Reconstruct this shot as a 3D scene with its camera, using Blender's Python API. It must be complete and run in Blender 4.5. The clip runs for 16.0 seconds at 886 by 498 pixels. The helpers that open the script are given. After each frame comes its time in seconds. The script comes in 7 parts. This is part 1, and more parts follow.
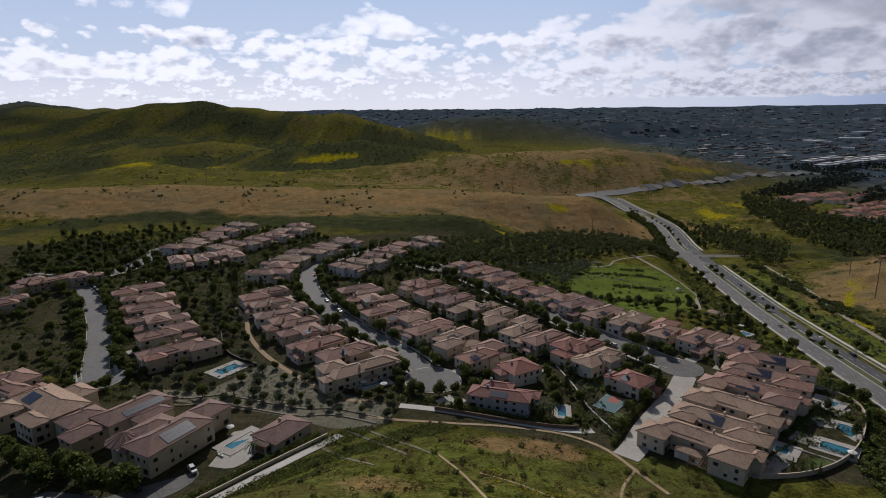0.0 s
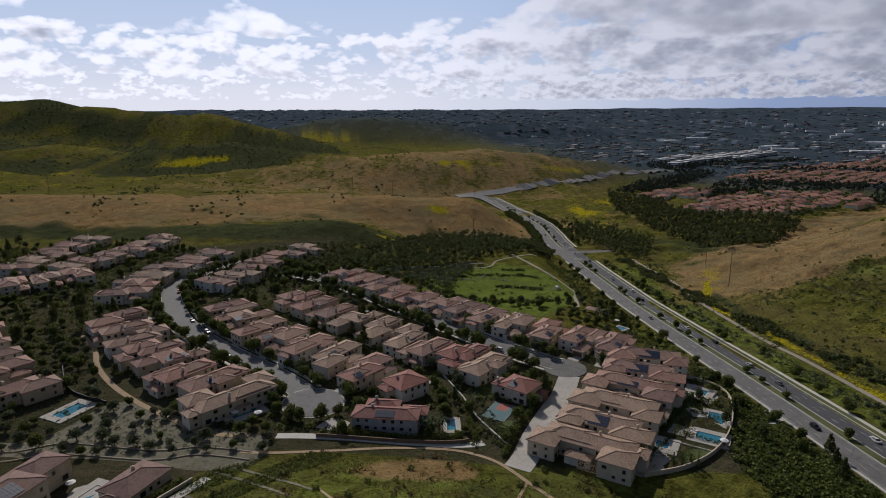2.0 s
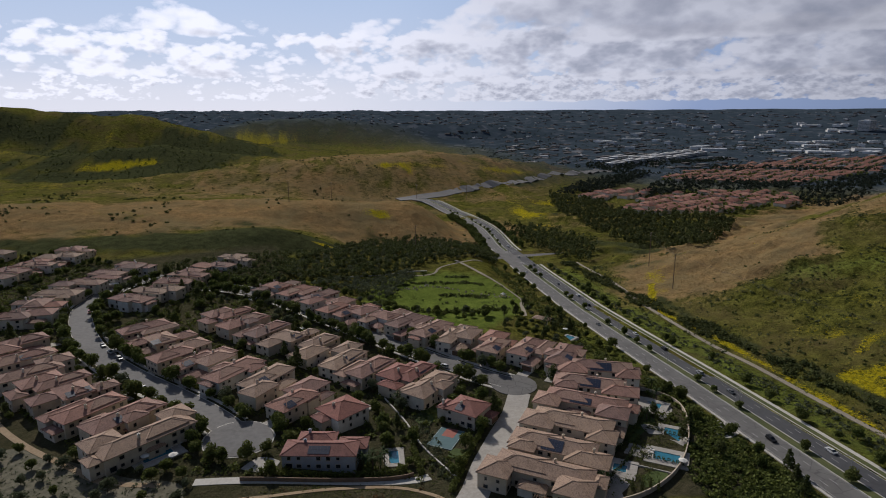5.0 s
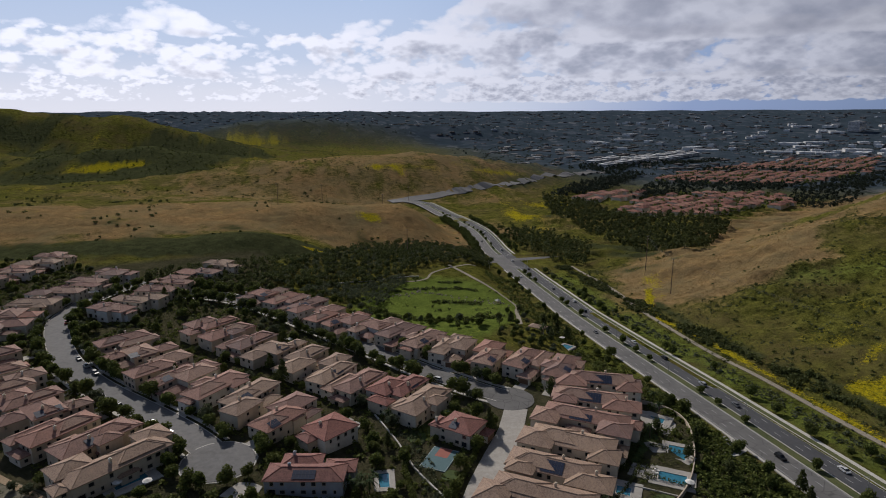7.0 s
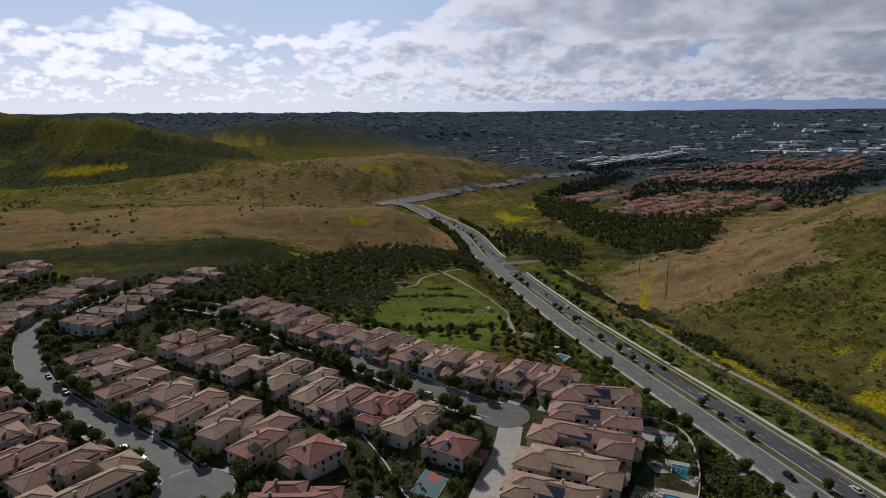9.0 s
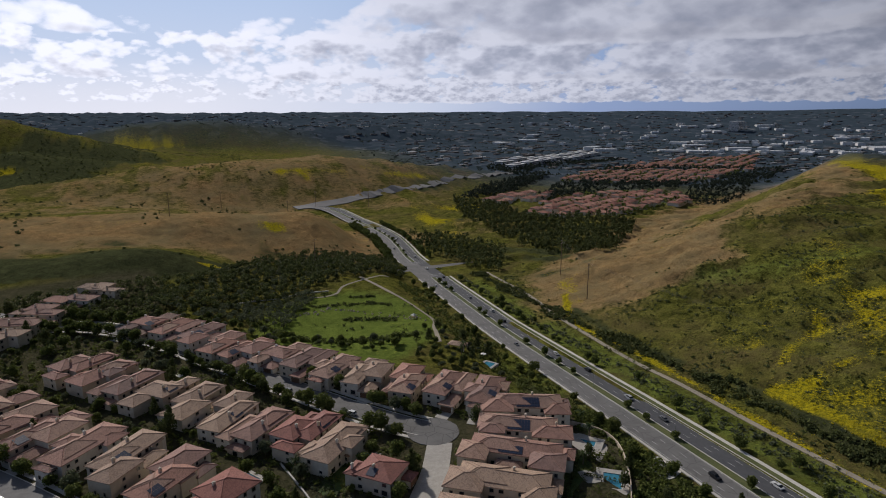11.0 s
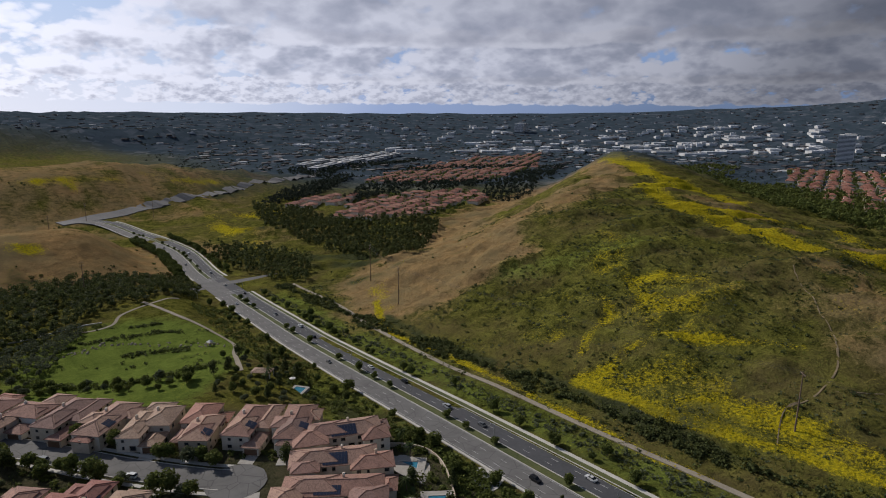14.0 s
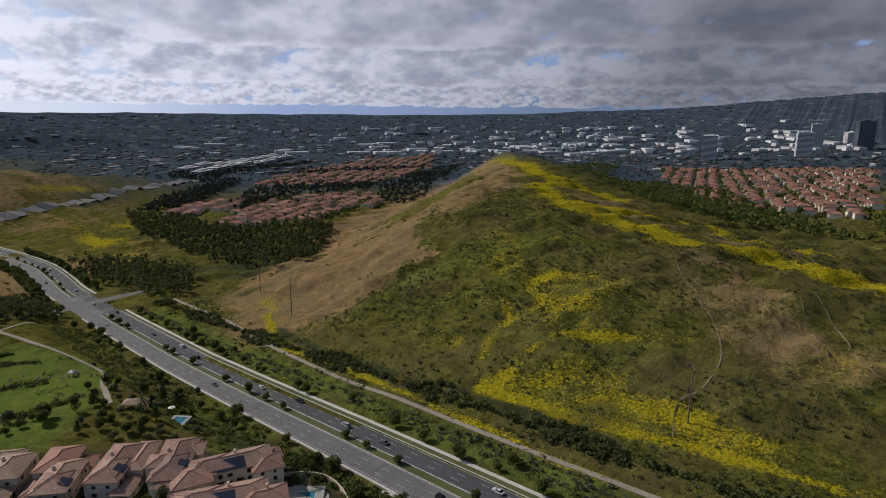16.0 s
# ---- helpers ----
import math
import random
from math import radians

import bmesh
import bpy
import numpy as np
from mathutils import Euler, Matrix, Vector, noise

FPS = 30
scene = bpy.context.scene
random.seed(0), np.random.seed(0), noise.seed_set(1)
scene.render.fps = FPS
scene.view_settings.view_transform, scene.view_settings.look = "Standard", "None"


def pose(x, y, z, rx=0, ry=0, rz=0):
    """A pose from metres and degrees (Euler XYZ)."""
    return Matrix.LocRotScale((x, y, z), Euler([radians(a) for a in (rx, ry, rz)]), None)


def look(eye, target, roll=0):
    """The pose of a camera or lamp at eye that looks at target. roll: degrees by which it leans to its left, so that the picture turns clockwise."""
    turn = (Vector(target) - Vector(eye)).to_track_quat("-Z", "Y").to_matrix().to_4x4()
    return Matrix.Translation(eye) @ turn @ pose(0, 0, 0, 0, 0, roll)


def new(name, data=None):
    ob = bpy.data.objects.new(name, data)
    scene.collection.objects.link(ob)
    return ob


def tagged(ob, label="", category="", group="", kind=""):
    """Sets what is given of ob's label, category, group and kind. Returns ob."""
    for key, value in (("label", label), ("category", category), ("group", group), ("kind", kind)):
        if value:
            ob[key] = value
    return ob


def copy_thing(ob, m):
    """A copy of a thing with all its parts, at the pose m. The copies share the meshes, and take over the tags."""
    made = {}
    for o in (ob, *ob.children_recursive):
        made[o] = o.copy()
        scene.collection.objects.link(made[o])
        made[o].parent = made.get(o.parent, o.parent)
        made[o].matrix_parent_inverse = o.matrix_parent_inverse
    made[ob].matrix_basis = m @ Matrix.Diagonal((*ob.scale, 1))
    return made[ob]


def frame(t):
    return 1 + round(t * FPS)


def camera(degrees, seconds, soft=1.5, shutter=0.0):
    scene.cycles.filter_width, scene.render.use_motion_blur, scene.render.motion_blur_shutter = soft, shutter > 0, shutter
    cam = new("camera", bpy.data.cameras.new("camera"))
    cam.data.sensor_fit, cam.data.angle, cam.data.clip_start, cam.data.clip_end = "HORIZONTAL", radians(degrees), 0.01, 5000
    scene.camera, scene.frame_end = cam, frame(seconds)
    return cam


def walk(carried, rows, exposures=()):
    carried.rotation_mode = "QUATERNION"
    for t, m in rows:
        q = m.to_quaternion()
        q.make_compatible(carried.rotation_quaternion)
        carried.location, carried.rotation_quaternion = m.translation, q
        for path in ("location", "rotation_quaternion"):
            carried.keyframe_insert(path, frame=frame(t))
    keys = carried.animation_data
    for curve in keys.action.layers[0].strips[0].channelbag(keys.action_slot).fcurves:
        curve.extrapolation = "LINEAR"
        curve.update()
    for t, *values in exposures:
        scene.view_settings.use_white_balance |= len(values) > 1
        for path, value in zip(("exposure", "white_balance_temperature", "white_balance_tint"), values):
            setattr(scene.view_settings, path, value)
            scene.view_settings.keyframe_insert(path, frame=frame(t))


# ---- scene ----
LENS = 72.84
EXPOSURE, KELVIN = -0.60, 5950
PATH = [  # seconds, place, yaw to the left, pitch up, roll
    (0, (0.00, 0.00, 122.20), 0.000, -13.159, -0.569),
    (0.5, (0.64, 3.89, 122.03), -6.089, -13.172, -0.413),
    (1, (1.02, 7.43, 121.95), -10.730, -13.152, -0.272),
    (1.5, (1.81, 11.09, 122.04), -11.368, -13.141, -0.268),
    (2, (2.72, 14.39, 122.33), -11.401, -13.144, -0.248),
    (2.5, (3.62, 17.92, 122.30), -11.575, -13.131, -0.253),
    (3, (4.58, 21.55, 122.38), -11.868, -13.154, -0.240),
    (3.5, (5.56, 24.74, 122.51), -12.989, -13.162, -0.257),
    (4, (6.78, 27.98, 122.39), -14.606, -13.142, -0.238),
    (4.5, (7.89, 31.23, 122.34), -16.235, -13.120, -0.188),
    (7, (12.57, 46.60, 122.65), -17.674, -12.989, -0.148),
    (7.5, (13.34, 49.78, 122.83), -17.723, -12.965, -0.176),
    (8, (14.23, 53.06, 123.02), -17.770, -12.963, -0.204),
    (10.5, (19.59, 67.65, 124.26), -23.691, -12.947, -0.261),
    (11, (20.90, 70.60, 124.28), -26.335, -12.933, -0.149),
    (11.5, (22.88, 73.60, 124.24), -29.015, -12.925, -0.095),
    (12, (24.87, 76.35, 124.24), -32.949, -12.916, 0.003),
    (12.5, (26.98, 79.08, 124.33), -37.218, -12.888, 0.113),
    (13, (29.32, 81.81, 124.31), -40.198, -12.878, 0.211),
    (13.5, (31.62, 84.22, 124.36), -42.414, -12.846, 0.260),
    (14, (34.00, 86.51, 124.20), -44.842, -12.777, 0.287),
    (14.5, (36.64, 88.64, 124.03), -47.646, -12.729, 0.391),
    (15, (39.08, 90.60, 124.13), -50.320, -12.690, 0.461),
    (15.5, (41.60, 92.48, 124.15), -52.834, -12.641, 0.468),
    (16, (43.99, 94.22, 124.16), -54.867, -12.600, 0.474),
]


def aimed(place, yaw, pitch, roll):
    return Matrix.Translation(place) @ pose(0, 0, 0, 0, 0, yaw) @ pose(0, 0, 0, 90 + pitch) @ pose(0, 0, 0, 0, 0, roll)


cam = camera(LENS, 16.0, soft=1.0)
walk(cam, [(t, aimed(p, yaw, pitch, roll)) for t, p, yaw, pitch, roll in PATH], [(0, EXPOSURE, KELVIN, 17), (8, EXPOSURE, KELVIN, 17), (13, EXPOSURE + 0.12, KELVIN, 17), (16, EXPOSURE + 0.18, KELVIN, 17)])
# ---- end of camera ----
# ---- world, sun ----
SUN_AZ, SUN_EL = -6.0, 34.0      # degrees east of +y, and up
SKY = 0.088


def math_node(nt, op, a, b=None, c=None, clamp=False):
    n = nt.nodes.new("ShaderNodeMath")
    n.operation, n.use_clamp = op, clamp
    for k, v in enumerate((a, b, c)):
        if v is None:
            continue
        if isinstance(v, (int, float)):
            n.inputs[k].default_value = v
        else:
            nt.links.new(v, n.inputs[k])
    return n.outputs[0]


def mix_colour(nt, fac, a, b, blend="MIX"):
    n = nt.nodes.new("ShaderNodeMix")
    n.data_type, n.blend_type = "RGBA", blend
    for key, v in ((0, fac), (6, a), (7, b)):
        if isinstance(v, (int, float)):
            n.inputs[key].default_value = v
        elif isinstance(v, tuple):
            n.inputs[key].default_value = (*v[:3], 1)
        else:
            nt.links.new(v, n.inputs[key])
    return n.outputs[2]


def ramp(nt, fac, stops):
    n = nt.nodes.new("ShaderNodeValToRGB")
    while len(n.color_ramp.elements) < len(stops):
        n.color_ramp.elements.new(0.5)
    for e, (p, c) in zip(n.color_ramp.elements, stops):
        e.position = p
        e.color = (c, c, c, 1) if isinstance(c, (int, float)) else (*c, 1)
    nt.links.new(fac, n.inputs[0])
    return n.outputs[0]


def noise_tex(nt, vec, scale, detail=4.0, rough=0.55, distortion=0.0):
    n = nt.nodes.new("ShaderNodeTexNoise")
    n.inputs["Scale"].default_value, n.inputs["Detail"].default_value = scale, detail
    n.inputs["Roughness"].default_value, n.inputs["Distortion"].default_value = rough, distortion
    if vec is not None:
        nt.links.new(vec, n.inputs["Vector"])
    return n.outputs[0]


def moved(nt, vec, by):
    n = nt.nodes.new("ShaderNodeVectorMath")
    n.operation = "ADD"
    n.inputs[1].default_value = by
    nt.links.new(vec, n.inputs[0])
    return n.outputs[0]


def make_world():
    world = bpy.data.worlds.new("sky")
    scene.world = world
    world.use_nodes = True
    nt = world.node_tree
    nt.nodes.clear()
    out = nt.nodes.new("ShaderNodeOutputWorld")
    bg = nt.nodes.new("ShaderNodeBackground")
    sky = nt.nodes.new("ShaderNodeTexSky")
    sky.sky_type, sky.sun_disc = "NISHITA", False
    sky.sun_elevation, sky.sun_rotation = radians(SUN_EL), radians(SUN_AZ)
    sky.air_density, sky.dust_density, sky.ozone_density = 1.0, 0.6, 2.0
    co = nt.nodes.new("ShaderNodeTexCoord").outputs["Generated"]
    sep = nt.nodes.new("ShaderNodeSeparateXYZ")
    nt.links.new(co, sep.inputs[0])
    up = math_node(nt, "MAXIMUM", sep.outputs[2], 0.0)
    az = math_node(nt, "ARCTAN2", sep.outputs[0], sep.outputs[1])
    # a grey deck to the east, an open blue field above the cumulus to the west
    warp = math_node(nt, "MULTIPLY", math_node(nt, "SUBTRACT", noise_tex(nt, moved(nt, co, (1.1, 7.2, 0.4)), 7.0, 3.0), 0.5), 0.10)
    east = ramp(nt, math_node(nt, "ADD", az, warp), [(0.10, 0.0), (0.42, 0.75), (0.85, 1.0)])
    line = math_node(nt, "ADD", 0.112, math_node(nt, "MULTIPLY", math_node(nt, "MAXIMUM", math_node(nt, "SUBTRACT", az, 0.10), 0.0), 0.14))
    clear_sky = ramp(nt, math_node(nt, "ADD", math_node(nt, "SUBTRACT", up, line), math_node(nt, "MULTIPLY", warp, 0.5)), [(0.0, 0.0), (0.035, 1.0), (0.10, 1.0), (0.20, 0.3)])

    def thickness(p, scale):
        base = noise_tex(nt, p, scale, 3.0, 0.5, 0.15)
        total = math_node(nt, "ADD", base, math_node(nt, "MULTIPLY", math_node(nt, "SUBTRACT", noise_tex(nt, p, scale * 5.5, 5.0, 0.6, 0.3), 0.5), 0.20))
        for times, weight in ((2.6, 0.20), (6.5, 0.10)):
            cell = nt.nodes.new("ShaderNodeTexVoronoi")
            cell.inputs["Scale"].default_value = scale * times
            nt.links.new(p, cell.inputs["Vector"])
            total = math_node(nt, "ADD", total, math_node(nt, "MULTIPLY", math_node(nt, "SUBTRACT", 0.45, cell.outputs["Distance"]), weight))
        return total

    def belt(scale, tall, seed, window, threshold, flat):
        comb = nt.nodes.new("ShaderNodeCombineXYZ")
        nt.links.new(sep.outputs[0], comb.inputs[0]), nt.links.new(sep.outputs[1], comb.inputs[1])
        nt.links.new(math_node(nt, "MULTIPLY", sep.outputs[2], tall), comb.inputs[2])
        p = moved(nt, comb.outputs[0], (seed, 0.3 * seed, 0.1 * seed))
        puff, above = thickness(p, scale), thickness(moved(nt, p, (-0.10 / scale, 0.0, 0.30 / scale)), scale)
        dense = math_node(nt, "ADD", puff, math_node(nt, "SUBTRACT", math_node(nt, "MULTIPLY", east, 0.21), math_node(nt, "MULTIPLY", clear_sky, 0.08)))
        dense = math_node(nt, "MULTIPLY", dense, ramp(nt, up, window))
        mask = ramp(nt, dense, [(threshold - 0.03, 0.0), (threshold + 0.03, 0.75), (threshold + 0.09, 1.0)])
        lit = math_node(nt, "MULTIPLY", math_node(nt, "SUBTRACT", puff, above), 2.2)
        thin = math_node(nt, "MULTIPLY", math_node(nt, "SUBTRACT", threshold + 0.17, dense), flat)
        tone = math_node(nt, "ADD", lit, math_node(nt, "ADD", 0.42, thin))
        body = ramp(nt, tone, [(0.0, (6.4, 6.7, 7.4)), (0.22, (9.0, 9.1, 9.7)), (0.42, (12.0, 12.1, 12.4)), (0.62, (15.2, 15.2, 15.3))])
        body = mix_colour(nt, math_node(nt, "MULTIPLY", east, 0.32), body, (10.6, 11.3, 12.8))
        return mask, body

    belts = [belt(30.0, 2.0, 5.1, [(0.004, 0.0), (0.016, 1.0), (0.05, 1.0), (0.07, 0.0)], 0.50, 1.2), belt(13.0, 1.9, 9.4, [(0.03, 0.0), (0.05, 1.0), (0.11, 1.0), (0.15, 0.0)], 0.46, 1.5), belt(6.5, 1.8, 2.9, [(0.075, 0.0), (0.11, 1.0), (1.0, 1.0)], 0.50, 1.6)]
    # sunward clouds glow, those away from the sun are greyer
    toward = nt.nodes.new("ShaderNodeVectorMath")
    toward.operation = "DOT_PRODUCT"
    a, e = radians(SUN_AZ - 12), radians(SUN_EL)
    toward.inputs[1].default_value = (math.sin(a) * math.cos(e), math.cos(a) * math.cos(e), math.sin(e))
    nt.links.new(co, toward.inputs[0])
    # the unseen clouds overhead are darkened to weaken the fill light
    glow = math_node(nt, "MULTIPLY", ramp(nt, toward.outputs["Value"], [(0.0, 0.24), (0.12, 0.44), (0.42, 0.68), (0.66, 0.86), (0.86, 1.10)]), ramp(nt, up, [(0.18, 1.0), (0.40, 0.16)]))
    glow = math_node(nt, "MULTIPLY", glow, math_node(nt, "SUBTRACT", 1.0, math_node(nt, "MULTIPLY", math_node(nt, "MULTIPLY", east, ramp(nt, up, [(0.07, 0.0), (0.17, 1.0)])), 0.22)))
    haze = ramp(nt, up, [(0.0, 1.0), (0.03, 0.86), (0.08, 0.35), (0.2, 0.0)])
    pale = ramp(nt, toward.outputs["Value"], [(0.10, (2.1, 2.9, 4.3)), (0.45, (4.6, 5.8, 8.2)), (0.62, (10.0, 10.7, 11.6)), (0.78, (13.2, 13.2, 13.2))])
    blue = mix_colour(nt, ramp(nt, toward.outputs["Value"], [(0.45, 0.0), (0.8, 1.0)]), (4.2, 6.0, 9.0), (7.8, 10.0, 12.8))
    air = mix_colour(nt, haze, mix_colour(nt, ramp(nt, up, [(0.18, 0.85), (0.5, 0.3)]), mix_colour(nt, 1.0, sky.outputs[0], (0.6, 0.6, 0.6), "MULTIPLY"), blue), pale)
    whole = air
    for mask, body in belts:
        whole = mix_colour(nt, math_node(nt, "MULTIPLY", mask, 0.94), whole, mix_colour(nt, 1.0, body, glow, "MULTIPLY"))
    nt.links.new(whole, bg.inputs[0])
    bg.inputs[1].default_value = SKY
    nt.links.new(bg.outputs[0], out.inputs[0])


make_world()
sun = new("sun", bpy.data.lights.new("sun", "SUN"))
sun.data.energy, sun.data.angle, sun.data.color = 5.0, radians(0.8), (1.0, 0.92, 0.75)
sun.matrix_world = look((0, 0, 0), (-math.sin(radians(SUN_AZ)), -math.cos(radians(SUN_AZ)), -math.tan(radians(SUN_EL))))


# ---- materials ----


def material(name, build, rough=0.8, metal=0.0, spec=0.3):
    m = bpy.data.materials.new(name)
    m.use_nodes = True
    nt = m.node_tree
    b = nt.nodes["Principled BSDF"]
    b.inputs["Roughness"].default_value, b.inputs["Metallic"].default_value = rough, metal
    b.inputs["Specular IOR Level"].default_value = spec
    made = build(nt, b) if callable(build) else build
    if isinstance(made, tuple):
        b.inputs["Base Color"].default_value = (*made[:3], 1)
    elif made is not None:
        nt.links.new(made, b.inputs["Base Color"])
    return m


def coords(nt, kind="Object"):
    return nt.nodes.new("ShaderNodeTexCoord").outputs[kind]


def place(nt):
    return nt.nodes.new("ShaderNodeNewGeometry").outputs["Position"]


def luck(nt):
    return nt.nodes.new("ShaderNodeObjectInfo").outputs["Random"]


def relief(nt, b, height, strength=0.4, distance=0.05):
    n = nt.nodes.new("ShaderNodeBump")
    n.inputs["Strength"].default_value, n.inputs["Distance"].default_value = strength, distance
    nt.links.new(height, n.inputs["Height"])
    nt.links.new(n.outputs[0], b.inputs["Normal"])


def speckled(a, c, scale, stain=0.25, bump=0.0, rel=0.02):
    """Two tones mixed at a fine and a coarse scale."""
    def build(nt, b):
        p = place(nt)
        f = math_node(nt, "ADD", math_node(nt, "MULTIPLY", noise_tex(nt, p, scale, 5, 0.65), 1 - stain), math_node(nt, "MULTIPLY", noise_tex(nt, p, scale / 14, 4, 0.6), stain))
        if bump:
            relief(nt, b, f, bump, rel)
        return mix_colour(nt, ramp(nt, f, [(0.35, 0.0), (0.65, 1.0)]), a, c)
    return build


def tiled_roof(stops, by_slope=False):
    def build(nt, b):
        sep = nt.nodes.new("ShaderNodeSeparateXYZ")
        nt.links.new(coords(nt), sep.inputs[0])
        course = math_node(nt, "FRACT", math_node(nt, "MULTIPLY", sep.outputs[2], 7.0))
        roll = math_node(nt, "ABSOLUTE", math_node(nt, "SINE", math_node(nt, "MULTIPLY", math_node(nt, "ADD", sep.outputs[0], sep.outputs[1]), 7.5)))
        h = math_node(nt, "ADD", math_node(nt, "MULTIPLY", course, 0.6), math_node(nt, "MULTIPLY", roll, 0.5))
        relief(nt, b, h, 0.55, 0.06)
        base = ramp(nt, nt.nodes.new("ShaderNodeNewGeometry").outputs["Random Per Island"] if by_slope else luck(nt), stops)
        p = place(nt)
        blotch = noise_tex(nt, p, 0.35, 3, 0.6)
        tile = nt.nodes.new("ShaderNodeTexVoronoi")
        tile.inputs["Scale"].default_value = 2.6
        nt.links.new(p, tile.inputs["Vector"])
        grey = nt.nodes.new("ShaderNodeRGBToBW")
        nt.links.new(tile.outputs["Color"], grey.inputs[0])
        v = math_node(nt, "ADD", math_node(nt, "MULTIPLY", grey.outputs[0], 0.45), math_node(nt, "MULTIPLY", blotch, 0.6))
        tone = ramp(nt, v, [(0.25, (0.62, 0.58, 0.56)), (0.55, (1.0, 1.0, 1.0)), (0.85, (1.25, 1.2, 1.12))])
        # tile colour darkened in a line where one course meets the next
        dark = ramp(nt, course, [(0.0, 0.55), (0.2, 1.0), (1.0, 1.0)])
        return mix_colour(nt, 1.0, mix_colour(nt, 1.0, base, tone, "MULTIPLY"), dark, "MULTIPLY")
    return build


def stucco(stops):
    def build(nt, b):
        p = place(nt)
        n = noise_tex(nt, p, 3.0, 6, 0.7)
        stain = noise_tex(nt, p, 0.4, 4, 0.6)
        relief(nt, b, n, 0.25, 0.02)
        f = math_node(nt, "ADD", math_node(nt, "MULTIPLY", n, 0.3), math_node(nt, "MULTIPLY", stain, 0.7))
        return mix_colour(nt, 1.0, ramp(nt, luck(nt), stops), ramp(nt, f, [(0.3, (0.78, 0.76, 0.72)), (0.6, (1.0, 1.0, 1.0))]), "MULTIPLY")
    return build


def foliage(dark, light, warm, through_leaf=0.3):
    def build(nt, b):
        isl = nt.nodes.new("ShaderNodeNewGeometry").outputs["Random Per Island"]
        tone = mix_colour(nt, isl, dark, light)
        tone = mix_colour(nt, ramp(nt, luck(nt), [(0.0, 0.0), (1.0, 0.6)]), tone, warm)
        leaf, both = nt.nodes.new("ShaderNodeBsdfTranslucent"), nt.nodes.new("ShaderNodeMixShader")
        nt.links.new(tone, leaf.inputs["Color"])
        both.inputs[0].default_value = through_leaf
        b.inputs["Specular IOR Level"].default_value = 0.08
        nt.links.new(b.outputs[0], both.inputs[1]), nt.links.new(leaf.outputs[0], both.inputs[2])
        nt.links.new(both.outputs[0], nt.nodes["Material Output"].inputs["Surface"])
        return tone
    return build


def asphalt(nt, b):
    p = place(nt)
    fine = noise_tex(nt, p, 6.0, 4, 0.7)
    patch = noise_tex(nt, p, 0.12, 5, 0.65, 0.4)
    crack = nt.nodes.new("ShaderNodeTexVoronoi")
    crack.feature, crack.inputs["Scale"].default_value = "DISTANCE_TO_EDGE", 0.16
    nt.links.new(p, crack.inputs["Vector"])
    base = mix_colour(nt, ramp(nt, patch, [(0.3, 0.0), (0.7, 1.0)]), (0.086, 0.082, 0.078), (0.140, 0.134, 0.128))
    base = mix_colour(nt, math_node(nt, "MULTIPLY", fine, 0.35), base, (0.17, 0.17, 0.17))
    return mix_colour(nt, ramp(nt, crack.outputs["Distance"], [(0.0, 0.55), (0.03, 0.0)]), base, (0.03, 0.03, 0.03))


ROOF_MIX = [(0.0, (0.25, 0.145, 0.112)), (0.2, (0.34, 0.195, 0.148)), (0.4, (0.21, 0.135, 0.115)), (0.6, (0.36, 0.235, 0.170)), (0.8, (0.27, 0.160, 0.130)), (1.0, (0.35, 0.175, 0.125))]
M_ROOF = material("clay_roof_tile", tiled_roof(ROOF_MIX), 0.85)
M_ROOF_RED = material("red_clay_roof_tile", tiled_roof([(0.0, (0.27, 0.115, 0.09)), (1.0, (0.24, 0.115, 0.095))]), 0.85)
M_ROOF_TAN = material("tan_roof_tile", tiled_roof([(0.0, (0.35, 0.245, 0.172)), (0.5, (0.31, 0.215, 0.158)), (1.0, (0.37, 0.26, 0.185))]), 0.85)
M_WALL = material("stucco", stucco([(0.0, (0.56, 0.48, 0.37)), (0.3, (0.66, 0.59, 0.48)), (0.6, (0.50, 0.41, 0.31)), (0.85, (0.68, 0.64, 0.56)), (1.0, (0.60, 0.49, 0.35))]), 0.9)
M_WALL_BLUE = material("blue_grey_stucco", stucco([(0.0, (0.36, 0.38, 0.42)), (1.0, (0.36, 0.38, 0.42))]), 0.9)
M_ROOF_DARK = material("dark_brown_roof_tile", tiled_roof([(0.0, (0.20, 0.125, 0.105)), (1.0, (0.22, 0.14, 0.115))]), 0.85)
M_WALL_WHITE = material("pale_stucco", stucco([(0.0, (0.66, 0.64, 0.60)), (1.0, (0.62, 0.58, 0.52))]), 0.9)
M_TRIM = material("painted_trim", speckled((0.34, 0.28, 0.22), (0.46, 0.40, 0.32), 3.0), 0.7)
M_PANE = material("window_glass", (0.02, 0.025, 0.03), 0.08, 0.0, 0.6)
M_DOOR = material("brown_door", speckled((0.11, 0.06, 0.035), (0.17, 0.10, 0.06), 4.0), 0.6)
M_SOLAR = material("solar_panel", speckled((0.012, 0.016, 0.035), (0.02, 0.03, 0.06), 1.5), 0.32, 0.0, 0.4)
M_METAL = material("grey_metal", speckled((0.30, 0.31, 0.31), (0.40, 0.41, 0.41), 3.0), 0.45, 0.7)
M_IRON = material("dark_iron", speckled((0.02, 0.02, 0.02), (0.045, 0.043, 0.04), 5.0), 0.6, 0.3)
M_ASPHALT = material("asphalt", asphalt, 0.88)
M_ASPHALT_DARK = material("dark_asphalt", speckled((0.046, 0.047, 0.052), (0.072, 0.073, 0.078), 0.6, 0.5, 0.2), 0.88)
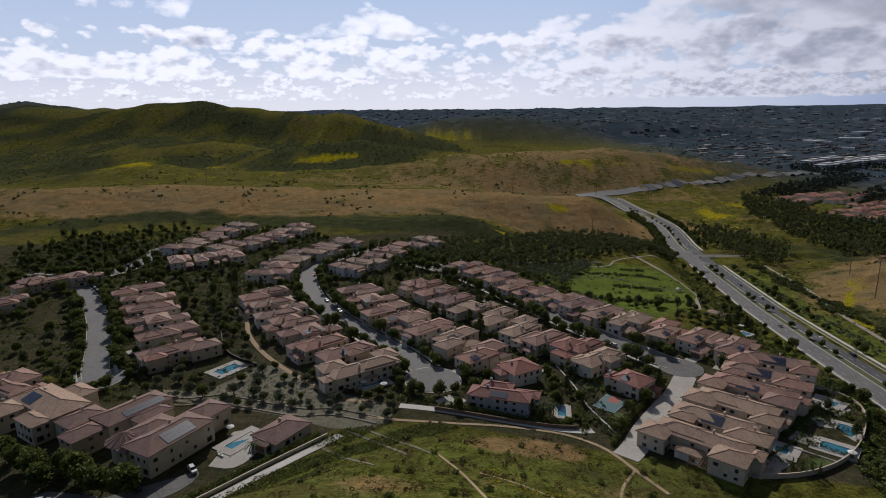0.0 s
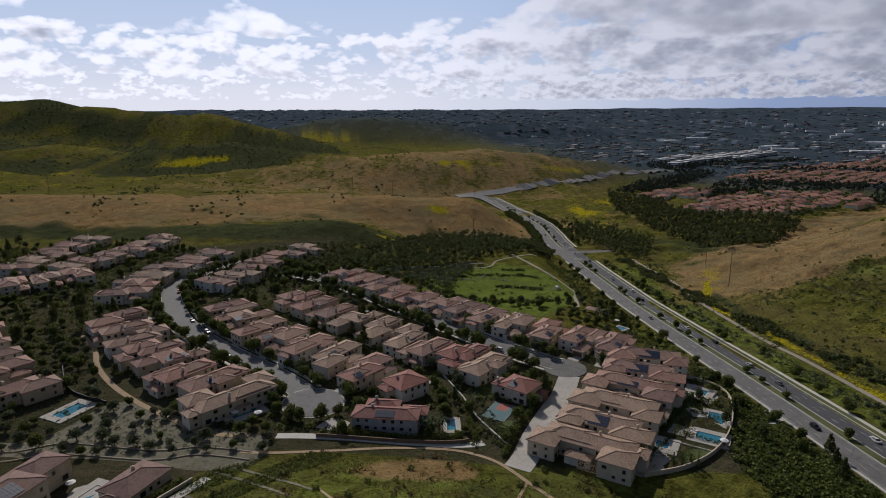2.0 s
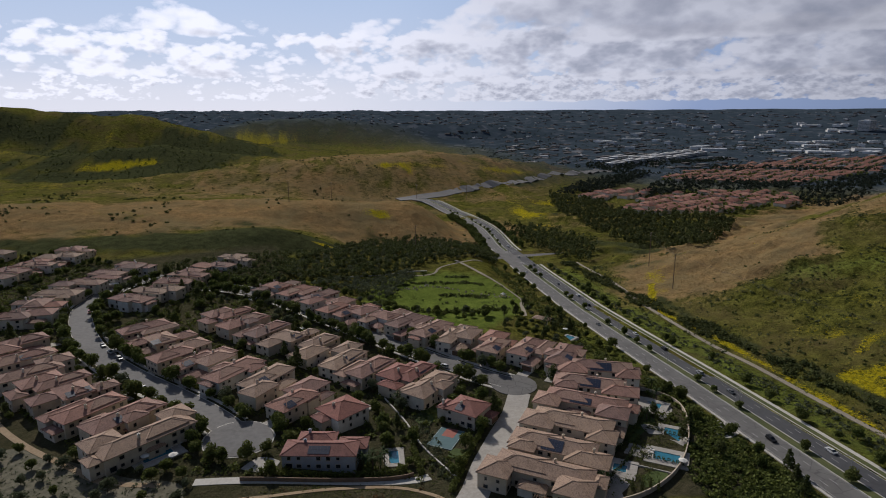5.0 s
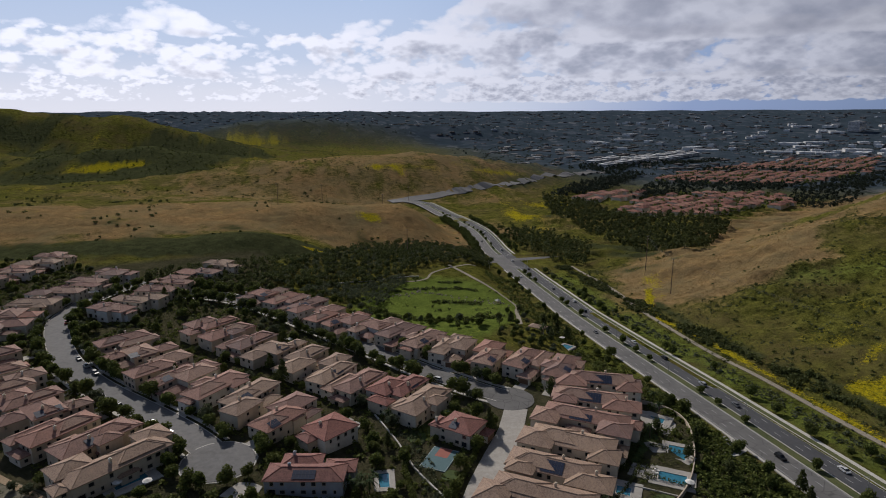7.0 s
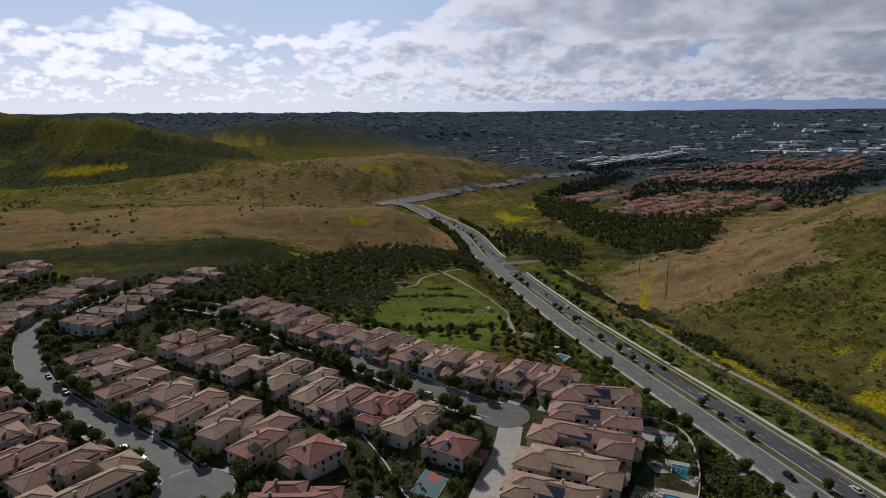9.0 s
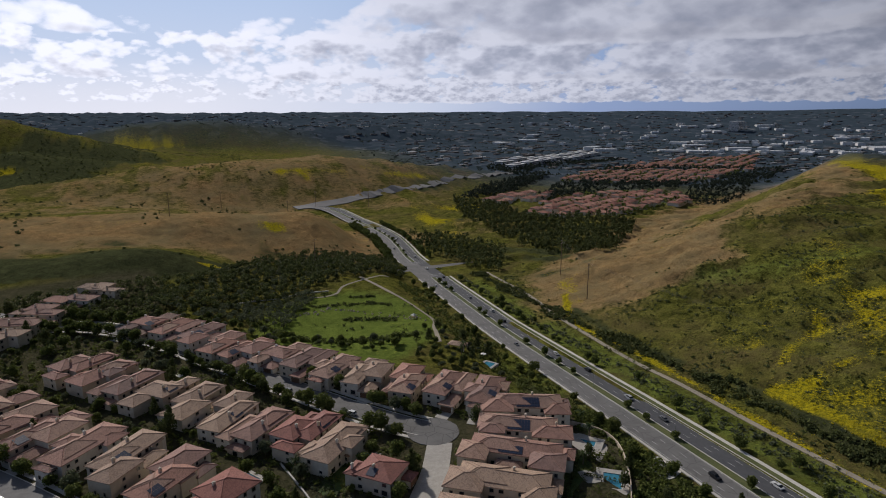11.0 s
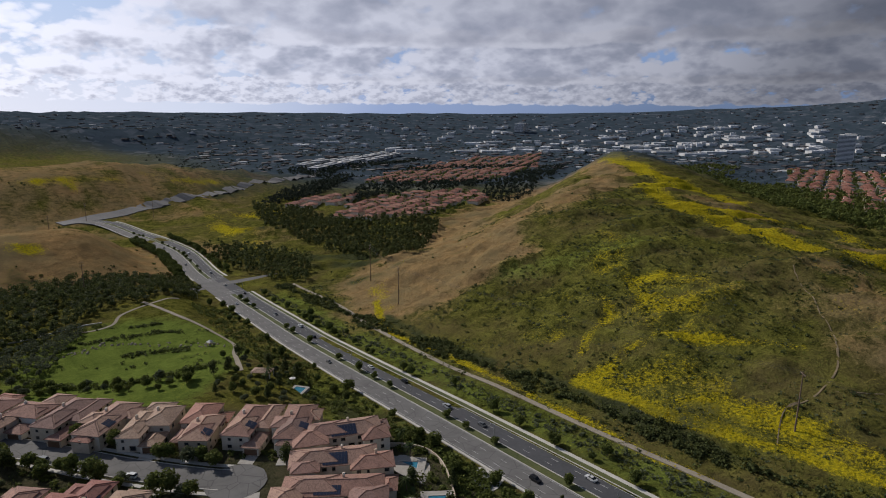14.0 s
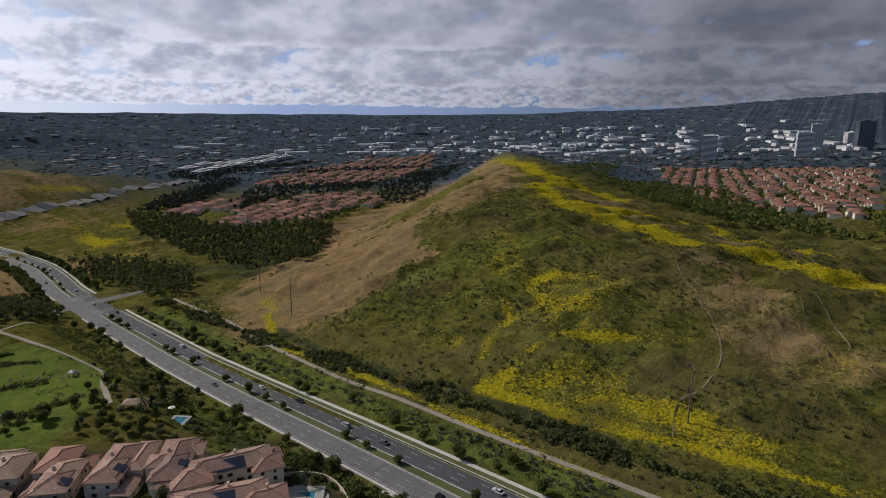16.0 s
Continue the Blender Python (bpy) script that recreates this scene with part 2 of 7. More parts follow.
M_STREET = material("pale_asphalt", speckled((0.115, 0.112, 0.110), (0.185, 0.18, 0.176), 0.5, 0.45, 0.2), 0.88)
M_CONCRETE = material("concrete", speckled((0.38, 0.36, 0.325), (0.52, 0.50, 0.455), 1.2, 0.4, 0.2), 0.85)
M_PAVER = material("pale_paving", speckled((0.28, 0.26, 0.232), (0.40, 0.375, 0.335), 0.8, 0.35, 0.2), 0.85)
M_PAINT = material("road_paint", speckled((0.28, 0.28, 0.27), (0.50, 0.50, 0.48), 1.0), 0.7)
M_EARTH = material("bare_earth", speckled((0.24, 0.17, 0.10), (0.36, 0.27, 0.17), 0.9, 0.4, 0.3), 0.95)
M_TRAIL = material("trodden_earth", speckled((0.11, 0.085, 0.045), (0.22, 0.17, 0.10), 0.9, 0.4, 0.3), 0.95)
M_TRACK = material("gravel_track", speckled((0.19, 0.165, 0.125), (0.30, 0.26, 0.20), 0.8, 0.4, 0.3), 0.95)
M_MULCH = material("pale_mulch", speckled((0.055, 0.055, 0.032), (0.19, 0.17, 0.12), 0.5, 0.5, 0.5, 0.1), 0.95)
M_VERGE = material("olive_turf", speckled((0.040, 0.055, 0.016), (0.100, 0.105, 0.034), 0.8, 0.5, 0.4), 0.95)
M_LAWN = material("lawn", speckled((0.030, 0.050, 0.012), (0.075, 0.105, 0.024), 1.2, 0.4, 0.4), 0.95)
M_WATER = material("pool_water", speckled((0.03, 0.15, 0.22), (0.05, 0.22, 0.31), 0.8), 0.06, 0.0, 0.5)
M_SPORT = material("sport_court", speckled((0.06, 0.12, 0.13), (0.09, 0.16, 0.17), 2.0), 0.8)
M_SPORT_RED = material("sport_court_red", speckled((0.26, 0.08, 0.06), (0.32, 0.11, 0.08), 2.0), 0.8)
M_BARK = material("bark", speckled((0.06, 0.045, 0.03), (0.13, 0.10, 0.075), 6.0, 0.3, 0.5), 0.95)
M_WOOD = material("weathered_wood", speckled((0.13, 0.085, 0.055), (0.24, 0.17, 0.12), 4.0, 0.3, 0.3), 0.9)
M_LEAF = material("broad_leaves", foliage((0.030, 0.045, 0.012), (0.165, 0.195, 0.045), (0.115, 0.125, 0.034)), 0.75)
M_LEAF_DARK = material("dark_needles", foliage((0.022, 0.033, 0.012), (0.125, 0.145, 0.045), (0.082, 0.090, 0.032)), 0.8)
M_LEAF_GREY = material("olive_leaves", foliage((0.050, 0.062, 0.034), (0.135, 0.155, 0.085), (0.105, 0.115, 0.060)), 0.8)
M_WEED = material("weed_leaves", foliage((0.060, 0.080, 0.015), (0.150, 0.180, 0.032), (0.140, 0.135, 0.035)), 0.85)
M_DRYWEED = material("dry_weed", foliage((0.085, 0.050, 0.026), (0.150, 0.100, 0.050), (0.13, 0.085, 0.04)), 0.9)
M_STRAW = material("dry_straw", foliage((0.16, 0.095, 0.035), (0.36, 0.23, 0.085), (0.26, 0.17, 0.06)), 0.9)
M_FLOWER = material("mustard_flower", foliage((0.24, 0.20, 0.012), (0.62, 0.49, 0.010), (0.46, 0.37, 0.012)), 0.85)
# greyer and bluer than the near leaves: distance haze put into the colour
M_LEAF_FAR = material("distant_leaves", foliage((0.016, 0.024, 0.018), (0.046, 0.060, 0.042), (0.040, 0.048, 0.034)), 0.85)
M_PALM = material("palm_leaves", foliage((0.020, 0.038, 0.012), (0.060, 0.095, 0.028), (0.06, 0.075, 0.025)), 0.7)
M_CLOTH = material("canvas", speckled((0.62, 0.60, 0.55), (0.75, 0.73, 0.68), 4.0), 0.9)
M_FARROOF = material("pale_flat_roof", speckled((0.40, 0.41, 0.42), (0.60, 0.61, 0.62), 0.05), 0.8)
M_FARWALL = material("office_wall", speckled((0.48, 0.47, 0.45), (0.62, 0.61, 0.59), 0.2), 0.8)
M_FARGLASS = material("office_glass", speckled((0.05, 0.06, 0.075), (0.08, 0.095, 0.11), 0.3), 0.2, 0.0, 0.6)


# ---- lie of the land ----
# the main road: west kerb and east kerb, from the south
ROAD = [(165, -130), (176.7, 60), (189.3, 150), (197.8, 210), (206, 270), (215.9, 340), (228.1, 420), (240.5, 500), (252.9, 580), (263.8, 650), (276, 705), (287, 767), (291, 850), (287, 930), (276, 985), (252, 1022)]


def road_x(y):
    return np.interp(y, [p[1] for p in ROAD], [p[0] for p in ROAD])


def smooth(a, b, v):
    s = np.clip((v - a) / (b - a), 0.0, 1.0)
    return s * s * (3 - 2 * s)


def hump(x, y, cx, cy, along, across, turn, power=1.0):
    """A long rounded hill: 1 on its crest; along and across are its half lengths, turn its heading in degrees from +x."""
    c, s = np.cos(np.radians(turn)), np.sin(np.radians(turn))
    u, v = (x - cx) * c + (y - cy) * s, -(x - cx) * s + (y - cy) * c
    return np.exp(-((u / along) ** 2 + (v / across) ** 2) ** power)


SCALE = 1.3     # metres for one unit of the sketch that land() is written in


def level(y):
    return np.interp(y, [-300, 60, 150, 200, 310, 400, 490, 700, 1300], [20, 5, -1, -4.5, -13.5, -18, -21, -24, -27])


def road_level(y):
    """The height of the main road, in metres."""
    y = np.asarray(y, float) / SCALE
    return SCALE * (level(y) + 6 * smooth(690, 785, y))


# the crest of the grass hill: place, height, half width to the west and to the east
CREST = [(330, -120, 14, 110, 120), (345, 30, 20, 110, 150), (352, 150, 26, 125, 170), (392, 262, 31, 135, 190), (490, 326, 31, 105, 190), (634, 405, 31, 95, 170), (818, 505, 31, 85, 150), (984, 592, 28, 80, 120), (1075, 640, 12, 60, 90)]


def crest_hill(x, y, base):
    """Lifts the ground to a long crest with a steeper western flank."""
    best = np.full(x.shape, 1e9)
    top, west, east, side = (np.zeros(x.shape) for _ in range(4))
    for (ax, ay, az, aw, ae), (bx, by, bz, bw, be) in zip(CREST, CREST[1:]):
        dx, dy = bx - ax, by - ay
        s = np.clip(((x - ax) * dx + (y - ay) * dy) / (dx * dx + dy * dy), 0, 1)
        d = np.hypot(x - ax - s * dx, y - ay - s * dy)
        near = d < best
        best = np.where(near, d, best)
        top, west, east = (np.where(near, p + s * (q - p), v) for p, q, v in ((az, bz, top), (aw, bw, west), (ae, be, east)))
        side = np.where(near, dx * (y - ay) - dy * (x - ax), side)
    f = np.exp(-((best / np.where(side > 0, west, east)) ** 2) ** 1.25 * 1.3)
    return base + (top - base) * f


def land(x, y):
    """Hills, terrace and road bed, in units of the sketch."""
    far = np.hypot(x, y)
    road = road_x(y * SCALE) / SCALE
    low = level(y)
    # the terrace of the houses, west of the road, and the sunken park
    terrace = 0.3 + 3.7 * smooth(50, -10, x) + 1.5 * smooth(120, 330, y) * smooth(0, -120, x) - 6.5 * smooth(262, 330, y) * smooth(30, 80, x)
    west = smooth(16, 46, road - x) * np.maximum(smooth(520, 400, y), smooth(110, 0, x) * smooth(900, 640, y))
    z = low + (terrace - low) * west
    # the slope that climbs towards the south
    z = z + (24 * smooth(166, 60, y) * smooth(75, 10, x) + 6 * smooth(135, 40, y)) * smooth(16, 40, road - x) * smooth(0, 27, 0.747 * (x + 31.3) - 0.665 * (y - 152.3))
    # brown hill, the ridge behind it and the dark hills
    brown = 6 + 6.5 * smooth(170, 20, x) + 9 * smooth(-50, -300, x)
    f = np.exp(-((y - 590) / np.where(y < 590, 80, 70)) ** 2) * smooth(18, 80, road - x) * smooth(-700, -400, x)
    z = z + (brown - z) * np.clip(f, 0, 1) + 8 * hump(x, y, 10, 462, 80, 30, 0)
    z = z + 48 * hump(x, y, 190, 980, 330, 150, 3, 1.3) + 30 * hump(x, y, -380, 900, 300, 130, -12)
    z = z + 52 * hump(x, y, -170, 1300, 230, 130, 0) + 44 * hump(x, y, -620, 1350, 240, 180, 0)
    z = z + 112 * hump(x, y, -760, 1800, 260, 260, 0) + 108 * hump(x, y, -330, 1780, 330, 200, 0) + 100 * hump(x, y, 150, 2350, 420, 160, 0) + 60 * hump(x, y, 800, 2450, 460, 130, -8)
    z = z + 150 * hump(x, y, -1300, 1900, 400, 400, 0)
    # grass hill east of the road
    east = smooth(20, 60, x - road)
    z = z + (crest_hill(x, y, z) - z) * east
    bed = smooth(20 + 28 * smooth(430, 520, y), 14, np.abs(x - road)) * smooth(796, 784, y)
    z = z + (road_level(y * SCALE) / SCALE - z) * bed
    return z - 8 * smooth(900, 1800, far) * smooth(500, 900, y)


def ground(x, y):
    """The height of the bare ground, in metres."""
    x, y = np.asarray(x, float), np.asarray(y, float)
    z = SCALE * land(x / SCALE, y / SCALE)
    # the plain lifts slowly to the skyline, and the mountains stand on it
    far = np.hypot(x, y)
    z = z + 160 * smooth(2700, 5300, far) ** 1.2
    return z + 130 * hump(x, y, 4800, 300, 600, 1000, 8) + 45 * hump(x, y, 4600, 1750, 400, 900, 20)


# ---- mesh tools ----


class Shell:
    """Collects faces for one mesh."""

    def __init__(self):
        self.v, self.f, self.quads = [], [], []

    def face(self, *pts):
        n = len(self.v)
        self.v.extend(pts)
        self.f.append(tuple(range(n, n + len(pts))))

    def box(self, x0, x1, y0, y1, z0, z1):
        n = len(self.v)
        self.v.extend([(x0, y0, z0), (x1, y0, z0), (x1, y1, z0), (x0, y1, z0), (x0, y0, z1), (x1, y0, z1), (x1, y1, z1), (x0, y1, z1)])
        self.f.extend(tuple(n + k for k in q) for q in ((3, 2, 1, 0), (4, 5, 6, 7), (0, 1, 5, 4), (1, 2, 6, 5), (2, 3, 7, 6), (3, 0, 4, 7)))
        return self

    def tube(self, p, q, r0, r1, sides=6):
        p, q = Vector(p), Vector(q)
        d = (q - p).normalized()
        a = d.orthogonal().normalized()
        b = d.cross(a)
        n = len(self.v)
        for c, r in ((p, r0), (q, r1)):
            for k in range(sides):
                t = 2 * math.pi * k / sides
                self.v.append(tuple(c + a * (r * math.cos(t)) + b * (r * math.sin(t))))
        for k in range(sides):
            m = (k + 1) % sides
            self.f.append((n + k, n + m, n + sides + m, n + sides + k))
        self.f.append(tuple(n + sides + k for k in range(sides)))
        self.f.append(tuple(n + k for k in reversed(range(sides))))
        return self

    def hip(self, x0, x1, y0, y1, z, pitch=0.36, over=0.55, thick=0.22, gable=False):
        """A hipped roof over a rectangle, with eaves all round."""
        x0, x1, y0, y1 = x0 - over, x1 + over, y0 - over, y1 + over
        w, d = x1 - x0, y1 - y0
        rise, half = pitch * min(w, d) / 2, min(w, d) / 2
        inset = half * (0.12 if gable else 1.0)
        if w >= d:
            r0, r1 = (x0 + inset, (y0 + y1) / 2, z + rise), (x1 - inset, (y0 + y1) / 2, z + rise)
        else:
            r0, r1 = ((x0 + x1) / 2, y0 + inset, z + rise), ((x0 + x1) / 2, y1 - inset, z + rise)
        a, b, c, e = (x0, y0, z), (x1, y0, z), (x1, y1, z), (x0, y1, z)
        if w >= d:
            self.face(a, b, r1, r0), self.face(b, c, r1), self.face(c, e, r0, r1), self.face(e, a, r0)
        else:
            self.face(a, b, r0), self.face(b, c, r1, r0), self.face(c, e, r1), self.face(e, a, r0, r1)
        lo = [(p[0], p[1], z - thick) for p in (a, b, c, e)]
        for k, (p, q) in enumerate(((a, b), (b, c), (c, e), (e, a))):
            self.face(lo[k], lo[(k + 1) % 4], q, p)
        self.face(*reversed(lo))
        return r0, r1

    def mesh(self, name):
        me = bpy.data.meshes.new(name)
        if not self.quads:
            me.from_pydata(self.v, [], self.f)
            me.update()
            return me
        return quad_mesh(me, [np.array(self.v, float).reshape(-1, 3), *self.quads], self.f, len(self.v))


def quad_mesh(me, chunks, faces, first):
    """Fills a mesh with faces on its first points and with loose quads on all the others."""
    co = np.concatenate(chunks)
    loose = np.arange(first, len(co), dtype=np.int32)
    corner = np.concatenate([np.array([k for f in faces for k in f], np.int32), loose])
    size = np.concatenate([np.array([len(f) for f in faces], np.int32), np.full(len(loose) // 4, 4, np.int32)])
    me.vertices.add(len(co)), me.loops.add(len(corner)), me.polygons.add(len(size))
    me.vertices.foreach_set("co", co.astype(np.float32).ravel())
    me.loops.foreach_set("vertex_index", corner)
    me.polygons.foreach_set("loop_start", np.concatenate([[0], np.cumsum(size)[:-1]]).astype(np.int32))
    me.update(calc_edges=True)
    return me


def part(name, shell, mat, parent=None, label=""):
    """One mesh object, under a thing or a part if one is given."""
    me = shell if isinstance(shell, bpy.types.Mesh) else shell.mesh(name)
    if not me.materials:
        me.materials.append(mat)
    ob = new(name, me)
    if parent is not None:
        ob.parent = parent
    return tagged(ob, label)


def thing(name, x, y, z, turn=0.0, label="", category="", group=""):
    e = new(name)
    e.empty_display_size = 0.5
    e.matrix_basis = pose(x, y, z, 0, 0, turn)
    return tagged(e, label, category, group)


def bumps(x, y, scale, seed=0.0):
    return np.array([noise.fractal((a * scale + seed, b * scale - seed, seed), 1.0, 2.0, 4) for a, b in zip(x, y)])


def surface(x, y):
    """The ground with its knolls and gullies, in metres."""
    x, y = np.asarray(x, float), np.asarray(y, float)
    shape = x.shape
    x, y = x.ravel(), y.ravel()
    off = x - road_x(y)
    wild = smooth(45, 110, np.abs(off)) * (1 - smooth(80, 140, y) * smooth(600, 540, y) * smooth(20, 0, off))
    z = ground(x, y) + 2.4 * wild * bumps(x, y, 1 / 58, 1.3)
    z += 9.0 * smooth(60, 120, off) * np.abs(bumps(x * 0.6 + y * 0.8, y * 0.3 - x * 0.25, 1 / 40, 8.2)) + 2.3 * smooth(60, 100, off) * np.abs(bumps(x * 0.8 + y * 0.5, y * 0.6 - x * 0.3, 1 / 13, 3.7)) + 0.9 * smooth(50, 90, np.abs(off)) * wild * bumps(x, y, 1 / 15, 2.2) + 6.5 * smooth(650, 1400, np.hypot(x, y)) * bumps(x, y, 1 / 200, 5.5) + 19 * smooth(1000, 1500, np.hypot(x, y)) * smooth(500, 100, x) * np.abs(bumps(x, y, 1 / 170, 6.6 / 1))
    return z.reshape(shape)


class Heights:
    """The ground's own grid, for quick heights."""
    xs = ys = z = None


def gz(x, y):
    """The height of the ground at a spot."""
    i = min(max(bisect(Heights.xs, x) - 1, 0), len(Heights.xs) - 2)
    j = min(max(bisect(Heights.ys, y) - 1, 0), len(Heights.ys) - 2)
    u, v = (x - Heights.xs[i]) / (Heights.xs[i + 1] - Heights.xs[i]), (y - Heights.ys[j]) / (Heights.ys[j + 1] - Heights.ys[j])
    a, b = Heights.z[j], Heights.z[j + 1]
    return float((a[i] * (1 - u) + a[i + 1] * u) * (1 - v) + (b[i] * (1 - u) + b[i + 1] * u) * v)


def bisect(row, value):
    low, high = 0, len(row)
    while low < high:
        mid = (low + high) // 2
        if row[mid] <= value:
            low = mid + 1
        else:
            high = mid
    return low


def bend(points, step=3.0):
    """A smooth line through a few points, at about equal steps."""
    p = np.array([points[0], *points, points[-1]], float)
    out = []
    for i in range(1, len(p) - 2):
        n = max(2, int(np.linalg.norm(p[i + 1] - p[i]) / step))
        for k in range(n):
            t = k / n
            out.append(0.5 * (2 * p[i] + (p[i + 1] - p[i - 1]) * t + (2 * p[i - 1] - 5 * p[i] + 4 * p[i + 1] - p[i + 2]) * t * t + (3 * p[i] - p[i - 1] - 3 * p[i + 1] + p[i + 2]) * t ** 3))
    out.append(p[-2])
    return np.array(out)


def ribbon(line, left, right, lift, thick=0.4, shell=None, level=None):
    """A strip along a line, from left to right of it (metres, left negative), lying on the ground."""
    s = shell or Shell()
    d = np.gradient(line, axis=0)
    d /= np.linalg.norm(d, axis=1, keepdims=True)
    nrm = np.stack([d[:, 1], -d[:, 0]], 1)
    if np.isscalar(left):
        left = np.full(len(line), left)
    if np.isscalar(right):
        right = np.full(len(line), right)
    a, b = line + nrm * left[:, None], line + nrm * right[:, None]
    if level is None:
        za, zb = surface(a[:, 0], a[:, 1]) + lift, surface(b[:, 0], b[:, 1]) + lift
    else:
        za = zb = level + lift
    n = len(s.v)
    for k in range(len(line)):
        s.v.extend([(a[k, 0], a[k, 1], za[k]), (b[k, 0], b[k, 1], zb[k]), (b[k, 0], b[k, 1], zb[k] - thick), (a[k, 0], a[k, 1], za[k] - thick)])
    for k in range(len(line) - 1):
        i, j = n + 4 * k, n + 4 * k + 4
        s.f.extend([(i, i + 1, j + 1, j), (i + 1, i + 2, j + 2, j + 1), (i + 3, i, j, j + 3)])
    s.f.extend([(n, n + 3, n + 2, n + 1), (len(s.v) - 4, len(s.v) - 3, len(s.v) - 2, len(s.v) - 1)])
    return s


def blob(points, lift, thick=0.4, inner=0.0):
    """A flat slab whose outline is a closed smooth line through the points; draped over the ground."""
    line = bend([*points, points[0]], 3.0)[:-1]
    s = Shell()
    c = line.mean(0)
    rings = [line, c + (line - c) * 0.66, c + (line - c) * 0.33]
    n = len(line)
    for r in rings:
        s.v.extend((x, y, z) for x, y, z in zip(r[:, 0], r[:, 1], surface(r[:, 0], r[:, 1]) + lift))
    s.v.append((c[0], c[1], gz(*c) + lift))
    s.v.extend((x, y, z) for x, y, z in zip(line[:, 0], line[:, 1], surface(line[:, 0], line[:, 1]) + lift - thick))
    for k in range(n):
        m = (k + 1) % n
        s.f.extend([(k, m, n + m, n + k), (n + k, n + m, 2 * n + m, 2 * n + k), (2 * n + k, 2 * n + m, 3 * n), (3 * n + 1 + k, 3 * n + 1 + m, m, k)])
    return s


# ---- ground ----


def grid_lines(inner0, inner1, step, reach):
    mid = np.arange(inner0, inner1 + step, step)
    out, s, a = [], step, mid[-1]
    while a < reach:
        s *= 1.07
        a += s
        out.append(a)
    low, s, a = [], step, mid[0]
    while a > -reach:
        s *= 1.07
        a -= s
        low.append(a)
    return np.array([*reversed(low), *mid, *out])


def stroke(x, y, points, width):
    """How near a spot lies to a line of points: 1 on it, fading over the width."""
    best = np.full(x.shape, 1e9)
    for (ax, ay), (bx, by) in zip(points, points[1:]):
        dx, dy = bx - ax, by - ay
        t = np.clip(((x - ax) * dx + (y - ay) * dy) / (dx * dx + dy * dy), 0, 1)
        best = np.minimum(best, np.hypot(x - ax - t * dx, y - ay - t * dy))
    return np.exp(-(best / width) ** 2)


